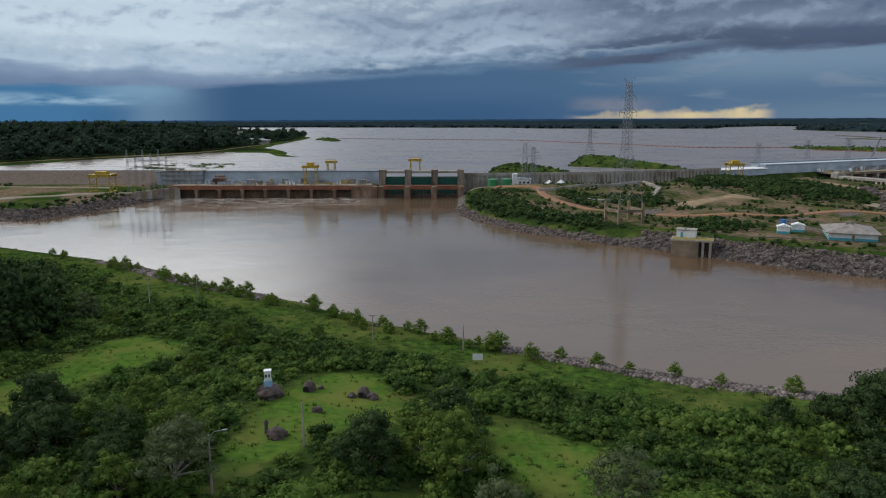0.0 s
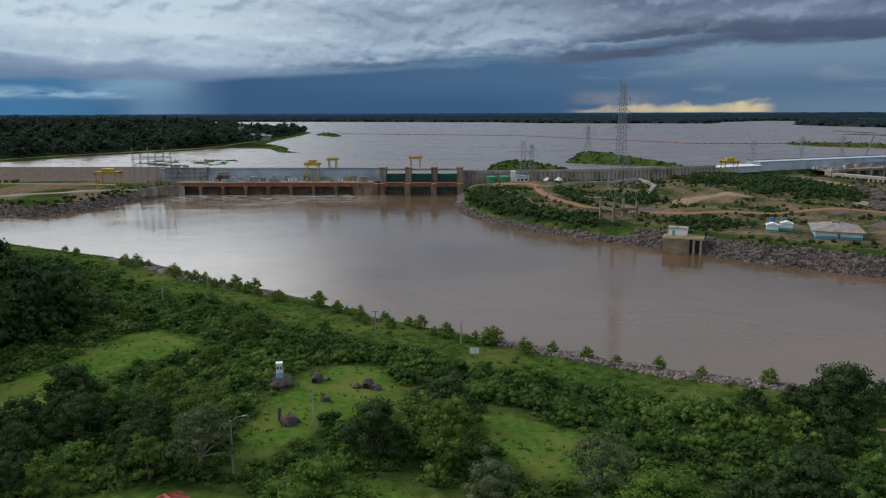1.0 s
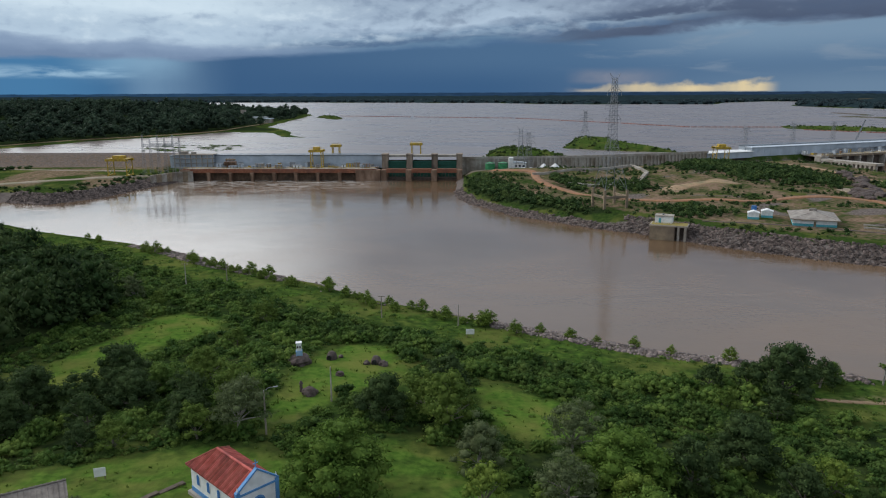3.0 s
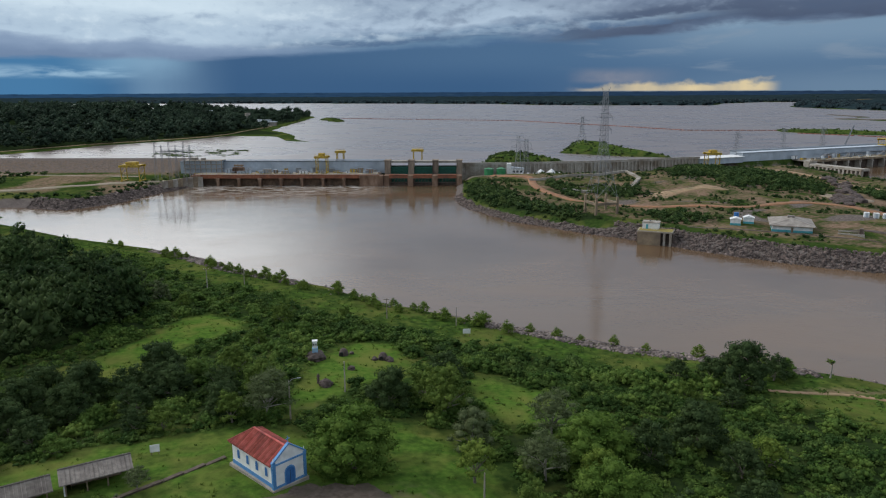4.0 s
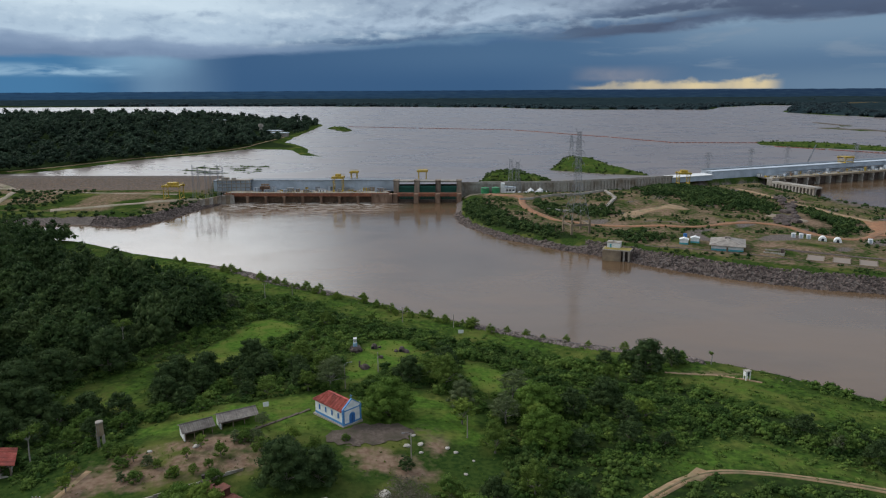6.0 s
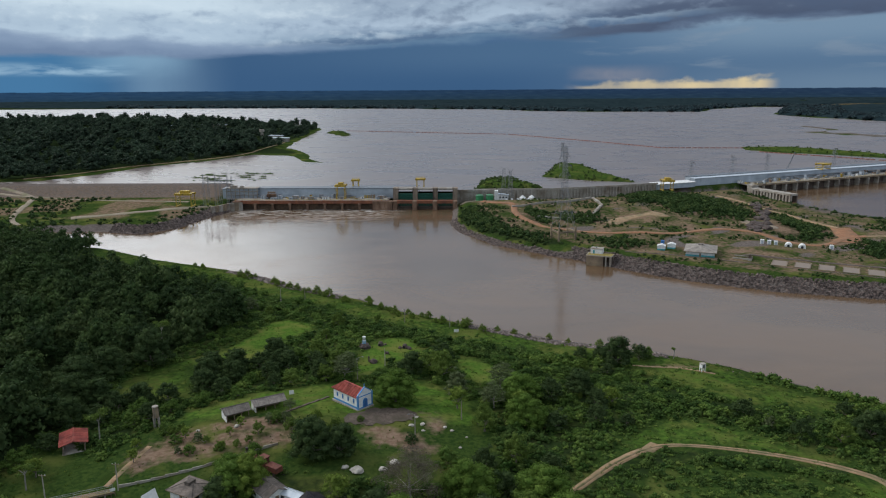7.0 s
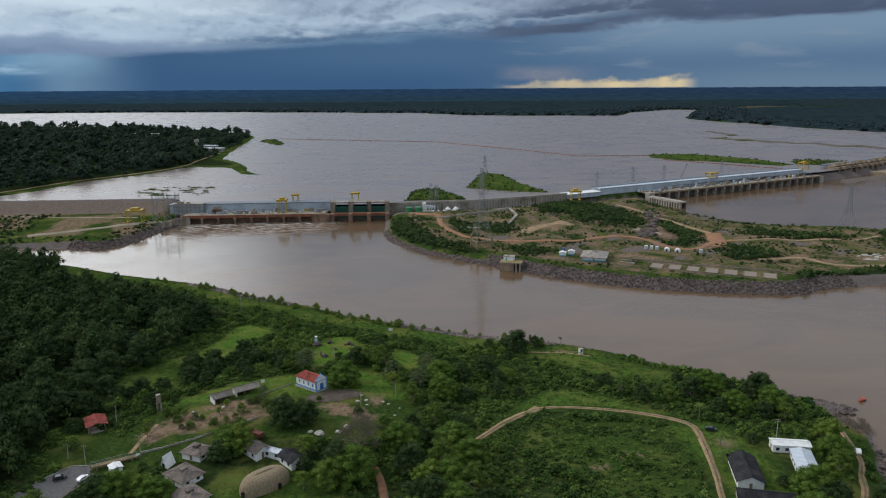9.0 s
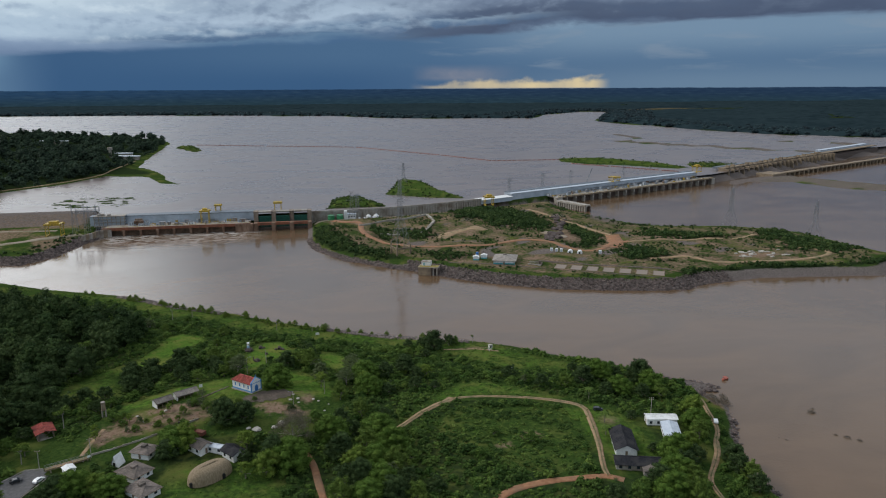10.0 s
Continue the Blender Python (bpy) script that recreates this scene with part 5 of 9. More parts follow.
def tree(name, seed, h, w, leaf, bark, label, base=0.3, lobes=22, per=26, size=0.42, trunk=0.03, flat=0.8, core=0.62, category="tree"):
    r = np.random.RandomState(seed)
    ob = new(name)
    tagged(ob, label, category)
    L_ = crown_lobes(r, w, h * (1 - base), h * base, lobes, flat=flat)
    v, q, t = leaf_cloud(r, L_, per, size, core=core)
    me_ = quick_mesh("crown", v, q, t)
    me_.materials.append(leaf)
    tints(me_, np.full(len(v), r.uniform(0.35, 0.65)))
    c = new("crown", me_)
    c.parent = ob
    rt = h * trunk
    bend = r.uniform(-0.05, 0.05, 2) * h
    top = (bend[0], bend[1], h * (base + 0.35))
    bm = tube([(0, 0, -0.4), (0, 0, 0.3), (bend[0] * 0.4, bend[1] * 0.4, h * base * 0.7), top], [rt * 1.5, rt * 1.1, rt * 0.85, rt * 0.35], 7)
    order = sorted(L_, key=lambda l: -math.hypot(l[0], l[1]))[:7]
    for x, y, z, rad, _ in order:
        s = r.uniform(0.55, 0.95)
        st = (bend[0] * s * 0.6, bend[1] * s * 0.6, h * base * s + 0.3)
        mid = ((st[0] + x) * 0.5, (st[1] + y) * 0.5, st[2] * 0.45 + z * 0.55)
        merge(bm, tube([st, mid, (x, y, z)], [rt * 0.5, rt * 0.32, rt * 0.1], 5))
    part("trunk", bm, bark, ob)
    return ob


def scatter(r, template, pos, scale, squash=None):
    """Copies of a leaf cloud in one mesh."""
    v, q, t = template
    n = len(pos)
    a = r.uniform(0, 6.283, n)
    c, s = np.cos(a)[:, None], np.sin(a)[:, None]
    X = (v[None, :, 0] * c - v[None, :, 1] * s) * scale[:, None] + pos[:, 0:1]
    Y = (v[None, :, 0] * s + v[None, :, 1] * c) * scale[:, None] + pos[:, 1:2]
    Z = v[None, :, 2] * scale[:, None] * (squash[:, None] if squash is not None else 1) + pos[:, 2:3]
    off = (np.arange(n) * len(v))[:, None, None]
    return (np.stack([X, Y, Z], -1).reshape(-1, 3), (q[None] + off).reshape(-1, 4), (t[None] + off).reshape(-1, 3) if t is not None else None, n)


def stuff(name, clouds, material, label, category):
    V, Q, T_, W, n = [], [], [], [], 0
    for v, q, t, count in clouds:
        W.append(np.repeat(rs.rand(count), len(v) // max(1, count)))
        V.append(v)
        Q.append(q + n)
        if t is not None:
            T_.append(t + n)
        n += len(v)
    me_ = quick_mesh(name, np.concatenate(V), np.concatenate(Q), np.concatenate(T_) if T_ else None)
    me_.materials.append(material)
    tints(me_, np.concatenate(W))
    return tagged(new(name, me_), label, category, kind="stuff")


def on_ground(p, sink=0.2):
    return np.column_stack([p, ground(p[:, 0], p[:, 1]) - sink])


def sample(r, n, x0, x1, y0, y1, keep):
    p = np.column_stack([r.uniform(x0, x1, n), r.uniform(y0, y1, n)])
    return p[keep(p[:, 0], p[:, 1])]


rs = np.random.RandomState(41)
# far forest on the peninsula beyond the reservoir arm
far_tpl = [leaf_cloud(rs, crown_lobes(rs, 11, 8, 3.0, 8, flat=0.75), 1.9, 0.8, core=0.72, fine=False) for _ in range(5)]
pen = sample(rs, 60000, -1300, -160, 560, 1760, lambda x, y: (depth_in(x, y, PENINSULA) > 7) & ~((x > -305) & (y < 1010) & (y > 740)) & (((x + 332) / 42) ** 2 + ((y - 1135) / 75) ** 2 > 1))
near_w = np.exp(-np.hypot(pen[:, 0] + 350, pen[:, 1] - 700) / 600)
pen = pen[rs.rand(len(pen)) < 0.125 * (0.25 + near_w)]
groups = np.array_split(pen, 5)
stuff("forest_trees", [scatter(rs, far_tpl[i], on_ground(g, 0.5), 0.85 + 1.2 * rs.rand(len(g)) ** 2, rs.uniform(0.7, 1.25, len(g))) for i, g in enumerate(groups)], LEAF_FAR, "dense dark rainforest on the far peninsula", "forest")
haze_tpl = leaf_cloud(rs, crown_lobes(rs, 13, 8, 1.0, 3, flat=0.7), 0.2, 1.3, core=1.0, fine=False)
shore_far = sample(rs, 40000, -1900, 2600, 1250, 4300, lambda x, y: (np.abs(depth_in(x, y, FARSHORE) - 120) < 105))
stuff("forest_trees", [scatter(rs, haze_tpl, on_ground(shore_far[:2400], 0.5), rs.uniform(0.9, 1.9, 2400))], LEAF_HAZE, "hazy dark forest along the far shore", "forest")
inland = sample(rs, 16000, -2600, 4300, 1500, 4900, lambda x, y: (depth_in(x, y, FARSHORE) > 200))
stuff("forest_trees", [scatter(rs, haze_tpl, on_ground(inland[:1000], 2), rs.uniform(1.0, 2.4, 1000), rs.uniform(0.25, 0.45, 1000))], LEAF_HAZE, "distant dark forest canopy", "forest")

# closed canopy of the far shore, with haze blue mixed into its colour
cx_, cy_ = np.meshgrid(np.arange(-3000, 4700, 34.0), np.concatenate([np.arange(1260, 2600, 24.0), np.arange(2600, 4900, 46.0)]))
cz_ = ground(cx_, cy_) + 6.5 + 3.0 * wave(cx_, cy_, 95, 51) + rs.uniform(-2.6, 2.6, cx_.shape)
cz_ -= 16 * smooth(depth_in(cx_, cy_, FARSHORE) + 14 * wave(cx_, cy_, 130, 52), 30, 6)
cz_ -= 16 * smooth(wave(cx_, cy_, 420, 61), 0.62, 0.78)
for (qx, qy), qa, qb in DIRTS_FAR:
    cz_ -= 22 * np.exp(-(((cx_ - qx) / qa) ** 2 + ((cy_ - qy) / qb) ** 2) ** 2)
ky_, kx_ = cx_.shape
ki_ = np.arange(ky_ * kx_).reshape(ky_, kx_)
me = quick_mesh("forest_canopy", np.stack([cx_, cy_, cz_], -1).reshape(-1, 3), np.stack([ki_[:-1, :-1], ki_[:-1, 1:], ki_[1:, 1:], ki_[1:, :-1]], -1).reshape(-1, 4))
me.materials.append(mat("hazed_canopy", (0.012, 0.022, 0.026), (0.024, 0.038, 0.042), 0.03, 0.95, 0.0, big=(0.022, 0.036, 0.04), bigscale=0.004, spec=0.0))
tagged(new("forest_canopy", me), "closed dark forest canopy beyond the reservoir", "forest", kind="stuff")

# forest on the near bank
near_tpl = [leaf_cloud(rs, crown_lobes(rs, w_, h_, h_ * 0.3, n_), 9.0, 0.37, core=0.62, fine=False) for w_, h_, n_ in ((9, 7, 18), (8, 8, 18), (7, 6, 14), (11, 8, 24), (6.5, 8, 14), (10, 7, 20))]
fo = sample(rs, 4600, -340, -60, -40, 330, lambda x, y: (depth_in(x, y, FOREST) > 2) & (x > -140 - 0.62 * y))
fd = np.hypot(fo[:, 0] + 60, fo[:, 1] - 60)
fo = fo[rs.rand(len(fo)) < np.clip(1.2 - fd / 420, 0.25, 1)]
groups = np.array_split(fo, 6)
for lo, hi, mt, lb in ((0, 4, LEAF_DARK, "dense dark green riverside forest"), (4, 6, LEAF_WOOD, "lighter green crowns among the riverside forest")):
    stuff("forest_trees", [scatter(rs, near_tpl[i], on_ground(g, 0.4), (0.55 + 1.1 * rs.rand(len(g)) ** 2) * (1 - 0.62 * smooth(g[:, 1], 170, 215) * smooth(depth_in(g[:, 0], g[:, 1], MAINLAND), 62, 34)), rs.uniform(0.85, 1.4, len(g))) for i, g in list(enumerate(groups))[lo:hi]], mt, lb, "forest")


cove = sample(rs, 900, -335, -236, 262, 345, lambda x, y: (depth_in(x, y, MAINLAND) > 5) & (depth_in(x, y, MAINLAND) < 48))[:150]
stuff("forest_trees", [scatter(rs, near_tpl[i], on_ground(g, 0.4), rs.uniform(0.75, 1.25, len(g)), rs.uniform(0.9, 1.2, len(g))) for i, g in enumerate(np.array_split(cove, 6))], LEAF_WOOD, "green trees crowding the wooded point by the cove", "forest")


def open_land(x, y):
    o = np.full(x.shape, -99.0)
    for m in MEADOWS:
        o = np.maximum(o, depth_in(x, y, m))
    return o


KEEP_OUT = [[(-70, -28), (-48, -26), (-20, -8), (-26, 18), (-48, 16), (-70, 20)], [(-112, -30), (-104, 8), (-78, 14), (-84, -14), (-96, -34)],
            [(104, -42), (148, -28), (152, 8), (108, 16), (98, -40)]]


def clear(x, y):
    k = np.ones(x.shape, bool)
    for m in KEEP_OUT:
        k &= depth_in(x, y, m) < 0
    for line in ([(-3, 1), (0, -8), (2, -18), (5, -44)], [(29, 10), (48, 30), (60, 38), (73, 39), (85, 36), (100, 32), (114, 21), (112, 8), (105, -20), (102, -33)],
                 [(107, -36), (93, -33), (72, -35), (50, -50)], [(170, 24), (164, 3), (155, -14), (146, -30), (138, -39), (134, -60)]):
        k &= line_distance(x, y, line) > 2.6
    return k


weed_tpl = [leaf_cloud(rs, crown_lobes(rs, 2.4, 1.3, 0.02, 3, flat=0.6), 9, 0.34, core=0.8, fine=False) for _ in range(4)]
shrub_tpl = [leaf_cloud(rs, crown_lobes(rs, 4.6, 2.7, 0.05, 10, flat=0.8), 11, 0.28, core=0.8, fine=False) for _ in range(6)]


def thick(x, y):
    d = depth_in(x, y, MAINLAND)
    hedge_edge = 27 + 4 * wave(x, y, 30, 77)
    return (d > np.where(x > 110, 5, np.where((x > -110) & (x < 62), hedge_edge, 20))) & (open_land(x, y) < 0.5 + 1.5 * wave(x, y, 12, 71)) & (depth_in(x, y, FOREST) < 3) & clear(x, y)


sh = sample(rs, 11000, -150, 172, -60, 260, thick)
sizes = 0.42 + 0.72 * rs.rand(len(sh)) ** 1.7 + 0.2 * wave(sh[:, 0], sh[:, 1], 25, 72)
pick = wave(sh[:, 0], sh[:, 1], 38, 73) + 0.5 * rs.randn(len(sh)) + 0.5 * smooth(sh[:, 1], 30, 80) > 0.1
# a taller hedge of bushes runs along the top of the bank
bank_d = depth_in(sh[:, 0], sh[:, 1], MAINLAND)
hedge = (bank_d < 46) & (sh[:, 0] > -110) & (sh[:, 0] < 62)
sizes = np.clip(np.where(hedge, sizes * 1.05 + 0.12, sizes), 0.3, 1.25)
close = (np.abs(sh[:, 0] + 15) < 85) & (sh[:, 1] > 55)
fine_tpl = [leaf_cloud(rs, crown_lobes(rs, 4.6, 2.7, 0.05, 12, flat=0.8), 27, 0.185, core=0.76, fine=False) for _ in range(6)]
for near_, tpl_ in ((True, fine_tpl), (False, shrub_tpl)):
    for k_, mt, lb in ((pick, SHRUB, "bright green thicket of shrubs and creepers"), (~pick, SHRUB_DARK, "dense dark green thicket of shrubs")):
        m_ = k_ & (close == near_)
        gs, zs = np.array_split(sh[m_], 6), np.array_split(sizes[m_], 6)
        stuff("thicket", [scatter(rs, tpl_[i], on_ground(g), s) for i, (g, s) in enumerate(zip(gs, zs))], mt, lb, "shrubs")
# the overgrown fence line: close rows of bushes
HEDGES = ([(-92, 173), (-64, 166), (-39, 145), (-25, 136), (-6, 126), (7, 114), (22, 104), (35, 98), (46, 92), (53, 84), (68, 74), (80, 66), (92, 60), (104, 50)], [(-104, 178), (-92, 160), (-85, 155)])
rows_ = []
for line in HEDGES:
    for (x0, y0), (x1, y1) in zip(line, line[1:]):
        n_ = int(math.hypot(x1 - x0, y1 - y0) / 0.8)
        k_ = rs.rand(n_)
        rows_.append(np.column_stack([x0 + (x1 - x0) * k_ + rs.uniform(-3.2, 3.2, n_), y0 + (y1 - y0) * k_ + rs.uniform(-3.2, 3.2, n_)]))
rows_ = np.concatenate(rows_)
stuff("hedge", [scatter(rs, fine_tpl[i], on_ground(g), rs.uniform(0.55, 1.0, len(g))) for i, g in enumerate(np.array_split(rows_, 6))], SHRUB_DARK, "dense green hedge of shrubs and creepers along the bank", "hedge")
sh = sample(rs, 22000, -330, 172, -90, 340, lambda x, y: (np.abs(depth_in(x, y, MAINLAND) - 17) < 11) & (wave(x, y, 22, 75) + 0.4 * wave(x, y, 8, 76) > -0.05) & clear(x, y))
stuff("bank_shrubs", [scatter(rs, weed_tpl[0], on_ground(sh), 0.25 + 0.75 * rs.rand(len(sh)) ** 2)], SHRUB, "low green shrubs and weeds on the bank", "shrubs")

lm = sample(rs, 2200, 44, 110, -34, 32, lambda x, y: (depth_in(x, y, LOOP_MEADOW) > 1) & (wave(x, y, 26, 87) + 0.4 * wave(x, y, 10, 88) > 0.12) & clear(x, y))[:210]
stuff("thicket", [scatter(rs, shrub_tpl[i], on_ground(g), rs.uniform(0.25, 0.75, len(g)), rs.uniform(0.6, 0.9, len(g))) for i, g in enumerate(np.array_split(lm, 6))], SHRUB_DARK, "scattered dark green bushes in the loop meadow", "shrubs")
# low undergrowth between the bushes
ug = sample(rs, 16000, -150, 172, -60, 260, thick)[:5200]
for k_, mt in ((slice(0, 2600), SHRUB_DARK), (slice(2600, 5200), SHRUB)):
    stuff("undergrowth", [scatter(rs, weed_tpl[i], on_ground(g), rs.uniform(0.6, 1.15, len(g)), rs.uniform(0.7, 1.1, len(g))) for i, g in enumerate(np.array_split(ug[k_], 4))], mt, "low leafy undergrowth between the bushes", "shrubs")

# tufts of grass: upright blades
tv = []
for i in range(9):
    a_, l_ = rs.uniform(0, 6.283), rs.uniform(0.5, 1.0)
    c_, s_ = math.cos(a_), math.sin(a_)
    o_ = rs.uniform(-0.45, 0.45, 2)
    tv += [(o_[0] - 0.16 * s_, o_[1] + 0.16 * c_, -0.1), (o_[0] + 0.16 * s_, o_[1] - 0.16 * c_, -0.1), (o_[0] + 0.05 * s_ + 0.5 * l_ * c_, o_[1] - 0.05 * c_ + 0.5 * l_ * s_, 0.8 * l_), (o_[0] - 0.05 * s_ + 0.4 * l_ * c_, o_[1] + 0.05 * c_ + 0.4 * l_ * s_, 0.85 * l_)]
tuft = (np.array(tv), np.arange(36).reshape(-1, 4), None)
GRASS_BLADE = leafmat("grass_blades", (0.075, 0.125, 0.02), (0.11, 0.16, 0.03))
op = sample(rs, 40000, -150, 172, -70, 260, lambda x, y: (open_land(x, y) > -3) | (np.abs(depth_in(x, y, MAINLAND) - 17) < 11))
op = op[(wave(op[:, 0], op[:, 1], 14, 81) + 0.6 * rs.randn(len(op)) > 0.1)]
lawn = depth_in(op[:, 0], op[:, 1], MEADOWS[3]) > 0
stuff("meadow_grass", [scatter(rs, tuft, on_ground(op, 0.05), np.where(lawn, 0.2, 0.32) + 0.4 * rs.rand(len(op)) ** 2)], GRASS_BLADE, "tufts of tall green grass in the meadows", "grass")
# tall weeds, rank in the loop meadow and thin on the lawns
weed = sample(rs, 26000, -150, 172, -70, 260, lambda x, y: (open_land(x, y) > -2) & clear(x, y))
rank = np.where(depth_in(weed[:, 0], weed[:, 1], LOOP_MEADOW) > -3, 1.1, 0.0) + np.where(depth_in(weed[:, 0], weed[:, 1], RIVER_MEADOW) > -3, 0.3, 0.0) + np.where(depth_in(weed[:, 0], weed[:, 1], LANE_VERGE) > -3, 0.6, 0.0)
rank -= np.where(np.maximum(depth_in(weed[:, 0], weed[:, 1], CLEARING), np.maximum(depth_in(weed[:, 0], weed[:, 1], SHRINE_LAWN), depth_in(weed[:, 0], weed[:, 1], VILLAGE_LAWN))) > 1, 1.3, 0.0)
grow = wave(weed[:, 0], weed[:, 1], 24, 82) + 0.5 * wave(weed[:, 0], weed[:, 1], 9, 83) + 0.5 * rs.randn(len(weed)) + rank
weed, rank = weed[grow > 0.3], rank[grow > 0.3]
wsize = (0.2 + 0.55 * rs.rand(len(weed)) ** 2) * (1 + 0.55 * np.clip(rank, 0, 2))
lit = wave(weed[:, 0], weed[:, 1], 30, 84) + 0.4 * rs.randn(len(weed)) > -0.35
for k_, mt in ((lit, SHRUB_PALE), (~lit, SHRUB)):
    gs, zs = np.array_split(weed[k_], 4), np.array_split(wsize[k_], 4)
    stuff("meadow_weeds", [scatter(rs, weed_tpl[i], on_ground(g, 0.1), s, np.full(len(g), 0.65)) for i, (g, s) in enumerate(zip(gs, zs))], mt, "tall leafy weeds in the meadows", "shrubs")

YARDS = [d_ for d_ in DIRTS if d_[0][1] > 150]
isv = sample(rs, 24000, 0, 470, 196, 540, lambda x, y: (depth_in(x, y, ISLAND) > np.where(x < 74, 6, 11)) & (y < 466 + 0.25 * x))
cl = wave(isv[:, 0], isv[:, 1], 46, 33) + 0.45 * wave(isv[:, 0], isv[:, 1], 17, 34)
scrub = np.full(len(isv), -99.0)
for m in SCRUBS:
    scrub = np.maximum(scrub, depth_in(isv[:, 0], isv[:, 1], m))
scrub += 5 * wave(isv[:, 0], isv[:, 1], 22, 35) + 3 * wave(isv[:, 0], isv[:, 1], 8, 37)
okk = ((scrub > 0) & (rs.rand(len(isv)) < 0.25 + 0.12 * scrub)) | (cl + 0.3 * rs.randn(len(isv)) > 0.16)
for (cx, cy), a_, b_ in YARDS:
    okk &= ((isv[:, 0] - cx) / a_) ** 2 + ((isv[:, 1] - cy) / b_) ** 2 > 1
for line in ([(58, 368), (67, 351), (94, 341), (141, 331), (168, 340), (192, 344), (205, 334), (212, 316), (220, 296), (234, 297), (256, 318), (272, 323)], [(262, 320), (330, 316), (395, 326)], [(266, 350), (253, 416), (228, 484)], [(262, 262), (305, 240), (380, 236), (408, 246), (385, 282)],
             [(21, 469), (46, 445), (46, 410), (58, 368)], [(170, 268), (262, 224)], [(104, 281), (160, 257), (258, 206)]):
    okk &= line_distance(isv[:, 0], isv[:, 1], line) > 4
okk &= depth_in(isv[:, 0], isv[:, 1], [(120, 290), (118, 272), (172, 244), (255, 200), (268, 226), (220, 262), (222, 296), (170, 312), (140, 304)]) < 0
isv, cl, scrub = isv[okk][:12500], cl[okk][:12500], scrub[okk][:12500]
size_ = np.where(scrub > 0, np.clip(0.45 + 0.05 * scrub + 1.1 * rs.rand(len(isv)) ** 2.2 + 0.3 * cl, 0.35, 2.3), 0.25 + 0.8 * rs.rand(len(isv)) ** 2)
dk = rs.rand(len(isv)) + 0.6 * wave(isv[:, 0], isv[:, 1], 60, 36) < 0.75
for k_, mt, lb in ((dk, SCRUB_DEEP, "dark green scrub on the rocky island"), (~dk, SCRUB_OLIVE, "olive green scrub on the rocky island")):
    gs, zs = np.array_split(isv[k_], 5), np.array_split(size_[k_], 5)
    stuff("island_shrubs", [scatter(rs, far_shrub, on_ground(g), s) for g, s, far_shrub in zip(gs, zs, [leaf_cloud(rs, crown_lobes(rs, 2.8, 2.1, 0.05, 4, flat=0.8), 8, 0.42, core=0.75, fine=False) for _ in range(5)])], mt, lb, "shrubs")
iso = leaf_cloud(rs, crown_lobes(rs, 2.8, 2.0, 0.05, 4, flat=0.8), 8, 0.4, core=0.8, fine=False)
for isle in (ISLET_A, ISLET_B, SPIT, BAR_A, BAR_E):
    xs_, ys_ = zip(*isle)
    p = sample(rs, 900, min(xs_), max(xs_), min(ys_), max(ys_), lambda x, y: (depth_in(x, y, isle) > 1) & (rs.rand(len(x)) < 0.34 + 0.6 * smooth(depth_in(x, y, isle), 12, 4)))
    stuff("islet_shrubs", [scatter(rs, iso, on_ground(p), 0.35 + 1.0 * rs.rand(len(p)) ** 2)], SCRUB_OLIVE, "green scrub on a low islet", "shrubs")
lw = sample(rs, 1700, -480, -205, 350, 500, lambda x, y: (depth_in(x, y, MAINLAND) > 8) & ((depth_in(x, y, MAINLAND) < 26) | (x < -318)) & (line_distance(x, y, [(-448, 536), (-385, 478), (-330, 372)]) > 5))
stuff("west_bank_shrubs", [scatter(rs, iso, on_ground(lw), 0.5 + 1.3 * rs.rand(len(lw)) ** 2)], SCRUB_DEEP, "green scrub on the west bank", "shrubs")

KINDS = [
    tree("tree", 1, 9, 8.5, LEAF_MID, BARK, "leafy green tree with a broad uneven crown", 0.2, 30, 64, 0.2),
    tree("tree", 2, 7, 7.5, LEAF_DARK, BARK, "dark green bushy tree among the undergrowth", 0.12, 26, 62, 0.2),
    tree("tree", 3, 8, 6.5, LEAF_LIGHT, BARK, "light green young tree with a loose crown", 0.28, 24, 60, 0.19),
    tree("tree", 4, 5, 6.5, SHRUB, BARK, "low spreading green tree in the thicket", 0.06, 22, 60, 0.19),
    tree("tree", 5, 9, 10.5, LEAF_MANGO, BARK, "large dense green mango tree", 0.06, 58, 96, 0.18, core=0.75),
    tree("tree", 6, 9, 9, TWIG, BARK_PALE, "sparse grey-brown tree with bare branches", 0.22, 40, 130, 0.1, core=0, trunk=0.014),
    tree("tree", 7, 8.5, 9, LEAF_GREY, BARK_PALE, "thin-leaved grey-green tree with pale limbs", 0.3, 34, 74, 0.14, core=0.5, flat=0.5),
]
rt = np.random.RandomState(77)
KINDS.append(tree("tree", 8, 9.5, 10, LEAF_LIGHT, BARK, "broad bright green mango tree beside the houses", 0.12, 44, 66, 0.19, core=0.72))
KINDS.append(tree("tree", 9, 10, 11, LEAF_DARK, BARK, "large dark green tree with a domed crown", 0.12, 46, 58, 0.22, core=0.7))
KINDS.append(tree("tree", 10, 9, 8, LEAF_GREY, BARK_PALE, "dense grey-green tree with fine leaves", 0.1, 34, 80, 0.15, core=0.72))
HOME = ((-37, 86), (-60, 80), (4, 58), (36, 52), (-15.2, 59.2), (-6.9, 9), (15.3, 60.4), (-47, 9), (-33.5, 25), (3.5, 70.5))
for k, (x, y) in zip(KINDS, HOME):
    k.matrix_basis = pose(x, y, gz(x, y) - 0.1)
KINDS[4].matrix_basis = KINDS[4].matrix_basis @ Matrix.Diagonal((1.38, 1.38, 1.16, 1))
KINDS[7].matrix_basis = KINDS[7].matrix_basis @ Matrix.Diagonal((1.15, 1.15, 1.15, 1))
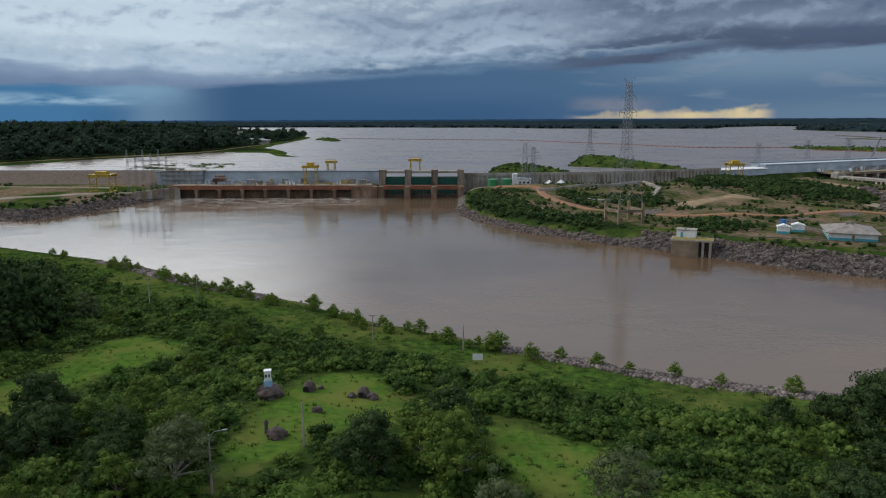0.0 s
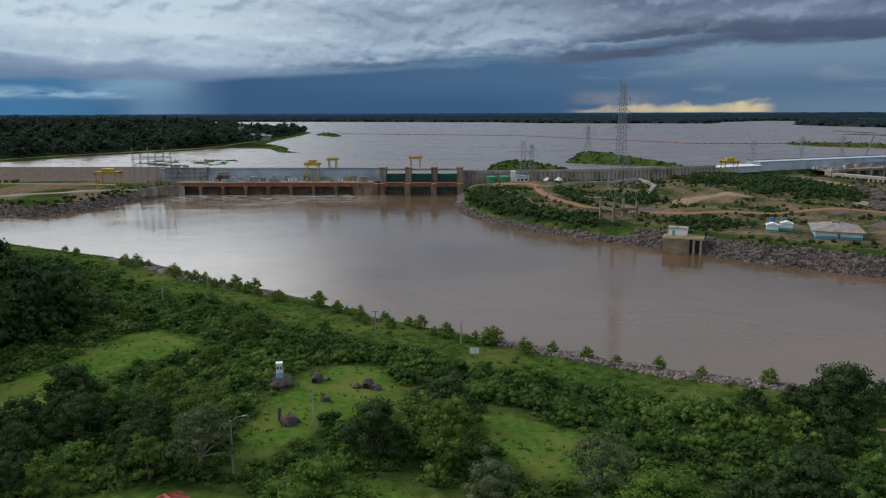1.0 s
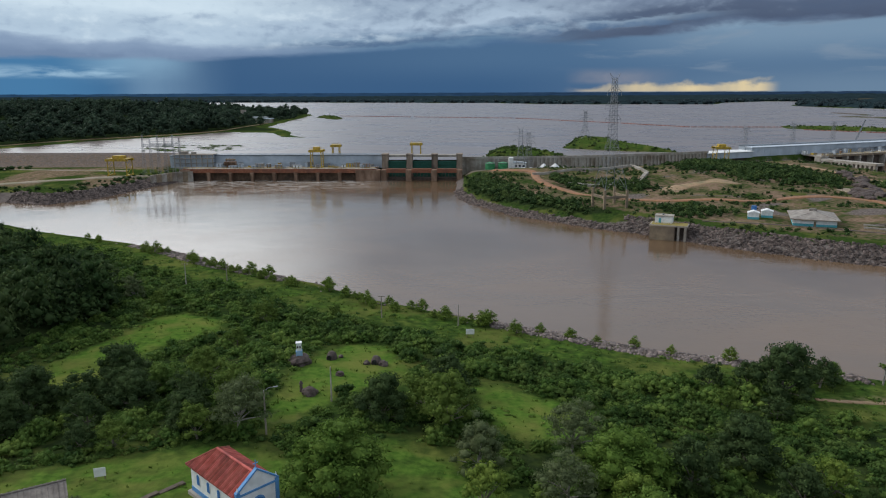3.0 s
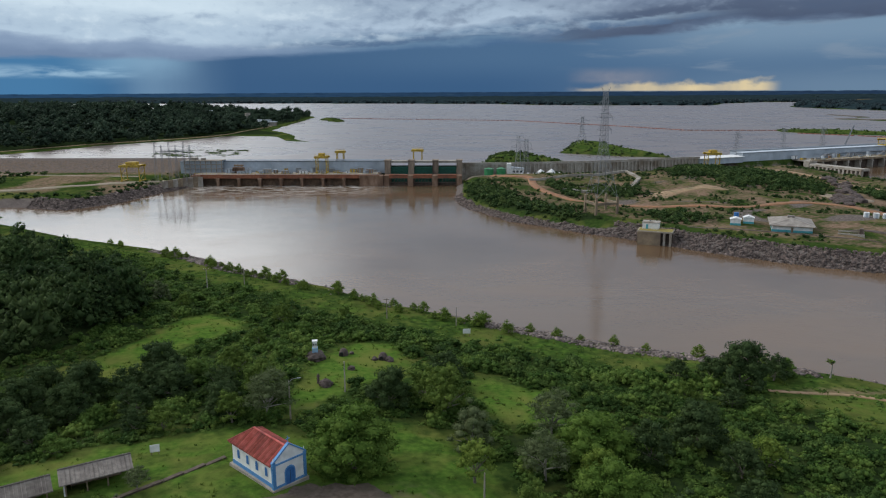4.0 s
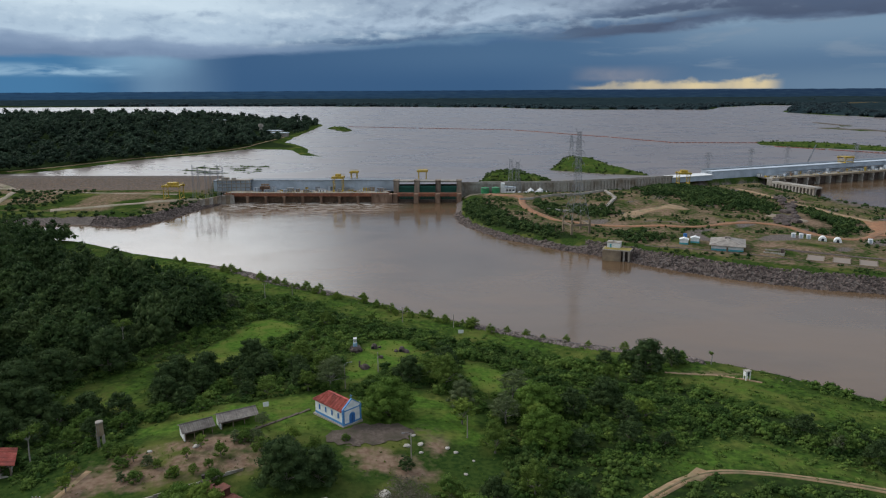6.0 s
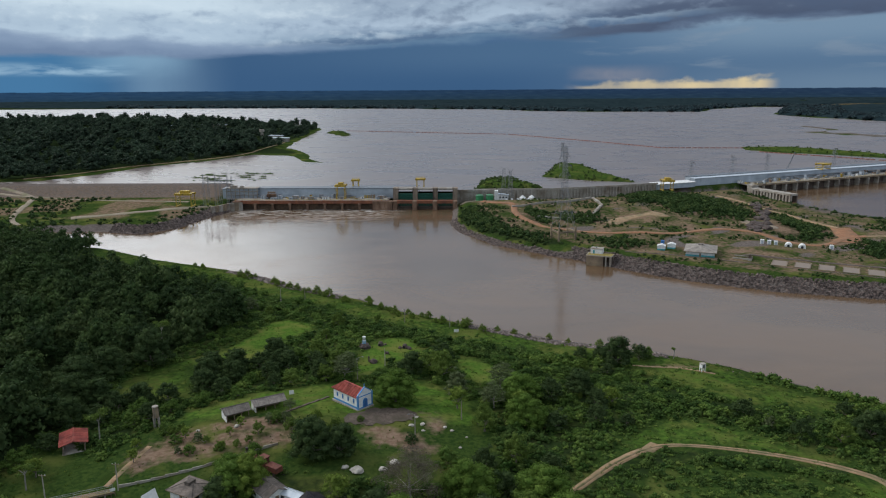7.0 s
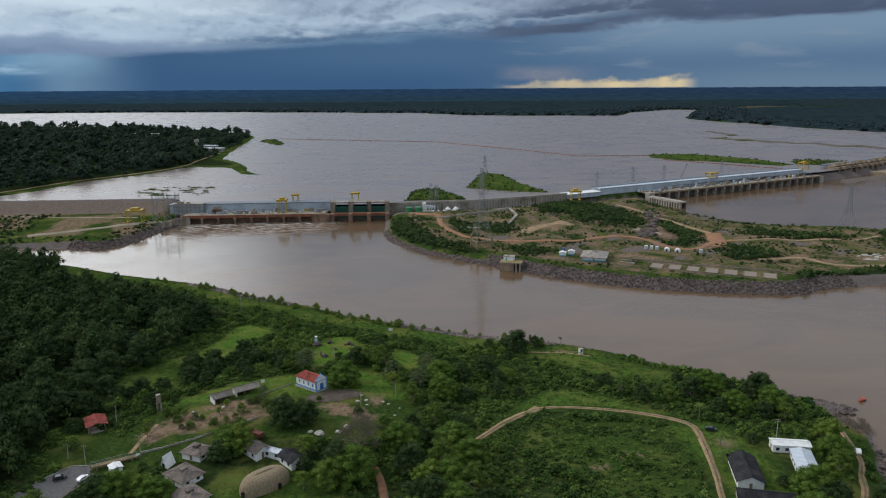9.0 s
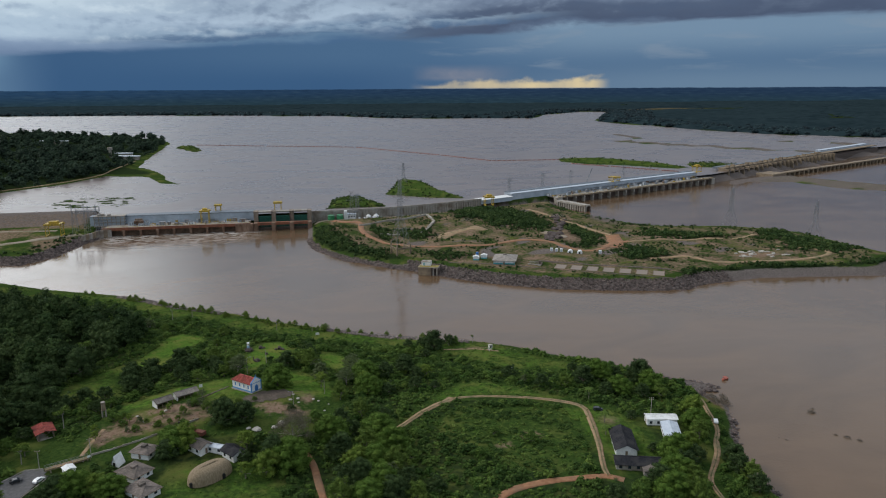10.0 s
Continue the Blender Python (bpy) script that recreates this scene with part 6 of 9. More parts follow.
KINDS[8].matrix_basis = KINDS[8].matrix_basis @ Matrix.Diagonal((1.15, 1.15, 1.1, 1))
KINDS[5].matrix_basis = KINDS[5].matrix_basis @ Matrix.Diagonal((1.9, 1.9, 1.4, 1))
# trees by the chapel
TREES_CHAPEL = [(-34, 76.6, 6, 1.12), (-42, 78, 8, 0.6), (-1.5, 83, 0, 1.2), (24, 58, 7, 0.75), (53, 66, 2, 0.95), (-12.5, 85, 8, 0.7), (7, 79, 4, 0.8), (-2, 99, 1, 1.2), (16, 86, 0, 1.0), (18, 76, 6, 1.1), (24, 67, 4, 1.0), (34, 68, 1, 1.2), (25, 50, 4, 0.9), (33, 48, 1, 1.0), (12, 44, 0, 0.9), (-40, 75, 0, 0.75),
                (-51, 71, 0, 0.7), (-5, 88, 0, 1.0), (-36, 84, 1, 0.9), (44, 74, 8, 0.8), (48, 64, 1, 1.0)]
TREES_EDGE = [(-79, 71, 8, 0.75), (-82, 80, 8, 0.8), (-83.5, 90, 8, 0.75), (-76, 92, 1, 1.1), (-72, 78, 8, 0.7), (-88, 62, 1, 1.1), (-96, 60, 8, 0.7), (-72, 66, 1, 1.0), (-63, 99, 8, 0.8), (-72, 102, 1, 1.1), (-74, 87, 8, 0.75), (-66, 90, 1, 1.1), (-56, 88, 8, 0.7), (-68, 126, 1, 1.2), (-78, 120, 8, 0.9), (-76, 138, 1, 1.2), (-54, 97, 3, 1.2), (-46, 88, 1, 1.0), (-66, 76, 3, 0.9), (-60, 92, 1, 1.2), (-47, 98, 0, 0.9),
              (-85, 112, 8, 1.1), (-92, 98, 8, 1.2), (-98, 93, 8, 1.1), (-108, 95, 8, 1.2), (-118, 84, 8, 1.1), (-122, 72, 8, 1.2), (-119, 60, 8, 1.0), (-81, 134, 8, 1.1), (-74, 150, 1, 1.2)]
# trees round the houses
TREES_YARD = [(-27, 26, 8, 0.8), (-42, 36, 0, 0.6), (-48, 42, 3, 0.6), (-50, 9, 4, 0.9), (-50, 26, 3, 0.7), (-52, 4, 8, 0.7), (-53, 15, 4, 0.7), (-24, 5, 2, 1.1), (-24, -3, 1, 0.8), (-23, -13, 2, 0.9), (-16, -12, 7, 0.9), (-14, -4, 8, 0.9), (-8, -8, 4, 1.1), (-10, 1, 1, 1.0),
              (-3, -3, 2, 0.8), (-79, 39, 3, 0.8), (-74, 33, 3, 0.6), (-82, 24, 2, 0.55), (-84, 30, 2, 0.5), (-68, 27, 3, 0.6), (-72, 35, 2, 0.5), (-60, 28, 3, 0.5), (-36, 41, 2, 0.6), (-46, 50, 6, 0.45)]
TREES_LEFT = [(-83, -15, 8, 0.8), (-78, -13, 4, 0.9), (-73, -13, 7, 0.7), (-67, -16, 4, 0.8), (-88, -17, 1, 1.1), (-105, 18, 2, 0.8), (-110, 32, 1, 0.9), (-113, 23, 3, 1.0), (-112, 48, 8, 0.8), (-103, 48, 1, 1.0), (-92, 45, 3, 0.9), (-88, 48, 1, 0.9), (-102, 56, 1, 1.1),
              (-110, 60, 8, 0.9), (-94, 54, 3, 1.1), (-84, 54, 3, 0.9), (-76, 58, 3, 1.0), (-66, 63, 3, 0.8), (-100, -20, 0, 1.0), (-8.5, 33, 1, 0.55), (-24, 44, 3, 0.4), (-30, 37, 0, 0.55)]
# the wood south of the loop lane
TREES_WOOD = [(8, 10, 4, 1.0), (15, 11, 1, 1.2), (25, 9, 4, 1.05), (20, -2, 0, 1.1), (29, -3, 4, 0.9), (10, -4, 8, 0.9), (15, -13, 7, 0.9), (23, -14, 4, 0.9), (29, -17, 0, 1.1), (17, -24, 8, 0.85), (24, -28, 4, 0.9), (11, -23, 1, 1.2), (9, -34, 0, 1.1),
              (18, -35, 4, 0.9), (27, -35, 8, 0.85), (32, -27, 1, 1.1), (34, -38, 0, 1.0), (41, -32, 1, 1.0), (2, 24, 3, 1.1), (11, 23, 1, 1.0), (20, 27, 0, 0.9), (29, 24, 1, 0.9), (36, -10, 3, 1.0), (6, 16, 1, 1.0)]
# trees of the point
TREES_POINT = [(92, 60, 1, 1.0), (98, 52, 3, 1.1), (103, 45, 1, 1.0), (113, 42, 0, 0.9), (123, 46, 8, 0.8), (133, 50, 4, 0.9), (140, 49, 1, 1.1), (136, 33, 4, 0.8), (150, 44, 8, 1.0), (152, 36, 4, 0.9), (144, 27, 1, 1.0), (151, 25, 0, 0.9), (129, 33, 1, 1.0),
               (156, 7, 7, 0.9), (153, -3, 4, 0.8), (149, -12, 0, 1.0), (142, -17, 7, 0.7), (132, -25, 4, 0.9), (132, -33, 1, 1.2), (125, -38, 4, 0.9), (130, -42, 0, 1.0), (139, -28, 1, 1.1), (117, -43, 8, 0.8)]
TREES_COAST = [(109, -46, 3, 1.2), (118, -50, 4, 0.9), (125, -53, 0, 1.1), (98, -50, 1, 1.1), (153, -29, 8, 0.75), (151, -37, 1, 1.2), (152, -43, 0, 1.0), (141, -49, 3, 0.9), (150, -50, 1, 1.1), (130, 8, 1, 0.7), (126, -19, 1, 0.6), (70, 3, 3, 0.9), (83, -5, 3, 1.0), (61, -13, 3, 0.9),
               (62, 103.5, 8, 0.95), (72, 109, 1, 1.0), (76, 112, 3, 0.8), (57, 107, 1, 0.9), (50, 108, 1, 0.8), (124, 62, 1, 0.8), (136, 60, 3, 1.0), (154, 54, 1, 1.1), (46, 53, 1, 1.0)]
for x, y in sample(rt, 400, -80, -42, 26, 44, lambda x, y: (line_distance(x, y, [(-80.5, 12.5), (-64.1, 18.8), (-44.6, 30.0)]) > 3) & (line_distance(x, y, [(-66, 42), (-50, 52)]) > 6))[:14]:
    s = rt.uniform(0.28, 0.48)
    copy_thing(KINDS[rt.choice([2, 9, 0])], pose(x, y, gz(x, y) - 0.1, 0, 0, rt.uniform(0, 360)) @ Matrix.Diagonal((s, s, s, 1)))
for grove in (TREES_CHAPEL, TREES_EDGE, TREES_YARD, TREES_LEFT, TREES_WOOD, TREES_POINT, TREES_COAST):
    for x, y, k, s in grove:
        if max(float(depth_in(np.array([x]), np.array([y]), m)[0]) for m in MEADOWS[:3]) > -1.5:
            continue
        copy_thing(KINDS[k], pose(x, y, gz(x, y) - 0.1, 0, 0, rt.uniform(0, 360)) @ Matrix.Diagonal((s, s, s * rt.uniform(0.9, 1.1), 1)))
cand = sample(rt, 2500, -150, 165, -80, 250, lambda x, y: (depth_in(x, y, MAINLAND) > 26) & (open_land(x, y) < -3) & (depth_in(x, y, FOREST) < 6) & clear(x, y))
for x, y in cand[:46]:
    k = rt.choice([0, 1, 1, 3, 3, 9])
    s = rt.uniform(0.4, 0.8)
    copy_thing(KINDS[k], pose(x, y, gz(x, y) - 0.1, 0, 0, rt.uniform(0, 360)) @ Matrix.Diagonal((s, s, s * rt.uniform(0.85, 1.1), 1)))

# single bushes on the waterside
bush = tree("bush", 31, 3.0, 3.6, LEAF_LIGHT, BARK, "round light green bush growing among the bank stones", 0.1, 14, 110, 0.13, core=0.5, category="bush")
bush.matrix_basis = pose(41, 133, gz(41, 133) - 0.1)
tagged(bush, group="waterside bushes")
line_ = [(-150, 252), (-110, 228), (-81, 205), (-47, 184), (-22, 164), (12, 145)]
for (x0, y0), (x1, y1) in zip(line_, line_[1:]):
    for i in range(12):
        k = rt.rand()
        x, y = x0 + (x1 - x0) * k + rt.uniform(-3, 3), y0 + (y1 - y0) * k + rt.uniform(-4, 5)
        s = rt.uniform(0.5, 1.0) + 0.8 * rt.rand() ** 3
        copy_thing(bush, pose(x, y, gz(x, y) - 0.1, 0, 0, rt.uniform(0, 360)) @ Matrix.Diagonal((s, s, s, 1)))
for x, y, s in ((60, 125, 1.2), (20, 142, 0.9), (27, 138, 1.0), (73, 118, 1.0), (33, 136, 0.7), (14, 140, 1.3), (6, 146, 1.5), (48, 128, 0.8), (170, 30, 0.9)):
    copy_thing(bush, pose(x, y, max(-0.6, gz(x, y) - 0.1), 0, 0, rt.uniform(0, 360)) @ Matrix.Diagonal((s, s, s, 1)))


brown = tree("drowned_bush", 37, 2.2, 4.2, TWIG, BARK, "half-drowned brown bush with thin twigs", 0.0, 12, 60, 0.11, core=0, category="bush")
brown.matrix_basis = pose(212, 6, -0.7)
tagged(brown, group="drowned bushes")
for x, y, s in ((215, 9, 0.7), (211, -17, 0.9), (208, -14, 0.7), (214, -20, 0.8), (186, -14, 0.6), (184, -12, 0.5), (178, 29, 1.3), (182, 24, 1.4), (177, 24, 1.5), (180, 19, 1.2), (175, 18, 1.3), (184, 29, 1.0)):
    copy_thing(brown, pose(x, y, max(-0.8, gz(x, y) - 0.1), 0, 0, rt.uniform(0, 360)) @ Matrix.Diagonal((s, s, s, 1)))


def tall_tree(x, y, h, label, leafy=1.0):
    r = np.random.RandomState(int(abs(x)))
    ob = thing("tall_tree", pose(x, y, gz(x, y) - 0.2), label, "tree")
    part("trunk", tube([(0, 0, -0.3), (0.1, 0, h * 0.4), (0.2, 0.1, h * 0.72)], [0.22, 0.17, 0.12], 7), BARK_PALE, ob, "slim pale trunk")
    L_ = []
    for i in range(8):
        a_, q_ = r.uniform(0, 6.283), r.uniform(0.5, 2.6) * leafy
        e_ = (q_ * math.cos(a_), q_ * math.sin(a_), h * r.uniform(0.82, 0.97))
        part("branch", tube([(0.2, 0.1, h * 0.7), (e_[0] * 0.5, e_[1] * 0.5, e_[2] * 0.93), e_], [0.09, 0.06, 0.03], 5), BARK_PALE, ob)
        L_.append((*e_, r.uniform(0.8, 1.5) * leafy, 0.55))
    v, q, t = leaf_cloud(r, L_, 40, 0.26, core=0.5)
    me_ = quick_mesh("crown", v, q, t)
    me_.materials.append(LEAF_MID)
    tints(me_, np.full(len(v), 0.5))
    c = new("crown", me_)
    c.parent = ob


tall_tree(-109.0, 107.5, 14.0, "tall thin tree with a bare pale trunk")
tall_tree(-96.7, 35.2, 10.0, "slim pale-trunked tree beside the shelter")
tall_tree(-104, 12, 6.5, "slim light green tree on the lawn")


def snag(x, y, h):
    r = np.random.RandomState(6)
    ob = thing("dead_tree", pose(x, y, gz(x, y) - 0.2), "tall dead trunk wrapped in dark green creepers", "tree")
    part("trunk", tube([(0, 0, -0.3), (0.2, 0, h * 0.5), (0.1, 0.2, h)], [0.45, 0.32, 0.15], 8), BARK, ob)
    L_ = [(r.uniform(-0.5, 0.5) * (1.3 - k), r.uniform(-0.5, 0.5), h * k, 0.9 + 1.6 * (1 - k) ** 2, 1.2) for k in np.linspace(0.1, 0.98, 16)]
    v, q, t = leaf_cloud(r, L_, 40, 0.22, core=0.7)
    me_ = quick_mesh("creepers", v, q, t)
    me_.materials.append(LEAF_DARK)
    tints(me_, np.full(len(v), 0.3))
    new("creepers", me_).parent = ob


snag(-164, 220, 11)
tall_tree(85.5, 111.0, 4.6, "thin young tree standing on the river bank", 0.42)


def palm(x, y, h, label):
    r = np.random.RandomState(int(x * 3))
    ob = thing("palm", pose(x, y, gz(x, y) - 0.2), label, "palm tree", "palms")
    part("trunk", tube([(0, 0, -0.3), (0.15, 0, h * 0.5), (0.1, 0.1, h)], [0.2, 0.15, 0.12], 7), BARK, ob)
    for i in range(13):
        a_ = 6.2832 * i / 13 + r.uniform(-0.2, 0.2)
        up_, ln = r.uniform(0.1, 1.0), r.uniform(2.0, 2.9)
        V, Q = [], []
        for j in range(7):
            k = j / 6
            d_ = ln * k
            z_ = h + up_ * 1.4 * k - 1.9 * k * k
            w_ = 0.34 * math.sin(math.pi * min(1, 0.12 + k * 0.88)) + 0.03
            c_, s_ = math.cos(a_), math.sin(a_)
            V += [(d_ * c_ - w_ * s_, d_ * s_ + w_ * c_, z_ - 0.16), (d_ * c_, d_ * s_, z_), (d_ * c_ + w_ * s_, d_ * s_ - w_ * c_, z_ - 0.16)]
            if j:
                b_ = j * 3
                Q += [(b_ - 3, b_ - 2, b_ + 1, b_), (b_ - 2, b_ - 1, b_ + 2, b_ + 1)]
        me_ = quick_mesh("frond", np.array(V), np.array(Q))
        me_.materials.append(LEAF_MID)
        tints(me_, np.full(len(V), 0.4))
        f_ = new("frond", me_)
        f_.parent = ob


for x, y, h in ((117.3, 6.1, 5.0), (113.6, -4.0, 4.2), (118.4, 26.5, 6.5)):
    palm(x, y, h, "small palm beside the houses")

# floating plants on the reservoir by the west bank
fl = sample(rs, 3500, -300, -205, 585, 660, lambda x, y: (wave(x, y * 2.2, 40, 91) + 0.35 * wave(x, y, 13, 92) > 0.34) & (x > -300 + 0.25 * (y - 585)))
pads = (np.array([(-1, -0.6, 0.05), (0.9, -0.7, 0.02), (1.1, 0.5, 0.16), (-0.7, 0.8, 0.1), (-0.6, -0.2, 0.3), (0.4, 0.0, 0.42), (0.3, 0.7, 0.2), (-0.4, 0.6, 0.35)]), np.array([(0, 1, 2, 3), (4, 5, 6, 7)]), None)
fl3 = np.column_stack([fl, np.full(len(fl), LAKE)])
stuff("floating_plants", [scatter(rs, pads, fl3, 0.8 + 1.2 * rs.rand(len(fl)))], SHRUB_DARK, "mats of green floating plants on the reservoir", "water plants")

# ---- paths, yards and buildings of the near bank ----
def lane(name, pts, width, material, label):
    """An earth lane with a broken grassy strip between its ruts."""
    ribbon(name, pts, width, material, label, lift=0.1)
    P = np.array(pts, float)
    ribbon("verge", [tuple(q) for q in P], width * 0.22, GROUND_GRASS, "grassy strip along the middle of the lane", "grass", lift=0.16)


lane("path_loop", [(29, 10), (38, 20), (48, 30), (60.3, 38.4), (73.2, 39.2), (85.3, 36.4), (99.7, 32), (109, 27), (114, 20.6), (112.5, 8.5), (108.4, -9.9), (105.2, -20.4), (103, -28.4), (102.6, -33)], 2.5, DIRT, "sandy lane with two wheel ruts through the grass")
ribbon("path_red", [(107, -36.4), (101.5, -33.2), (93, -32.8), (82.6, -33), (71.7, -35.2), (63.5, -38.5), (50, -50)], 3.6, EARTH_RED, "red earth road", lift=0.16)
ribbon("path_turnout", [(56.5, 35.5), (60.5, 40)], 4.2, DIRT, "sandy turning place", lift=0.14)
lane("path_coast", [(170, 24), (166, 11.2), (163.8, 2.9), (161, -5.4), (155.3, -14.0), (150.9, -22.3), (145.5, -29.8), (138.2, -39.2), (135.8, -46.1), (134.3, -60)], 2.1, DIRT, "sandy shore track with a grassy middle")
ribbon("path_wood", [(-2.7, 1.4), (0.3, -8.3), (1.7, -17.8), (3.4, -30.0), (5, -44)], 3.0, EARTH_RED, "red earth path under trees")
ribbon("path_river", [(68, 102.4), (76, 101.4), (85.3, 100.7), (96, 95.6)], 1.7, DIRT, "trodden sandy path along the bank")
ribbon("path_yard", [(-84, 13), (-83, 22), (-81, 32)], 1.6, DIRT, "bare earth yard path", lift=0.03)
for pts_, z_, name_, mat_, lab_ in (
        ([(-30, 45), (-28, 48), (-24, 50.5), (-20, 53.5), (-15, 54), (-10, 53), (-8, 49.5), (-10, 46.5), (-13, 44.5), (-17, 42.5), (-22, 41.6), (-27, 42)], 0.16, "paving_plaza", PAVED, "worn stone paving before the chapel"),
        ([(-122, -30), (-108, -2), (-101, 6.6), (-95, 6.6), (-91.5, 1.5), (-97, -13), (-108, -40)], 0.16, "paving_car_park", ASPHALT, "grey asphalt car park")):
    bm = bmesh.new()
    bm.faces.new([bm.verts.new((x, y, 0)) for x, y in pts_])
    bmesh.ops.triangulate(bm, faces=bm.faces)
    bmesh.ops.subdivide_edges(bm, edges=bm.edges, cuts=5, use_grid_fill=True)
    co = np.array([v.co[:] for v in bm.verts])
    zz = ground(co[:, 0], co[:, 1]) + z_
    for v, z in zip(bm.verts, zz):
        v.co.z = z
        if v.is_boundary:
            v.co.x += 1.8 * noise.noise(v.co * 0.5)
            v.co.y += 1.8 * noise.noise(v.co * 0.5 + Vector((9, 0, 0)))
    tagged(part(name_, bm, mat_), lab_, "paving", kind="structure")


def gable_roof(ob, w, l, eave, ridge, over, mat_, label, rows=0, seam=None):
    """Two slopes along y with a ridge; rows: raised tile courses."""
    for sx in (-1, 1):
        x1, z1 = sx * (w / 2 + over), eave - over * (ridge - eave) / (w / 2)
        prof = [(0, ridge), (x1, z1), (x1, z1 + 0.14), (0, ridge + 0.14)]
        s = part("roof_slope", prism(prof if sx < 0 else prof[::-1], -l / 2 - over, l / 2 + over), mat_, ob, label)
        first = None
        for i in range(rows):
            y = -l / 2 - over + (i + 0.5) * (l + 2 * over) / rows
            if first is None:
                first = part("seam" if seam else "tile", bar(bmesh.new(), (0, 0, ridge + 0.15), (x1, 0, z1 + 0.15), 0.07, 4), mat_, s)
                first.matrix_basis = pose(0, y, 0)
            else:
                o = new("seam" if seam else "tile", first.data)
                o.parent = s
                o.matrix_basis = pose(0, y, 0)
    part("ridge_cap", bar(bmesh.new(), (0, -l / 2 - over, ridge + 0.16), (0, l / 2 + over, ridge + 0.16), 0.15, 6), mat_, ob)


def openings(ob, w, l, wallmat, z0=0.9, h=1.1, step=3.0, glass=None):
    """Windows along both long walls and a door in one end."""
    for sx in (-1, 1):
        n = max(1, int(l / step))
        for i in range(n):
            y = -l / 2 + (i + 0.5) * l / n
            x = sx * w / 2
            win = part("window", box(min(x, x + sx * 0.05), max(x, x + sx * 0.05), y - 0.55, y + 0.55, z0, z0 + h), glass or GLASS_DARK, ob)
            part("sill", box(min(x, x + sx * 0.14), max(x, x + sx * 0.14), y - 0.65, y + 0.65, z0 - 0.1, z0), wallmat, win)
    part("door", box(-0.45, 0.45, -l / 2 - 0.06, -l / 2, 0.05, 2.1), WOOD, ob)


def house(name, x, y, rz, w, l, wall_h, rise, roofmat, label, roof_label, wallmat=None, over=0.7, rows=0, vent=False, hip=False, category="house"):
    wallmat = wallmat or WHITE
    z = gz(x, y)
    ob = thing(name, pose(x, y, z - 0.15, 0, 0, rz), label, category)
    if hip:
        part("wall", box(-w / 2, w / 2, -l / 2, l / 2, -0.6, wall_h), wallmat, ob)
        bm = bmesh.new()
        X, Y, k = w / 2 + over, l / 2 + over, min(w, l) / 2 * 0.85
        lo = [bm.verts.new(p) for p in ((-X, -Y, wall_h - 0.1), (X, -Y, wall_h - 0.1), (X, Y, wall_h - 0.1), (-X, Y, wall_h - 0.1))]
        if l >= w:
            hi = [bm.verts.new((0, -Y + k + over, wall_h + rise)), bm.verts.new((0, Y - k - over, wall_h + rise))]
            fs = [(lo[0], lo[1], hi[0]), (lo[1], lo[2], hi[1], hi[0]), (lo[2], lo[3], hi[1]), (lo[3], lo[0], hi[0], hi[1])]
        else:
            hi = [bm.verts.new((-X + k + over, 0, wall_h + rise)), bm.verts.new((X - k - over, 0, wall_h + rise))]
            fs = [(lo[0], lo[1], hi[1], hi[0]), (lo[1], lo[2], hi[1]), (lo[2], lo[3], hi[0], hi[1]), (lo[3], lo[0], hi[0])]
        for f in fs:
            bm.faces.new(f)
        bm.faces.new(lo[::-1])
        ends = [(h.co.copy(), [q.co.copy() for q in lo]) for h in hi]
        rf = part("roof", bm, roofmat, ob, roof_label)
        bm = bmesh.new()
        bar(bm, ends[0][0], ends[1][0], 0.14, 6)
        for h, ls in ends:
            for q in sorted(ls, key=lambda q: (q - h).length)[:2]:
                bar(bm, h, q, 0.11, 5)
        part("hip_tiles", bm, roofmat, rf)
        part("eave_board", box(-X, X, -Y, Y, wall_h - 0.28, wall_h - 0.08), WOOD, rf)
    else:
        part("wall", prism([(-w / 2, -0.6), (w / 2, -0.6), (w / 2, wall_h), (0, wall_h + rise - 0.05), (-w / 2, wall_h)], -l / 2, l / 2), wallmat, ob)
        gable_roof(ob, w, l, wall_h, wall_h + rise, over, roofmat, roof_label, rows)
    openings(ob, w, l, wallmat)
    if vent:
        part("roof_vent", box(-0.8, 0.8, -1.1, 1.1, wall_h + rise - 0.5, wall_h + rise + 0.55, bevel=0.06), roofmat, ob)
    return ob


house("house", -60.5, 8.4, -26, 7.4, 6.2, 2.5, 1.1, GREY_TILE, "white house under a brown-grey hipped tile roof", "weathered brown-grey tiles", vent=True, hip=True)
house("house", -61.2, -5.0, -40, 9.4, 7.4, 2.5, 1.1, GREY_TILE, "white house with a broad hipped tile roof", "weathered brown-grey tiles", vent=True, hip=True)
house("house", -56.2, -16.6, -44, 9.6, 7.0, 2.5, 1.1, GREY_TILE, "white house with a hipped roof beside the lawn", "weathered brown-grey tiles", vent=True, hip=True)
house("house", -41.2, 7.6, 46, 5.2, 7.8, 2.9, 1.2, GREY_TILE, "white house wing with a grey gabled roof among trees", "grey weathered sheets", rows=12)
house("house", -28.4, 1.4, 42, 5.2, 7.0, 2.9, 1.2, BLACK_TILE, "white house wing with a dark gabled roof", "dark grey tiles", rows=12)
house("covered_walk", -34.9, 5.6, 62, 2.6, 7.5, 2.5, 0.6, ROOF_METAL, "white covered walk between two house wings", "pale metal sheet roof", rows=8, over=0.3, category="walkway")
house("house", 116.8, -13.2, -15, 7.6, 16.0, 2.9, 1.7, BLACK_TILE, "house with a black tiled gable roof and white boards", "black tiled slope", rows=20)
house("house", 115.4, -28.4, 74, 6.0, 15.5, 2.7, 1.4, BLACK_TILE, "long low house with a worn dark roof", "worn dark tiles", wallmat=CONCRETE, rows=20)
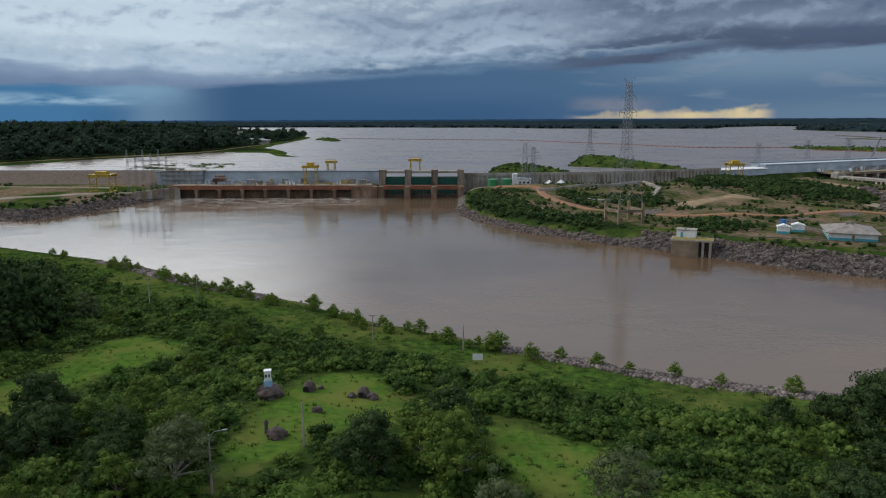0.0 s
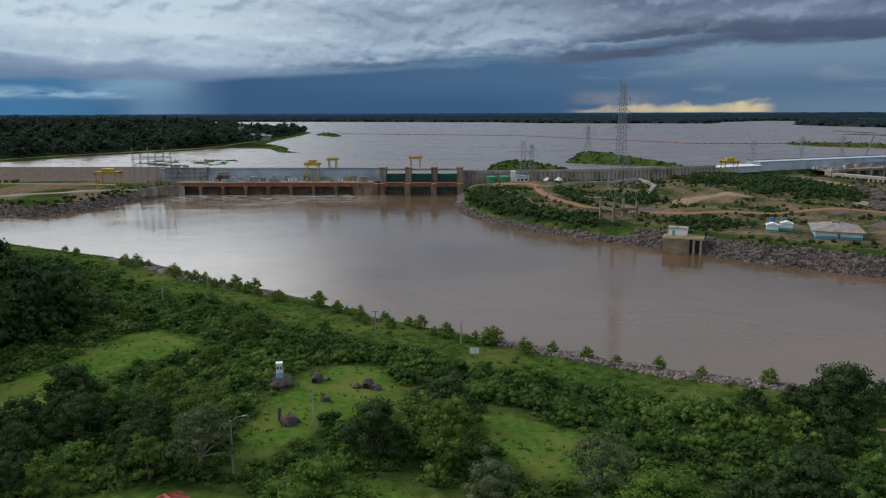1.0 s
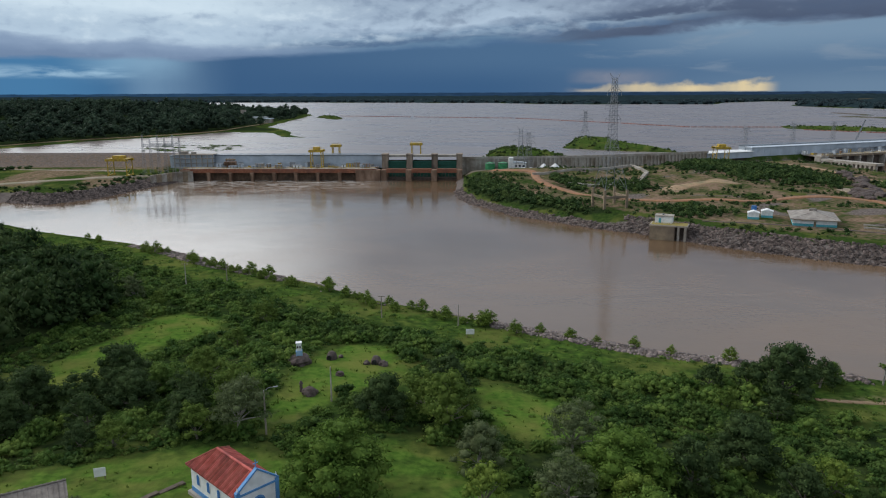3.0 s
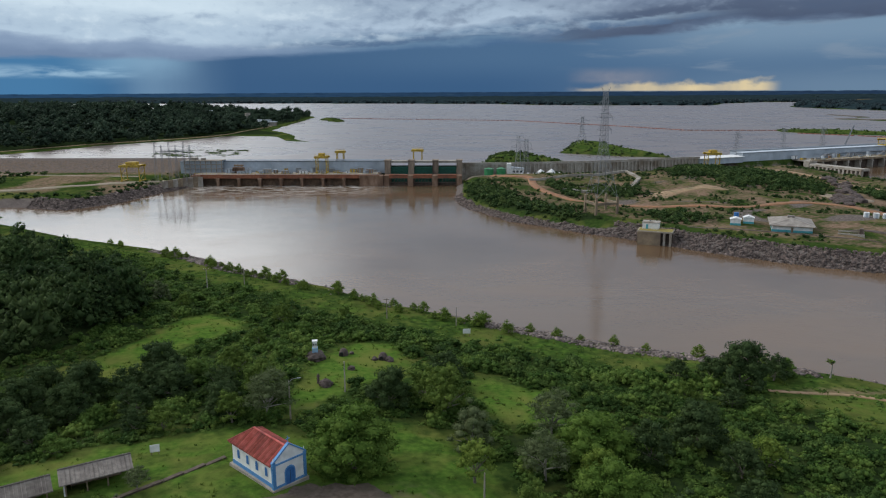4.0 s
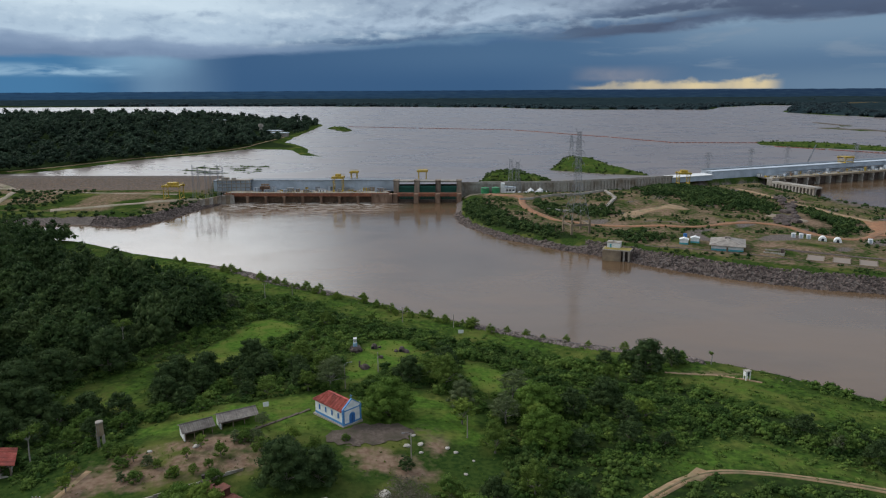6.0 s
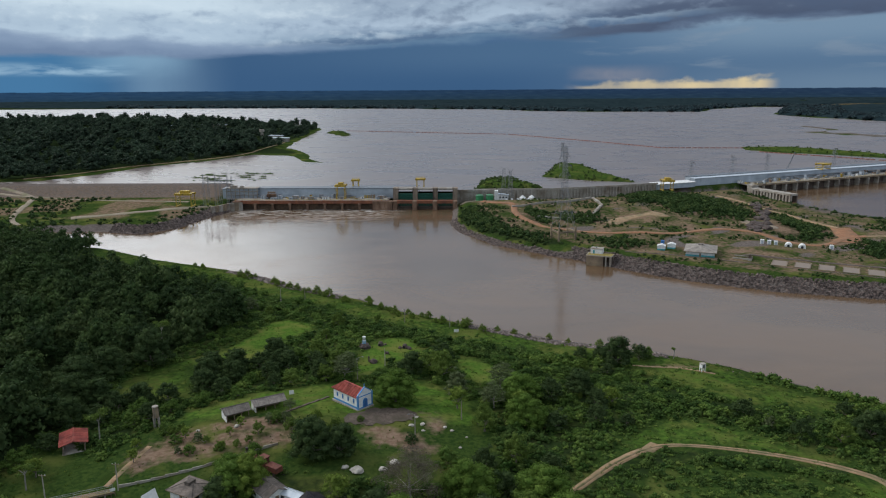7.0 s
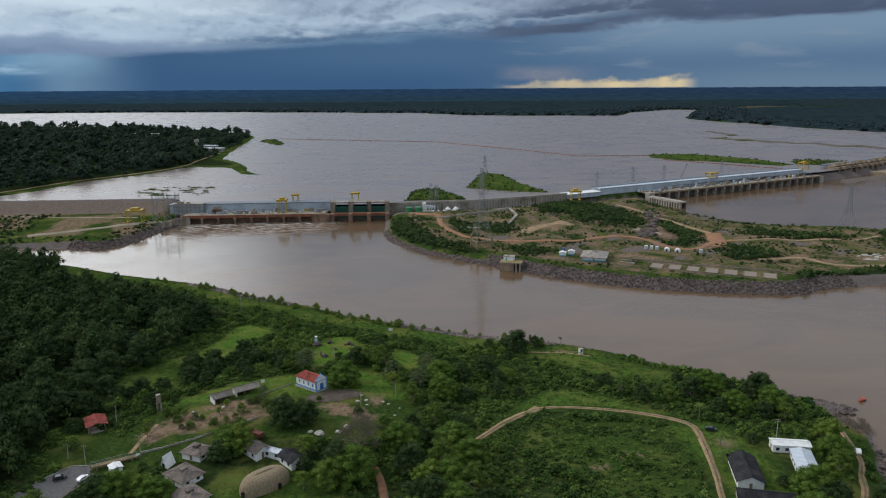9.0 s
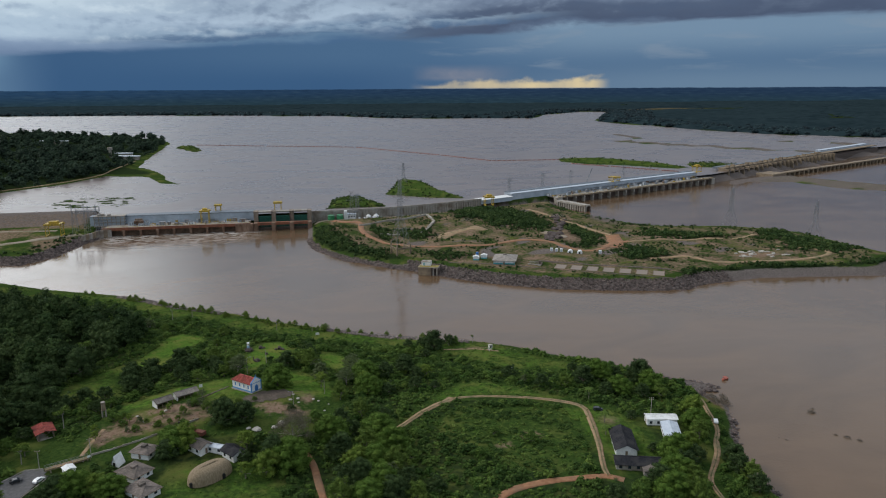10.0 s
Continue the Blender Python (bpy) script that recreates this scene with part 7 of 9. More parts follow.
house("porch", 118.0, -34.0, -16, 5.2, 4.4, 2.2, 0.5, GREY_TILE, "small weathered porch beside the long house", "grey sheets", wallmat=CONCRETE, over=0.4, category="porch")
house("white_hall", 140.2, 2.6, -102, 4.6, 12.0, 3.0, 0.7, WHITE, "white hall with a ribbed white metal roof", "ribbed white metal", rows=16, over=0.4, category="building")
house("white_hall", 138.6, -9.6, -19, 6.0, 15.6, 2.9, 0.7, ROOF_METAL, "pale metal-roofed hall with ribbed sheets", "ribbed pale metal", rows=18, over=0.4, category="building")
for i, (x, y, rz, l) in enumerate(((-53.2, 52.2, -58, 9.0), (-61.4, 46.6, -55, 7.0))):
    z = gz(x, y)
    ob = thing("open_shed", pose(x, y, z, 0, 0, rz), "open-sided shed with a worn grey-brown roof", "shed", "open sheds")
    gable_roof(ob, 4.6, l, 2.3, 3.3, 0.5, SHED_ROOF, "worn grey-brown roof slope", 16)
    part("rear_wall", box(-2.3, -2.1, -l / 2, l / 2, -0.3, 2.2), WHITE, ob)
    part("end_wall", box(-2.1, 2.2, -l / 2, -l / 2 + 0.2, -0.3, 2.2), WHITE, ob)
    for k in range(4):
        part("post", box(2.05, 2.25, -l / 2 + 0.2 + k * (l - 0.6) / 3, -l / 2 + 0.4 + k * (l - 0.6) / 3, -0.3, 2.3), WOOD, ob)
    part("bench", box(-1.6, -0.8, -l / 2 + 1, l / 2 - 1, -0.1, 0.7, bevel=0.05), WOOD, ob)

# red-roofed shelter
z = gz(-103.3, 33.4)
ob = thing("shelter", pose(-103.6, 34.2, z, 0, 0, 28), "open shelter with a bright red tiled gable roof", "shelter")
gable_roof(ob, 6.4, 8.4, 2.7, 3.5, 0.5, RED_TILE, "red tile slope", 28)
for sx in (-1, 1):
    for sy in (-1, 0, 1):
        part("post", box(sx * 2.7 - 0.15, sx * 2.7 + 0.15, sy * 4.0 - 0.2, sy * 4.0 + 0.2, -0.4, 2.9), WOOD, ob)
    part("low_wall", box(sx * 2.7 - 0.12, sx * 2.7 + 0.12, -4.2, 4.2, -0.4, 1.0), CONCRETE, ob, "low pale side wall")
part("floor_slab", box(-3.0, 3.0, -4.4, 4.4, -0.5, 0.06), CONCRETE, ob)

# tall concrete water tank
z = gz(-83.7, 43.1)
ob = thing("water_tank", pose(-83.7, 43.1, z), "tall pale concrete water tank on two legs", "water tank")
for sx in (-0.7, 0.7):
    part("leg", box(sx - 0.22, sx + 0.22, -0.3, 0.3, -0.5, 3.2), CONCRETE, ob)
part("tank", cyl(0.84, 0.84, 3.1, 6.5, 18), SPILL, ob, "round stained concrete tank")
part("lid", cyl(0.92, 0.8, 6.5, 6.7, 18), CONCRETE, ob)
part("ladder", bar(bar(bmesh.new(), (-0.25, -1.04, 0), (-0.25, -1.04, 6.6), 0.04), (0.25, -1.04, 0), (0.25, -1.04, 6.6), 0.04), STEEL, ob)

# footbridge
a, b = Vector((-93.2, 3.7, 0)), Vector((-80.7, 10.0, 0))
d = (b - a)
za = max(gz(a.x, a.y), gz(b.x, b.y)) + 0.9
ob = thing("footbridge", Matrix.Translation((a.x, a.y, za)) @ Matrix.Rotation(math.atan2(d.y, d.x), 4, "Z"), "wooden footbridge with a sandy-yellow deck and rails", "footbridge")
first = None
for i in range(34):
    if first is None:
        first = part("plank", box(0, 0.36, -1.0, 1.0, -0.06, 0.04), DIRT, ob)
    else:
        o = new("plank", first.data)
        o.parent = ob
        o.matrix_basis = pose(i * 0.405, 0, 0)
for sy in (-1, 1):
    part("girder", box(-0.3, d.length + 0.3, sy * 0.85 - 0.1, sy * 0.85 + 0.1, -0.5, -0.06), WOOD, ob)
    bm = bmesh.new()
    bar(bm, (0, sy, 1.0), (d.length, sy, 1.0), 0.05)
    bar(bm, (0, sy, 0.55), (d.length, sy, 0.55), 0.04)
    for i in range(9):
        bar(bm, (i * d.length / 8, sy, -0.1), (i * d.length / 8, sy, 1.0), 0.05)
    part("railing", bm, STEEL, ob)
for i in range(4):
    part("support", box(1.5 + i * 3.5, 1.8 + i * 3.5, -0.9, 0.9, -2.4, -0.5), CONCRETE, ob)
house("kiosk", -85.0, 2.6, 35, 3.4, 3.6, 2.1, 0.4, WHITE, "small white-roofed kiosk by the footbridge", "white sheet", over=0.3, category="kiosk")
z = gz(-68, 2.4)
ob = thing("tent_cabin", pose(-69, 4.1, z, 0, 0, -25), "narrow white triangular cabin", "cabin")
part("gable_front", prism([(-1.5, 0), (1.5, 0), (0, 3.9)], -1.9, -1.75), WHITE, ob)
part("roof_slope", prism([(-1.75, -0.1), (-1.55, -0.1), (0, 3.9), (0, 4.15)], -2.1, 2.0), GREY_TILE, ob)
part("roof_slope", prism([(1.55, -0.1), (1.75, -0.1), (0, 4.15), (0, 3.9)], -2.1, 2.0), WHITE, ob)
part("door", prism([(-0.5, 0), (0.5, 0), (0.5, 1.6), (-0.5, 1.6)], -1.95, -1.9), DARK, ob)


def low_wall(name, pts, h, w, mat_, label):
    ob = thing(name, Matrix(), label, "wall", kind="structure")
    for (x0, y0), (x1, y1) in zip(pts, pts[1:]):
        n = max(1, int(math.hypot(x1 - x0, y1 - y0) / 3.0))
        for i in range(n):
            xa, ya, xb, yb = x0 + (x1 - x0) * i / n, y0 + (y1 - y0) * i / n, x0 + (x1 - x0) * (i + 1) / n, y0 + (y1 - y0) * (i + 1) / n
            zz = min(gz(xa, ya), gz(xb, yb))
            s = part("section", box(0, math.hypot(xb - xa, yb - ya) - 0.03, -w / 2, w / 2, -0.4, h, bevel=0.03), mat_, ob)
            s.matrix_basis = Matrix.Translation((xa, ya, zz)) @ Matrix.Rotation(math.atan2(yb - ya, xb - xa), 4, "Z")
    return ob


low_wall("wall_garden", [(-80.5, 12.5), (-73.4, 15.1), (-64.1, 18.8), (-54.8, 24.0), (-44.6, 30.0)], 0.8, 0.25, CONCRETE, "low weathered concrete garden wall")
low_wall("wall_terrace", [(-50, 45), (-43.5, 52.3), (-36.5, 61.0)], 0.3, 0.8, PAVED, "low stone terrace wall beside the chapel")
low_wall("wall_plaza", [(-25, 41.6), (-20, 41.6)], 0.25, 0.3, PAVED, "low kerb wall round the paved yard")
low_wall("kerb_car_park", [(-108.3, -2), (-101.2, 6.9), (-95, 6.9)], 0.3, 0.3, CONCRETE, "pale kerb of the car park")
low_wall("kerb_lane", [(-91.3, 1.2), (-96.7, -13), (-107.6, -40)], 0.3, 0.3, CONCRETE, "pale kerb along the car park lane")


def locomotive(m):
    """An old steam engine with its tender; x runs forward."""
    ob = thing("locomotive", m, "old rust-red steam locomotive with a tender under a tree", "locomotive")
    part("frame", box(-4.2, 4.4, -1.0, 1.0, 0.8, 1.15, bevel=0.04), RUST, ob)
    boiler = part("boiler", bar(bmesh.new(), (-1.6, 0, 2.0), (3.2, 0, 2.0), 0.78, 16), RUST, ob, "round riveted boiler")
    part("smokebox", bar(bmesh.new(), (3.2, 0, 2.0), (4.3, 0, 2.0), 0.86, 16), IRON, boiler)
    part("chimney", cyl(0.22, 0.38, 2.7, 4.1, 12, 3.7), IRON, boiler)
    part("steam_dome", cyl(0.36, 0.28, 2.65, 3.35, 12, 1.6), RUST, boiler)
    part("sand_dome", cyl(0.3, 0.24, 2.65, 3.2, 12, 0.2), RUST, boiler)
    cab = part("cab", merge(box(-3.6, -3.5, -1.15, 1.15, 1.1, 3.3), merge(box(-3.6, -1.6, -1.2, -1.12, 1.1, 2.3), box(-3.6, -1.6, 1.12, 1.2, 1.1, 2.3))), RUST, ob, "open driver's cab")
    part("cab_roof", box(-3.9, -1.3, -1.4, 1.4, 3.3, 3.45, bevel=0.05), RUST, cab, "red cab roof")
    for sx in (-3.5, -1.65):
        for sy in (-1.14, 1.14):
            part("cab_post", box(sx - 0.05, sx + 0.05, sy - 0.05, sy + 0.05, 2.3, 3.3), RUST, cab)
    part("cow_catcher", prism([(4.4, 0.3), (5.4, 0.2), (4.4, 1.1)], -0.9, 0.9), IRON, ob)
    part("tender", box(-8.6, -4.5, -1.15, 1.15, 0.9, 2.3, bevel=0.06), RUST, ob, "rusty tender")
    for x_, r_ in ((-2.6, 0.6), (-1.0, 0.6), (0.6, 0.6), (2.4, 0.38), (3.6, 0.38), (-5.4, 0.42), (-7.6, 0.42)):
        for sy in (-0.95, 0.95):
            w_ = part("wheel", cyl(r_, r_, -0.07, 0.07, 14), IRON, ob)
            w_.matrix_basis = pose(x_, sy, r_ + 0.05, 90)
    for sy in (-0.95, 0.95):
        part("rail", box(-9.5, 6.5, sy - 0.05, sy + 0.05, -0.1, 0.06), IRON, ob)


RUST = mat("rusty_red_iron", (0.12, 0.036, 0.024), (0.18, 0.062, 0.042), 1.5, 0.8, 0.2, big=(0.09, 0.035, 0.025), bigscale=0.6)
IRON = mat("dark_iron", (0.03, 0.022, 0.02), (0.06, 0.045, 0.04), 1.5, 0.7, 0.1)
locomotive(pose(-47.6, 20.2, gz(-47.6, 20.2) + 0.1, 0, 0, 146))


def car(x, y, rz, paint, label):
    ob = thing("car", pose(x, y, gz(x, y) + 0.18, 0, 0, rz), label, "car", "parked cars")
    bm = prism([(-2.0, 0.3), (2.0, 0.3), (2.0, 0.75), (1.2, 0.9), (0.5, 1.42), (-1.1, 1.45), (-1.85, 0.95), (-2.0, 0.9)], -0.82, 0.82)
    bmesh.ops.bevel(bm, geom=bm.edges[:], offset=0.07, segments=1, affect="EDGES")
    part("body", bm, paint, ob)
    part("windscreen", prism([(0.56, 1.36), (1.12, 0.94), (1.16, 0.96), (0.6, 1.4)], -0.72, 0.72), GLASS_DARK, ob)
    for sy in (-1, 1):
        part("side_window", box(-1.3, 0.4, min(sy * 0.84, sy * 0.875), max(sy * 0.84, sy * 0.875), 0.98, 1.32), GLASS_DARK, ob)
        for wx in (-1.3, 1.3):
            w = part("wheel", cyl(0.32, 0.32, -0.1, 0.1, 12), TIRE, ob)
            w.matrix_basis = pose(wx, sy * 0.8, 0.32, 90)
            part("rim", cyl(0.17, 0.17, -0.115, 0.115, 8), STEEL, w)
    return ob


car(-101.2, -0.7, 30, CARPAINT_DARK, "dark car parked on the asphalt")
car(-93.6, -1.5, 62, CARPAINT_WHITE, "white car parked beside the kerb")
car(163.6, 0.6, 65, CARPAINT_WHITE, "white car parked on the shore track")
car(119.0, 17.2, -20, CARPAINT_DARK, "grey car parked by the lane")


def pole(x, y, h, arms, label, name="utility_pole", lamp=False, rz=0.0):
    ob = thing(name, pose(x, y, gz(x, y), 0, 0, rz), label, "pole")
    part("post", tube([(0, 0, -0.5), (0, 0, h * 0.5), (0, 0, h)], [0.16, 0.13, 0.1], 8), CONCRETE, ob)
    for k in range(arms):
        c_ = part("crossarm", box(-0.9, 0.9, -0.06, 0.06, h - 0.35 - k * 0.8, h - 0.22 - k * 0.8), WOOD, ob)
        for sx in (-0.75, 0, 0.75):
            part("insulator", cyl(0.05, 0.05, h - 0.22 - k * 0.8, h + 0.02 - k * 0.8, 6, sx), WHITE, c_)
    if lamp:
        part("lamp_arm", tube([(0, 0, h - 0.3), (0.7, 0, h + 0.3), (1.7, 0, h + 0.35)], [0.05, 0.045, 0.04], 6), STEEL, ob)
        part("lamp_head", box(1.5, 2.2, -0.13, 0.13, h + 0.26, h + 0.42, bevel=0.04), STEEL, ob)
    return ob


pole(139.0, 9.1, 8.5, 2, "concrete power pole with crossarms")
pole(-29.8, 77.2, 7.5, 0, "concrete street lamp with a curved arm", "street_lamp", True, 20)
pole(-22.1, 91.6, 6.5, 0, "plain grey pole in the meadow")
pole(-80.9, 176.0, 8.0, 1, "old wooden power pole among trees")
pole(-71.0, 183.0, 7.0, 0, "old wooden pole on the bank")
pole(-20.1, 151.5, 6.0, 1, "old wooden pole on the bank")
pole(-0.1, 146.0, 5.5, 0, "thin pole on the bank")
pole(-7.7, 37.7, 6.5, 0, "street lamp beside the paved yard", "street_lamp", True, 200)
pole(5.3, 50.5, 6.0, 0, "plain grey pole on the lawn")
pole(-80.0, 11.2, 7.5, 1, "power pole by the footbridge")
pole(-96.5, 7.6, 7.0, 1, "power pole at the car park")


def notice(x, y, w, h, up, label, rz=0.0, mat_=None):
    ob = thing("signboard", pose(x, y, gz(x, y), 0, 0, rz), label, "sign")
    for sx in (-1, 1):
        part("post", box(sx * w * 0.38 - 0.06, sx * w * 0.38 + 0.06, -0.06, 0.06, -0.4, up + 0.3), WOOD, ob)
    part("board", box(-w / 2, w / 2, -0.12, -0.06, up, up + h, bevel=0.01), mat_ or WHITE, ob)


notice(2.8, 136.1, 2.0, 1.3, 0.9, "white signboard on the river bank")
notice(94.6, 67.6, 1.8, 1.0, 0.7, "white signboard in the grass")
notice(-48.4, 61.7, 1.5, 1.3, 0.5, "white signboard beside the lawn", 20)
notice(-80, 8.6, 1.2, 0.8, 1.6, "small white sign on the post by the footbridge", 30)

# white measuring cabin on legs by the river
z = gz(92, 97.7)
ob = thing("gauge_cabin", pose(92, 97.7, z, 0, 0, 15), "small white river gauge cabin on legs", "cabin")
part("cabin", box(-0.85, 0.85, -0.75, 0.75, 1.5, 3.0, bevel=0.05), WHITE, ob)
part("roof", box(-1.0, 1.0, -0.9, 0.9, 3.0, 3.15), CONCRETE, ob)
for sx in (-0.68, 0.68):
    for sy in (-0.58, 0.58):
        part("leg", box(sx - 0.12, sx + 0.12, sy - 0.12, sy + 0.12, -0.5, 1.5), WHITE, ob)
part("door", box(-0.32, 0.32, -0.8, -0.75, 1.55, 2.8), DARK, ob)


def rock(r, x, y, rad, material, label, name="boulder", flat=0.75, z=None, parent=None):
    bm = bmesh.new()
    bmesh.ops.create_icosphere(bm, subdivisions=3, radius=1.0)
    o = Vector(r.uniform(-50, 50, 3))
    for v in bm.verts:
        k = 1 + 0.35 * noise.noise(v.co * 1.1 + o) + 0.16 * noise.noise(v.co * 3.1 + o)
        v.co = Vector((v.co.x * k * rad, v.co.y * k * rad * 0.9, v.co.z * k * rad * flat))
    ob = part(name, bm, material, parent)
    ob.matrix_basis = pose(x, y, (gz(x, y) if z is None else z) + rad * flat * 0.25, 0, 0, r.uniform(0, 360))
    return ob if parent else tagged(ob, label, "rock")


rr = np.random.RandomState(9)
rock(rr, -32.1, 110.4, 2.2, BOULDER, "dark rounded boulder carrying a small shrine")
ob = thing("shrine", pose(-32.1, 110.4, gz(-32.1, 110.4) + 1.7, 0, 0, 12), "small blue and white shrine tower on a boulder", "shrine")
part("base", box(-0.65, 0.65, -0.65, 0.65, -0.2, 1.2, bevel=0.04), BLUE_PALE, ob, "pale blue base")
part("shaft", box(-0.5, 0.5, -0.5, 0.5, 1.2, 2.7, bevel=0.04), WHITE, ob)
for sx in (-0.3, 0.3):
    part("niche", box(sx * 0.8 - 0.13, sx * 0.8 + 0.13, -0.53, -0.5, 1.8, 2.3), DARK, ob)
part("cap", box(-0.6, 0.6, -0.6, 0.6, 2.7, 2.9), WHITE, ob)
for x, y in ((-26.3, 114.5), (-16.8, 113.0)):
    ob = thing("stone_grotto", pose(x, y, gz(x, y), 0, 0, rr.uniform(-20, 20)), "small dark stone grotto with an arched mouth", "grotto")
    bm = bmesh.new()
    bmesh.ops.create_uvsphere(bm, u_segments=16, v_segments=10, radius=1.0)
    for v in bm.verts:
        v.co = Vector((v.co.x * 1.15, v.co.y * 1.3, max(v.co.z, -0.2) * 1.7)) * (1 + 0.1 * noise.noise(v.co * 2.5))
    part("shell", bm, BOULDER, ob)
    part("mouth", arch(0.9, 1.15, -1.36, -1.0), DARK, ob)
for x, y, rad in ((-22.8, 104.4, 0.9), (-26.6, 94.5, 1.5), (-24.6, 115.8, 0.6), (-15.2, 112.2, 1.1), (-18.6, 112.0, 0.8)):
    rock(rr, x, y, rad, BOULDER, "dark weathered boulder in the meadow")
ob = thing("stone_pillar", pose(-28.4, 95.6, gz(-28.4, 95.6)), "slim dark stone pillar with a cap", "pillar")
part("shaft", cyl(0.35, 0.22, -0.2, 1.5, 10), BOULDER, ob)
part("cap", cyl(0.4, 0.1, 1.5, 2.1, 10), BOULDER, ob)
for x, y, rad in ((-21.3, 18.5, 1.7), (-24.6, 19.8, 1.0), (-6.0, 44.5, 0.8), (-9.2, 43.3, 0.8), (-12.1, 22.8, 1.4), (-14.8, 19.5, 1.1), (0.5, 44.0, 0.6), (2.6, 42.5, 0.6), (5.0, 33.5, 0.5), (-5.6, 40.8, 0.5), (6.8, 39.5, 0.4),
                  (-8.0, 48.6, 0.6), (-66, 33, 0.7), (-70, 39, 0.6), (-59, 40, 0.8), (-75, 36, 0.5)):
    rock(rr, x, y, rad, PALE_ROCK, "pale smooth rock lying in the grass", flat=0.5)
for x, y, rad in ((167, 47, 3.2), (171, 44.5, 2.8), (175, 41.5, 2.6), (178, 38.5, 2.4), (181, 35.5, 2.0), (183.5, 34, 1.4), (162, 51, 2.5), (172, 40, 2.0)):
    rock(rr, x, y, rad, BOULDER, "dark wet rock on the point", flat=0.35, z=0.2)

# thatched oval hall
z = gz(-36, -8.5)
ob = thing("thatched_hall", pose(-35.2, -10.4, z - 0.1, 0, 0, 40), "large oval hall with a pale thatched shell", "hall")
bm = bmesh.new()
N, M = 36, 10
rows_ = []
for j in range(M + 1):
    t_ = j / M
    k = math.cos(t_ * math.pi / 2) ** 0.55
    zz = 5.0 * math.sin(t_ * math.pi / 2) ** 0.9
    ring = []
    for i in range(N):
        a_ = 6.2832 * i / N
        cx = math.copysign(abs(math.cos(a_)) ** 0.8, math.cos(a_))
        ring.append(bm.verts.new((cx * (8.3 * k + 1.5 * (1 - k) * (j > 0)), math.sin(a_) * 4.7 * k, zz)))
    rows_.append(ring)
for r0, r1 in zip(rows_, rows_[1:]):
    for i in range(N):
        bm.faces.new((r0[i], r0[(i + 1) % N], r1[(i + 1) % N], r1[i]))
bmesh.ops.remove_doubles(bm, verts=bm.verts, dist=0.001)
part("thatch_shell", bm, THATCH, ob, "pale brown thatch", True)
part("ridge_roll", tube([(-4.2, 0, 4.7), (-2, 0, 5.05), (2, 0, 5.05), (4.2, 0, 4.7)], [0.2, 0.32, 0.32, 0.2], 8), THATCH, ob)
for x, y, rz in ((2.5, -4.55, 0), (-8.0, -1.2, -70)):
    d_ = part("doorway", arch(1.1, 1.9, -0.3, 0.4), DARK, ob)
    d_.matrix_basis = pose(x, y, 0, 0, 0, rz)

# small red boat, and drowned bushes in the river
ob = thing("boat", pose(195.6, 45.8, 0.05, 0, 0, 20) @ Matrix.Scale(0.78, 4), "small red and white boat moored on the river", "boat")
bm = bmesh.new()
sec = [(-2.6, 0.5), (-1.5, 0.85), (0, 0.95), (1.6, 0.75), (3.0, 0.08)]
rings = []
for x, w in sec:
    rings.append([bm.verts.new(p) for p in ((x, -w, 0.7), (x, -w * 0.6, -0.15), (x, w * 0.6, -0.15), (x, w, 0.7))])
for r0, r1 in zip(rings, rings[1:]):
    for i in range(3):
        bm.faces.new((r0[i], r0[i + 1], r1[i + 1], r1[i]))
    bm.faces.new((r0[3], r0[0], r1[0], r1[3]))
bm.faces.new(rings[0])
bm.faces.new(rings[-1][::-1])
part("hull", bm, BOAT_RED, ob, "red hull")
part("canopy", box(-1.6, 0.8, -0.8, 0.8, 1.7, 1.8), BOAT_RED, ob)
for sx in (-1.5, 0.7):
    for sy in (-0.7, 0.7):
        part("canopy_post", box(sx - 0.04, sx + 0.04, sy - 0.04, sy + 0.04, 0.6, 1.7), STEEL, ob)

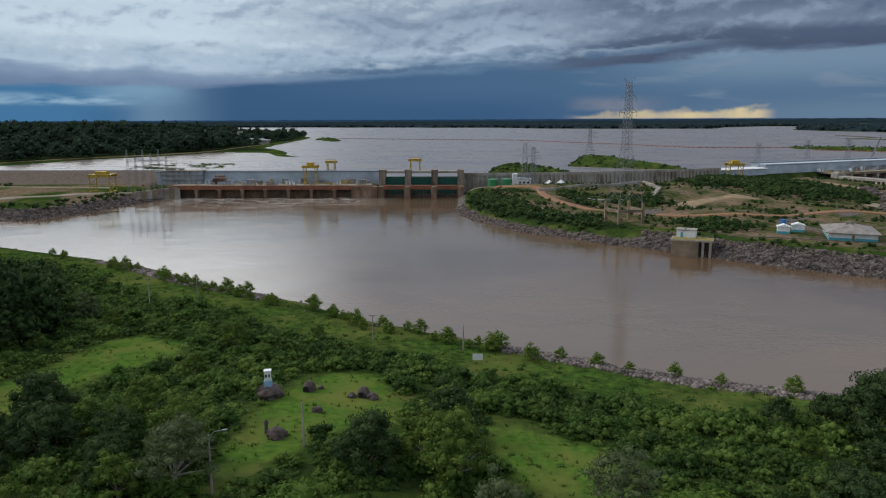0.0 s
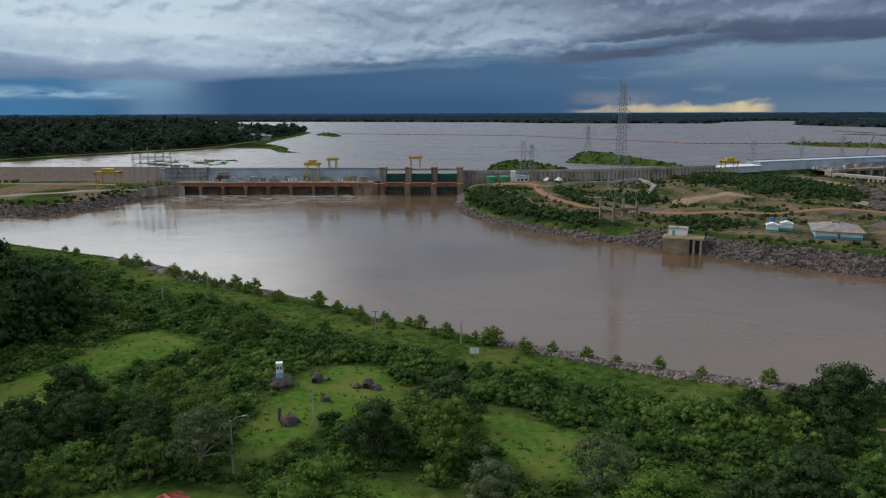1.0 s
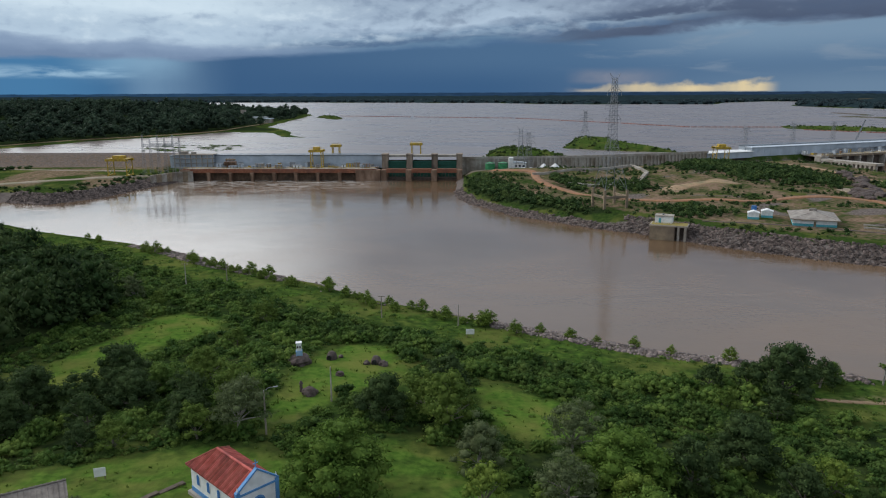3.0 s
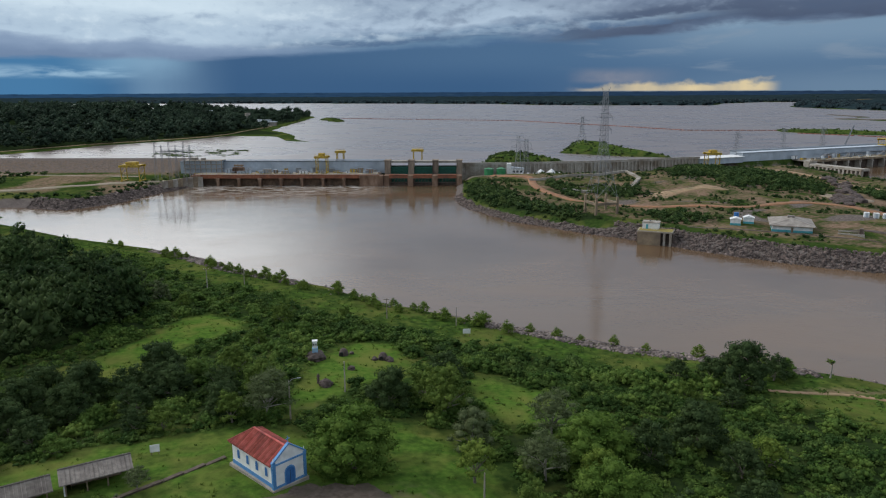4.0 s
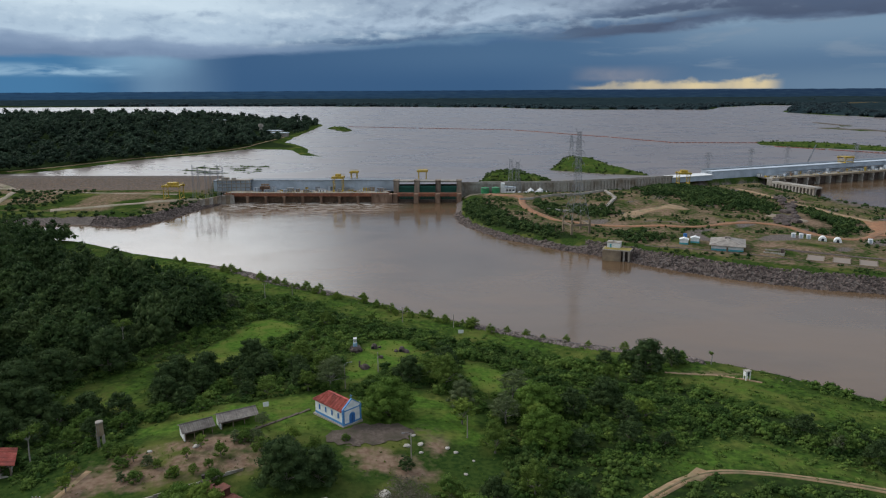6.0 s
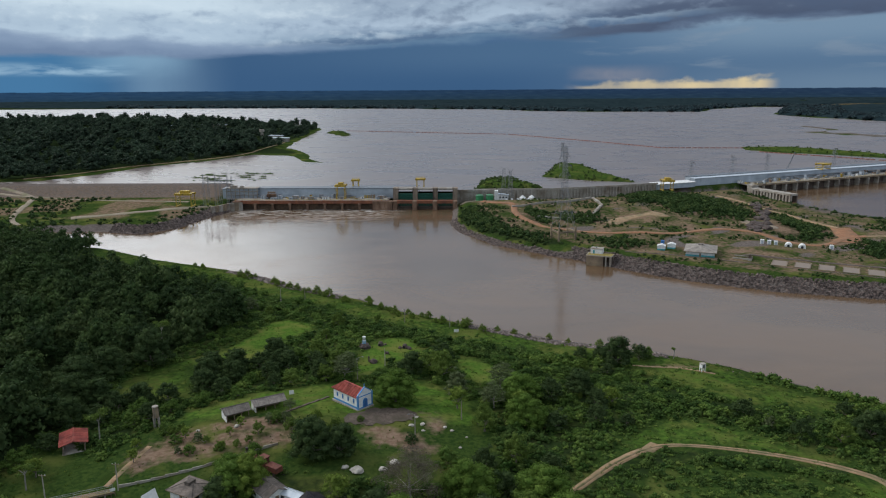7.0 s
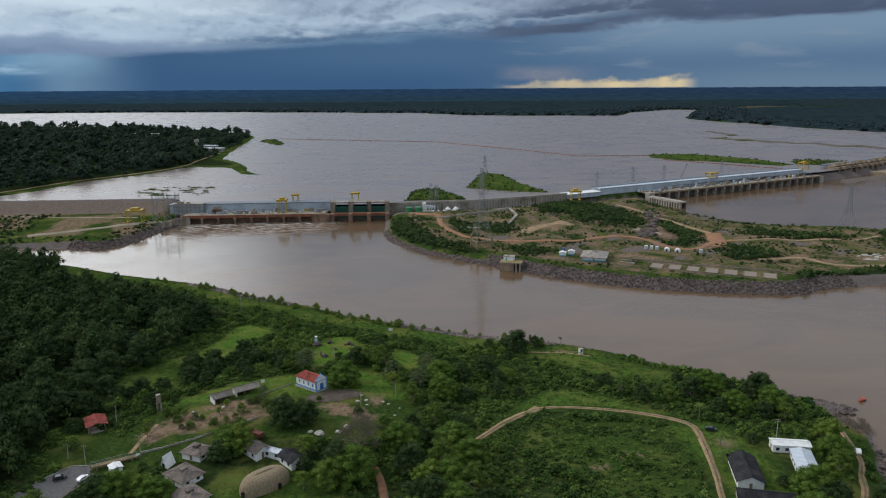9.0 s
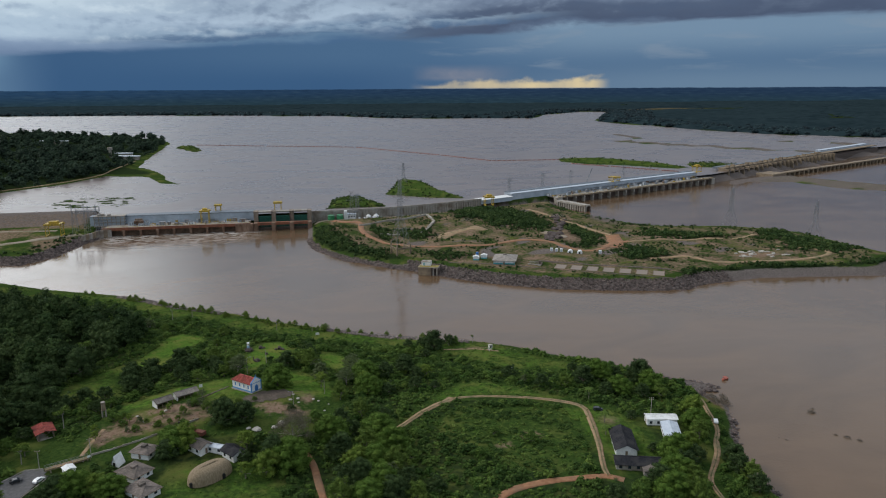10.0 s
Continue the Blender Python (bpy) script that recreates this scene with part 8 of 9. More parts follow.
# ---- towers and buildings on the island and the dam ----
def pylon(x, y, z, h, base, rz, label, waist=0.42, ww=1.7, arms=((0.62, 5.5), (0.74, 6.5), (0.86, 5.0)), w=0.16):
    ob = thing("transmission_tower", pose(x, y, z, 0, 0, rz), label, "pylon", "lattice transmission towers")

    def half(k):
        return base + (ww - base) * min(1, k / waist) if k < waist else ww + (0.9 - ww) * (k - waist) / (1 - waist)

    levels = [0]
    while levels[-1] < 0.985:
        levels.append(min(1.0, levels[-1] + max(0.035, 1.5 * half(levels[-1]) / h)))
    C = ((-1, -1), (1, -1), (1, 1), (-1, 1))
    for sx, sy in C:
        bm = bmesh.new()
        for k0, k1 in ((0, waist), (waist, 1.0)):
            bar(bm, (sx * half(k0), sy * half(k0), k0 * h), (sx * half(k1), sy * half(k1), k1 * h), w)
        part("leg", bm, STEEL, ob)
    for i in range(4):
        (ax, ay), (bx, by) = C[i], C[(i + 1) % 4]
        bm = bmesh.new()
        for k0, k1 in zip(levels, levels[1:]):
            h0, h1 = half(k0), half(k1)
            bar(bm, (ax * h0, ay * h0, k0 * h), (bx * h1, by * h1, k1 * h), w * 0.6)
            bar(bm, (bx * h0, by * h0, k0 * h), (ax * h1, ay * h1, k1 * h), w * 0.6)
            bar(bm, (ax * h1, ay * h1, k1 * h), (bx * h1, by * h1, k1 * h), w * 0.6)
        part("bracing", bm, STEEL, ob)
    for k, ln in arms:
        bm = bmesh.new()
        for s in (-1, 1):
            for sy in (-1, 1):
                bar(bm, (s * half(k), sy * half(k), k * h), (s * (half(k) + ln), 0, k * h + 0.4), w * 0.7)
                bar(bm, (s * half(k), sy * half(k), k * h + 2.4), (s * (half(k) + ln), 0, k * h + 0.4), w * 0.7)
            bar(bm, (s * (half(k) + ln), 0, k * h + 0.4), (s * (half(k) + ln), 0, k * h - 1.6), w * 0.9)
        part("crossarm", bm, STEEL, ob)
    bm = bmesh.new()
    for s in (-1, 1):
        bar(bm, (s * 0.9, 0, h), (s * 2.6, 0, h + 2.0), w * 0.7)
        bar(bm, (s * 0.9, 0, h - 2), (s * 2.6, 0, h + 2.0), w * 0.7)
    part("peak", bm, STEEL, ob)
    return ob


pylon(71.5, 318.5, 14.6, 52.2, 5.8, 18, "tall grey lattice transmission tower on concrete legs", arms=((0.63, 2.6), (0.75, 3.0), (0.87, 2.6)), waist=0.45, w=0.1)
ob = thing("tower_footing", pose(71.5, 318.5, 0, 0, 0, 18), "raised concrete footing frame of a transmission tower", "footing")
for sx in (-1, 1):
    for sy in (-1, 1):
        z = gz(71.5 + sx * 5.9, 318.5 + sy * 5.9)
        part("column", box(sx * 5.9 - 0.55, sx * 5.9 + 0.55, sy * 5.9 - 0.55, sy * 5.9 + 0.55, z - 1.5, 14.8, bevel=0.06), SPILL, ob)
for sx in (-1, 1):
    part("tie_beam", box(sx * 5.9 - 0.4, sx * 5.9 + 0.4, -5.35, 5.35, 10.8, 12.0), SPILL, ob)
    if sx < 0:
        part("tie_beam", box(-5.35, 5.35, sx * 5.9 - 0.4, sx * 5.9 + 0.4, 10.8, 12.0), SPILL, ob)
pylon(40.5, 477, gz(40.5, 477), 28, 3.6, 0, "grey lattice tower beside the green tanks", arms=((0.7, 4.0), (0.85, 4.0)), w=0.08)
pylon(46.5, 481, gz(46.5, 481), 26, 3.0, 20, "grey lattice tower behind the island scrub", arms=((0.7, 4.0), (0.85, 3.0)), w=0.08)
pylon(120, 690, gz(120, 690), 26, 4.6, 10, "grey lattice tower on the low islet", arms=((0.7, 6.0), (0.85, 6.0)), w=0.12)
pylon(402, 378, gz(402, 378), 38, 6.0, 30, "grey lattice tower on the island shore", w=0.1, arms=((0.7, 5), (0.85, 5)))
pylon(461, 334, gz(461, 334), 34, 6.0, 30, "grey lattice tower at the end of the island", w=0.1, arms=((0.7, 5), (0.85, 5)))
for x, y, h in ((235, 575, 20), (285, 600, 22), (330, 622, 22), (420, 662, 22)):
    pylon(x, y + 6, 11.0, h, 2.0, ang, "distant lattice tower behind the powerhouse", arms=((0.8, 4.5), (0.92, 3)), w=0.09, waist=0.8, ww=1.0)

# switchyard portal at the west end of the powerhouse
for k, y in enumerate((464.5, 476)):
    ob = thing("switchyard_portal", pose(-221, y, 5.5), "grey steel lattice portal of the switchyard", "portal", "switchyard portals")
    for x in (0, 10.5, 21):
        bm = bmesh.new()
        H = 27 if k == 0 else 24
        for sx in (-1, 1):
            for sy in (-1, 1):
                bar(bm, (x + sx * 1.0, sy * 1.0, -1), (x + sx * 0.3, sy * 0.3, H), 0.08)
        for i in range(14):
            z0, z1 = i * H / 14, (i + 1) * H / 14
            w0, w1 = 1 - 0.6 * i / 14, 1 - 0.6 * (i + 1) / 14
            for sy in (-1, 1):
                bar(bm, (x - w0, sy * w0, z0), (x + w1, sy * w1, z1), 0.03)
            for sx in (-1, 1):
                bar(bm, (x + sx * w0, -w0, z0), (x + sx * w1, w1, z1), 0.03)
        part("mast", bm, STEEL, ob)
    bm = bmesh.new()
    for i in range(14):
        x0, x1 = i * 1.5, (i + 1) * 1.5
        for zz, s in ((19.0, 1), (20.4, -1)):
            for sy in (-0.5, 0.5):
                bar(bm, (x0, sy, zz), (x1, sy, zz), 0.13)
        bar(bm, (x0, -0.5, 19.0), (x1, -0.5, 20.4), 0.06)
        bar(bm, (x0, 0.5, 20.4), (x1, 0.5, 19.0), 0.06)
    part("lattice_beam", bm, STEEL, ob)

# quay wall at the west end
ob = thing("quay_wall", Matrix(), "tall stained concrete quay wall", "wall", kind="structure")
for (x0, y0), (x1, y1) in (((-216, 448), (-207, 470)), ((-207, 470), (-197, 473))):
    n = 5 if y1 - y0 > 10 else 3
    for i in range(n):
        xa, ya, xb, yb = x0 + (x1 - x0) * i / n, y0 + (y1 - y0) * i / n, x0 + (x1 - x0) * (i + 1) / n, y0 + (y1 - y0) * (i + 1) / n
        s = part("panel", box(0, math.hypot(xb - xa, yb - ya) - 0.08, 0, 1.2, -3, 6.8, bevel=0.06), SPILL if i % 2 else CONCRETE, ob)
        s.matrix_basis = Matrix.Translation((xa + 8, ya - 4, 0)) @ Matrix.Rotation(math.atan2(yb - ya, xb - xa), 4, "Z")

# water intake block
ob = thing("intake_block", pose(78.5, 269, 0, 0, 0, -22), "mossy concrete water intake with piers over the river", "intake")
part("body", box(0, 10, 0.6, 12, -3, 6.0, bevel=0.15), SPILL, ob, "stained concrete block")
part("deck", box(-0.4, 15, 1.2, 9.4, 5.6, 6.3, bevel=0.08), CONCRETE, ob, "mossy concrete deck")
part("deck_moss", box(0.2, 14.6, 1.6, 9.0, 6.3, 6.36), mat("yellow_moss", (0.25, 0.19, 0.04), (0.3, 0.24, 0.08), 0.6, 0.95, 0.2, big=(0.16, 0.15, 0.07), bigscale=0.3), ob)
for x in (11.0, 13.6):
    part("pier", box(x, x + 0.9, 1.2, 10, -3, 5.6), CONCRETE, ob)
part("back_wall", box(9, 15, 4, 5, -3, 5.6), CONCRETE_DARK, ob)
bm = bmesh.new()
for i in range(6):
    bar(bm, (i * 2.6, 1.3, 6.3), (i * 2.6, 1.3, 7.4), 0.05)
bar(bm, (0, 1.3, 7.4), (13, 1.3, 7.4), 0.05)
part("railing", bm, YELLOW, ob)
ob = thing("pump_cabin", pose(83.5, 276.5, 6.3, 0, 0, -22), "white pump cabin on the intake deck", "cabin")
part("body", box(-0.5, 6.5, -3, 2, 0, 2.9, bevel=0.08), WHITE, ob)
part("roof", box(-0.8, 6.8, -3.3, 2.3, 2.9, 3.15, bevel=0.04), CONCRETE, ob)
part("vent", cyl(0.4, 0.4, 3.1, 3.7, 10, 2.5, -0.5), STEEL, ob)
part("door", box(1, 2, -3.05, -3.0, 0.05, 2.1), TEAL, ob)


def island_house(x, y, rz, w, l, wall_h, rise, label):
    ob = house("house", x, y, rz, w, l, wall_h, rise, ROOF_PALE, label, "pale grey-brown tiles", hip=True, over=1.2)
    part("skirt", box(-w / 2 - 0.04, w / 2 + 0.04, -l / 2 - 0.04, l / 2 + 0.04, -0.5, 1.0), TEAL, ob, "turquoise skirting")
    part("clerestory", box(-1.6, 1.2, -0.8, 0.8, wall_h + rise - 0.3, wall_h + rise + 0.7), ROOF_PALE, ob)


island_house(147.5, 274, -20, 16.0, 20, 3.0, 2.2, "low house with a grey hipped roof and turquoise skirting")
for x, y in ((126.5, 283), (133.5, 286)):
    ob = thing("kiosk", pose(x, y, gz(x, y) - 0.1, 0, 0, -20), "small white kiosk with a turquoise base", "kiosk", "white kiosks")
    part("base", box(-2.3, 2.3, -1.9, 1.9, -0.4, 1.0), TEAL, ob, "turquoise base")
    part("cabin", box(-2.25, 2.25, -1.85, 1.85, 1.0, 2.8), WHITE, ob)
    part("roof", prism([(-2.6, 2.8), (2.6, 2.8), (0, 3.7)], -2.2, 2.2), WHITE, ob)
ob = thing("water_barrel", pose(128.5, 288, gz(128.5, 288)), "dark blue water tank on a stand", "tank")
part("stand", box(-1, 1, -1, 1, -0.4, 2.6), CONCRETE, ob)
part("barrel", cyl(1.1, 1.1, 2.6, 4.6, 14), BLUE, ob)

# settling ponds, a row of seven
ob = None
PW = water_mat("pond_water", (0.2, 0.15, 0.11), (0.25, 0.19, 0.14), 0.35, 0.5)
for i in range(7):
    x, y = 184.9 + i * 10.5, 252.0 - i * 5.5
    ob = thing("settling_pond", pose(x, y, 5.55, 0, 0, -27.7), "rectangular concrete settling pond with grey-brown water", "pond", "row of settling ponds")
    for sx in (-1, 1):
        part("kerb", box(sx * 3.9 - 0.22, sx * 3.9 + 0.22, -7, 7, -1.5, 0.4, bevel=0.04), SPILL, ob)
        part("kerb", box(-3.65, 3.65, sx * 6.75 - 0.22, sx * 6.75 + 0.22, -1.5, 0.4, bevel=0.04), SPILL, ob)
    part("water", box(-3.67, 3.67, -6.5, 6.5, -1.2, 0.2), PW, ob, "murky pond water")
ribbon("kerb_ponds", [(170, 268), (180, 266), (215, 249), (250, 232), (262, 226)], 1.4, CONCRETE_DARK, "grey concrete path behind the ponds", lift=0.25)
ribbon("kerb_promenade", [(104, 281), (130, 270), (160, 253), (200, 233), (240, 211), (257, 203)], 0.8, CONCRETE_DARK, "grey concrete edge path above the rocks", lift=0.25)
for x, y in ((206, 289.5), (213, 286.5)):
    ob = thing("tent", pose(x, y, gz(x, y), 0, 0, -24), "white round-topped storage tent", "tent", "white tents")
    part("cover", prism([(2.1 * math.cos(math.pi * i / 12), 2.4 * math.sin(math.pi * i / 12) - 0.1) for i in range(13)], -2.5, 2.5), WHITE, ob)
    part("doorway", arch(1.4, 1.5, -2.56, -2.4), GLASS_DARK, ob)
for x, y in ((196, 294), (199.5, 292.5), (192.5, 296), (229, 283)):
    ob = thing("storage_box", pose(x, y, gz(x, y), 0, 0, -20), "white storage box on the yard", "container", "white storage boxes")
    part("body", box(-1.1, 1.1, -1.1, 1.1, -0.2, 2.4, bevel=0.05), WHITE, ob)
    part("door", box(-0.5, 0.5, -1.15, -1.1, 0.1, 2.0), CLADDING, ob)
ob = thing("concrete_sump", pose(168, 262, 6.0, 0, 0, -27), "dark open concrete sump beside the ponds", "basin")
part("wall", box(-5, 5, 3.2, 3.8, -1, 1.0), CONCRETE, ob)
part("wall", box(-5, 5, -3.8, -3.2, -1, 1.0), CONCRETE, ob)
part("floor", box(-5, 5, -3.2, 3.2, -1, 0.3), CONCRETE_DARK, ob)
part("pump", box(3, 4.5, -1, 1, 0.3, 3.0, bevel=0.1), CONCRETE_DARK, ob)

ROAD = EARTH_RED
ribbon("road_island", [(58, 368), (67, 351), (94, 341), (118, 333), (141, 331), (168, 340), (192, 344), (205, 334), (212, 316), (220, 296), (234, 297), (256, 318), (272, 323)], 5.0, ROAD, "red earth road winding over the island", lift=0.3)
ribbon("road_east", [(270, 322), (290, 320), (330, 316), (365, 315), (395, 326)], 3.6, DIRT, "sandy track over the island", lift=0.3)
ribbon("road_south", [(262, 262), (290, 258), (305, 240), (340, 236), (380, 236), (408, 246), (405, 262), (385, 282)], 4.0, DIRT, "sandy track round the field", lift=0.3)
ribbon("road_tanks", [(21, 469), (32, 452), (46, 445), (46, 410), (51, 384), (58, 368)], 5.5, ROAD, "red earth ramp down from the dam", lift=0.3)
ribbon("road_fork", [(246, 305), (258, 318), (265, 340), (268, 350)], 13.0, ROAD, "red earth fork of the island road", lift=0.27)
ribbon("road_ridge", [(266, 350), (261, 377), (253, 416), (243, 440), (228, 484)], 3.6, DIRT, "sandy track up to the powerhouse", lift=0.3)
ribbon("road_yard", [(112, 370), (126, 388), (146, 398), (158, 396), (150, 408)], 11.0, DIRT, "bare sandy work yard", lift=0.25)
ribbon("road_crest", [(2, 478), (60, 482), (110, 494), (150, 508), (186, 525)], 6.0, GRAVEL, "pale gravel road below the dam wall", lift=0.25)
ribbon("road_pit", [(212, 378), (222, 350), (206, 346)], 7.0, GRAVEL, "grey gravel cut between the rocks", lift=0.25)
ribbon("road_west", [(-448, 536), (-403, 510), (-385, 478), (-352, 400), (-330, 372)], 5.0, GRAVEL, "pale gravel road on the west bank", lift=0.3)
ribbon("road_dam_toe", [(-440, 520), (-350, 492), (-290, 482), (-240, 478)], 4.0, GRAVEL, "pale gravel road at the foot of the embankment", lift=0.3)
ribbon("road_yard_west", [(-305, 400), (-270, 420), (-240, 445), (-215, 466)], 9.0, GRAVEL, "gravel strip with concrete remains", lift=0.3)
ribbon("road_peninsula", [(-460, 590), (-430, 640), (-398, 722), (-345, 800), (-312, 890), (-312, 960), (-310, 1110)], 3.6, DIRT, "pale road along the wooded shore", lift=0.4)
ri = np.random.RandomState(5)
for i in range(26):
    x, y = 333 + ri.uniform(0, 42), 246 + ri.uniform(0, 22)
    ob = part("concrete_slab", box(-ri.uniform(1, 2.6), ri.uniform(1, 2.6), -0.8, 0.8, 0, 0.5), PALE_ROCK)
    ob.matrix_basis = pose(x, y, gz(x, y) + 0.05, 0, 0, ri.uniform(-25, 25))
    tagged(ob, "pale concrete slab lying on the field", "slab", "scattered concrete slabs")
for i in range(34):
    k = i / 33
    x, y = 249 - 42 * k + ri.uniform(-5, 5), 436 - 100 * k + ri.uniform(-8, 8)
    rock(ri, x, y, ri.uniform(2.0, 4.2), BOULDER, "dark jagged rock of the island bluff", "rock", 0.5)

# tanks, sheds and tents by the dam wall
for x in (19.5, 28.5):
    ob = thing("oil_tank", pose(x, 481, gz(x, 481)), "squat green oil tank", "tank", "green tanks")
    part("shell", cyl(3.4, 3.4, -1, 5.2, 24), GREEN_TANK, ob)
    part("top", cyl(3.45, 0.6, 5.2, 5.9, 24), GREEN_TANK, ob)
    part("rim", cyl(3.55, 3.55, 5.0, 5.25, 24), STEEL, ob)
ob = thing("site_office", pose(36, 484, gz(36, 484)), "white two-part site office with a pale blue roof", "building")
part("tower_block", box(-3.2, 0, -2, 3, -1, 9.0, bevel=0.06), WHITE, ob)
part("office", box(0.05, 9, -2.2, 3, -1, 5.2), WHITE, ob)
part("roof", prism([(-0.2, 5.2), (9.4, 5.2), (9.4, 5.5), (-0.2, 6.5)], -2.6, 3.4), ROOF_METAL, ob)
for i in range(3):
    part("window", box(1 + i * 2.7, 2.6 + i * 2.7, -2.26, -2.2, 2.4, 3.8), GLASS_DARK, ob)
for x in (58, 66):
    ob = thing("tent", pose(x, 487, gz(x, 487)), "white peaked tent by the dam wall", "tent", "white peaked tents")
    part("cover", cyl(3.0, 0.2, 2.2, 4.4, 4), WHITE, ob)
    part("skirt", cyl(2.8, 2.9, -0.5, 2.2, 4), WHITE, ob)
for i in range(7):
    car(44 + i * 4.6 + ri.uniform(-1, 1), 479 + i * 0.4, ri.uniform(60, 120), CARPAINT_WHITE, "white car parked on the gravel road")
low_wall("wall_channel", [(60, 392), (75, 386), (92, 384), (104, 396), (119, 437), (117, 470)], 1.4, 2.2, CONCRETE, "broken concrete channel wall")
low_wall("wall_retaining", [(45, 433), (82, 446), (116, 470)], 1.6, 1.0, CONCRETE, "long pale retaining wall")

# machinery on the powerhouse decks
def cabinet(x, y, z, w, d, h, rz, body, label):
    ob = thing("deck_cabinet", pose(x, y, z, 0, 0, rz), label, "equipment", "deck equipment")
    part("body", box(-w / 2, w / 2, -d / 2, d / 2, 0, h, bevel=0.06), body, ob)
    part("lid", box(-w / 2 - 0.12, w / 2 + 0.12, -d / 2 - 0.12, d / 2 + 0.12, h, h + 0.18), STEEL, ob)
    n = max(1, int(w / 1.1))
    for i in range(n):
        part("door", box(-w / 2 + 0.1 + i * (w - 0.2) / n, -w / 2 + (i + 0.92) * (w - 0.2) / n, -d / 2 - 0.05, -d / 2, 0.2, h - 0.2), STEEL if i % 2 else body, ob)


MIXED = [CLADDING, CLADDING, STEEL, CONCRETE, CONCRETE_RUST, YELLOW, WHITE, STEEL, SPILL]
for i in range(34):
    cabinet(-174 + i * 3.4 + ri.uniform(-1.2, 1.2), 476 + ri.uniform(0, 13), 8.2, ri.uniform(1.6, 6.0), ri.uniform(1.6, 3.4), ri.uniform(0.8, 3.4), ri.uniform(-8, 8), MIXED[ri.randint(9)], "equipment cabinet on the powerhouse deck")
ob = thing("transformer", pose(-167, 484, 8.2), "rust-brown transformer with pipes and a conservator drum", "transformer")
part("tank_body", box(-4, 4, -2, 2, 0, 4.2, bevel=0.15), CONCRETE_RUST, ob)
for k in range(7):
    part("cooling_fin", box(-3.6 + k * 1.2, -3.2 + k * 1.2, -2.9, -2.0, 0.4, 3.8), CONCRETE_RUST, ob)
part("conservator", bar(bmesh.new(), (-3.5, 0.6, 5.4), (3.5, 0.6, 5.4), 0.7, 10), SPILL, ob)
for k in (-2.4, 0, 2.4):
    part("bushing", cyl(0.25, 0.12, 4.2, 6.6, 8, k, -0.8), CONCRETE_RUST, ob)
de = Matrix.Translation((292, 566, 0)) @ Matrix.Rotation(math.radians(ang), 4, "Z")
for i in range(60):
    p = de @ Vector((i * 5.0 + ri.uniform(-1, 1), ri.uniform(4, 17), 8.6))
    cabinet(p.x, p.y, p.z, ri.uniform(2, 5), ri.uniform(1.5, 3), ri.uniform(1.2, 4.0), ang, MIXED[ri.randint(9)], "equipment cabinet on the far powerhouse deck")
p = de @ Vector((84, 36, 0))
ob = thing("crawler_crane", pose(p.x, p.y, 11.5, 0, 0, ang), "dark crawler crane with a raised lattice boom", "crane")
part("cab", box(-2.5, 2.5, -1.5, 1.5, 0, 3.2, bevel=0.1), RUST_FLOAT, ob)
bm = bmesh.new()
for sy in (-0.6, 0.6):
    bar(bm, (1, sy, 3), (12, sy * 0.4, 23), 0.16)
    bar(bm, (2, sy, 3), (12.4, sy * 0.4, 23), 0.16)
for i in range(10):
    bar(bm, (1 + i * 1.1, -0.6, 3 + i * 2), (2.1 + i * 1.1, 0.6, 5 + i * 2), 0.1)
part("boom", bm, ROOF_DARK, ob)

# log boom across the reservoir
def chain(pts, step, name, label):
    V, Q, n = [], [], 0
    for (x0, y0), (x1, y1) in zip(pts, pts[1:]):
        L_ = math.hypot(x1 - x0, y1 - y0)
        for i in range(int(L_ / step)):
            k = (i + 0.5) * step / L_
            x, y = x0 + (x1 - x0) * k, y0 + (y1 - y0) * k
            dx, dy = (x1 - x0) / L_, (y1 - y0) / L_
            a, b = step * 0.43, 0.9
            for z in (LAKE - 0.3, LAKE + 0.9):
                for s, u in ((-a, -b), (a, -b), (a, b), (-a, b)):
                    V.append((x + s * dx - u * dy, y + s * dy + u * dx, z))
            Q += [(n + 4, n + 5, n + 6, n + 7)] + [(n + j, n + (j + 1) % 4, n + 4 + (j + 1) % 4, n + 4 + j) for j in range(4)]
            n += 8
    me_ = quick_mesh(name, np.array(V), np.array(Q))
    me_.materials.append(RUST_FLOAT)
    tagged(new(name, me_), label, "log boom", kind="stuff")


chain([(-262, 1490), (-100, 1420), (96, 1341), (245, 1112), (314, 984), (446, 974)], 9.0, "floating_boom", "line of rust-red boom floats on the reservoir")
chain([(433, 907), (480, 850), (533, 780), (570, 740)], 7.0, "floating_boom", "short line of red boom floats")

# low buildings in the peninsula forest
for x, y, l in ((-330, 1140, 42), (-352, 1205, 30), (-548, 1435, 60), (-620, 1330, 40)):
    z = gz(x, y)
    ob = thing("shore_building", pose(x, y, z, 0, 0, -15), "low pale concrete building at the wooded shore", "building", "pale shore buildings")
    part("wall", box(-l / 2, l / 2, -5, 5, -2, 6), CONCRETE, ob)
    part("roof", box(-l / 2 - 1, l / 2 + 1, -6, 6, 6, 7.2), ROOF_METAL, ob)
ob = thing("water_tower", pose(-372, 1190, gz(-372, 1190)), "pale concrete water tower above the trees", "tower")
part("shaft", cyl(2.5, 2.5, -1, 14, 12), CONCRETE, ob)
part("tank", cyl(4.5, 4.5, 14, 19, 14), CONCRETE, ob)

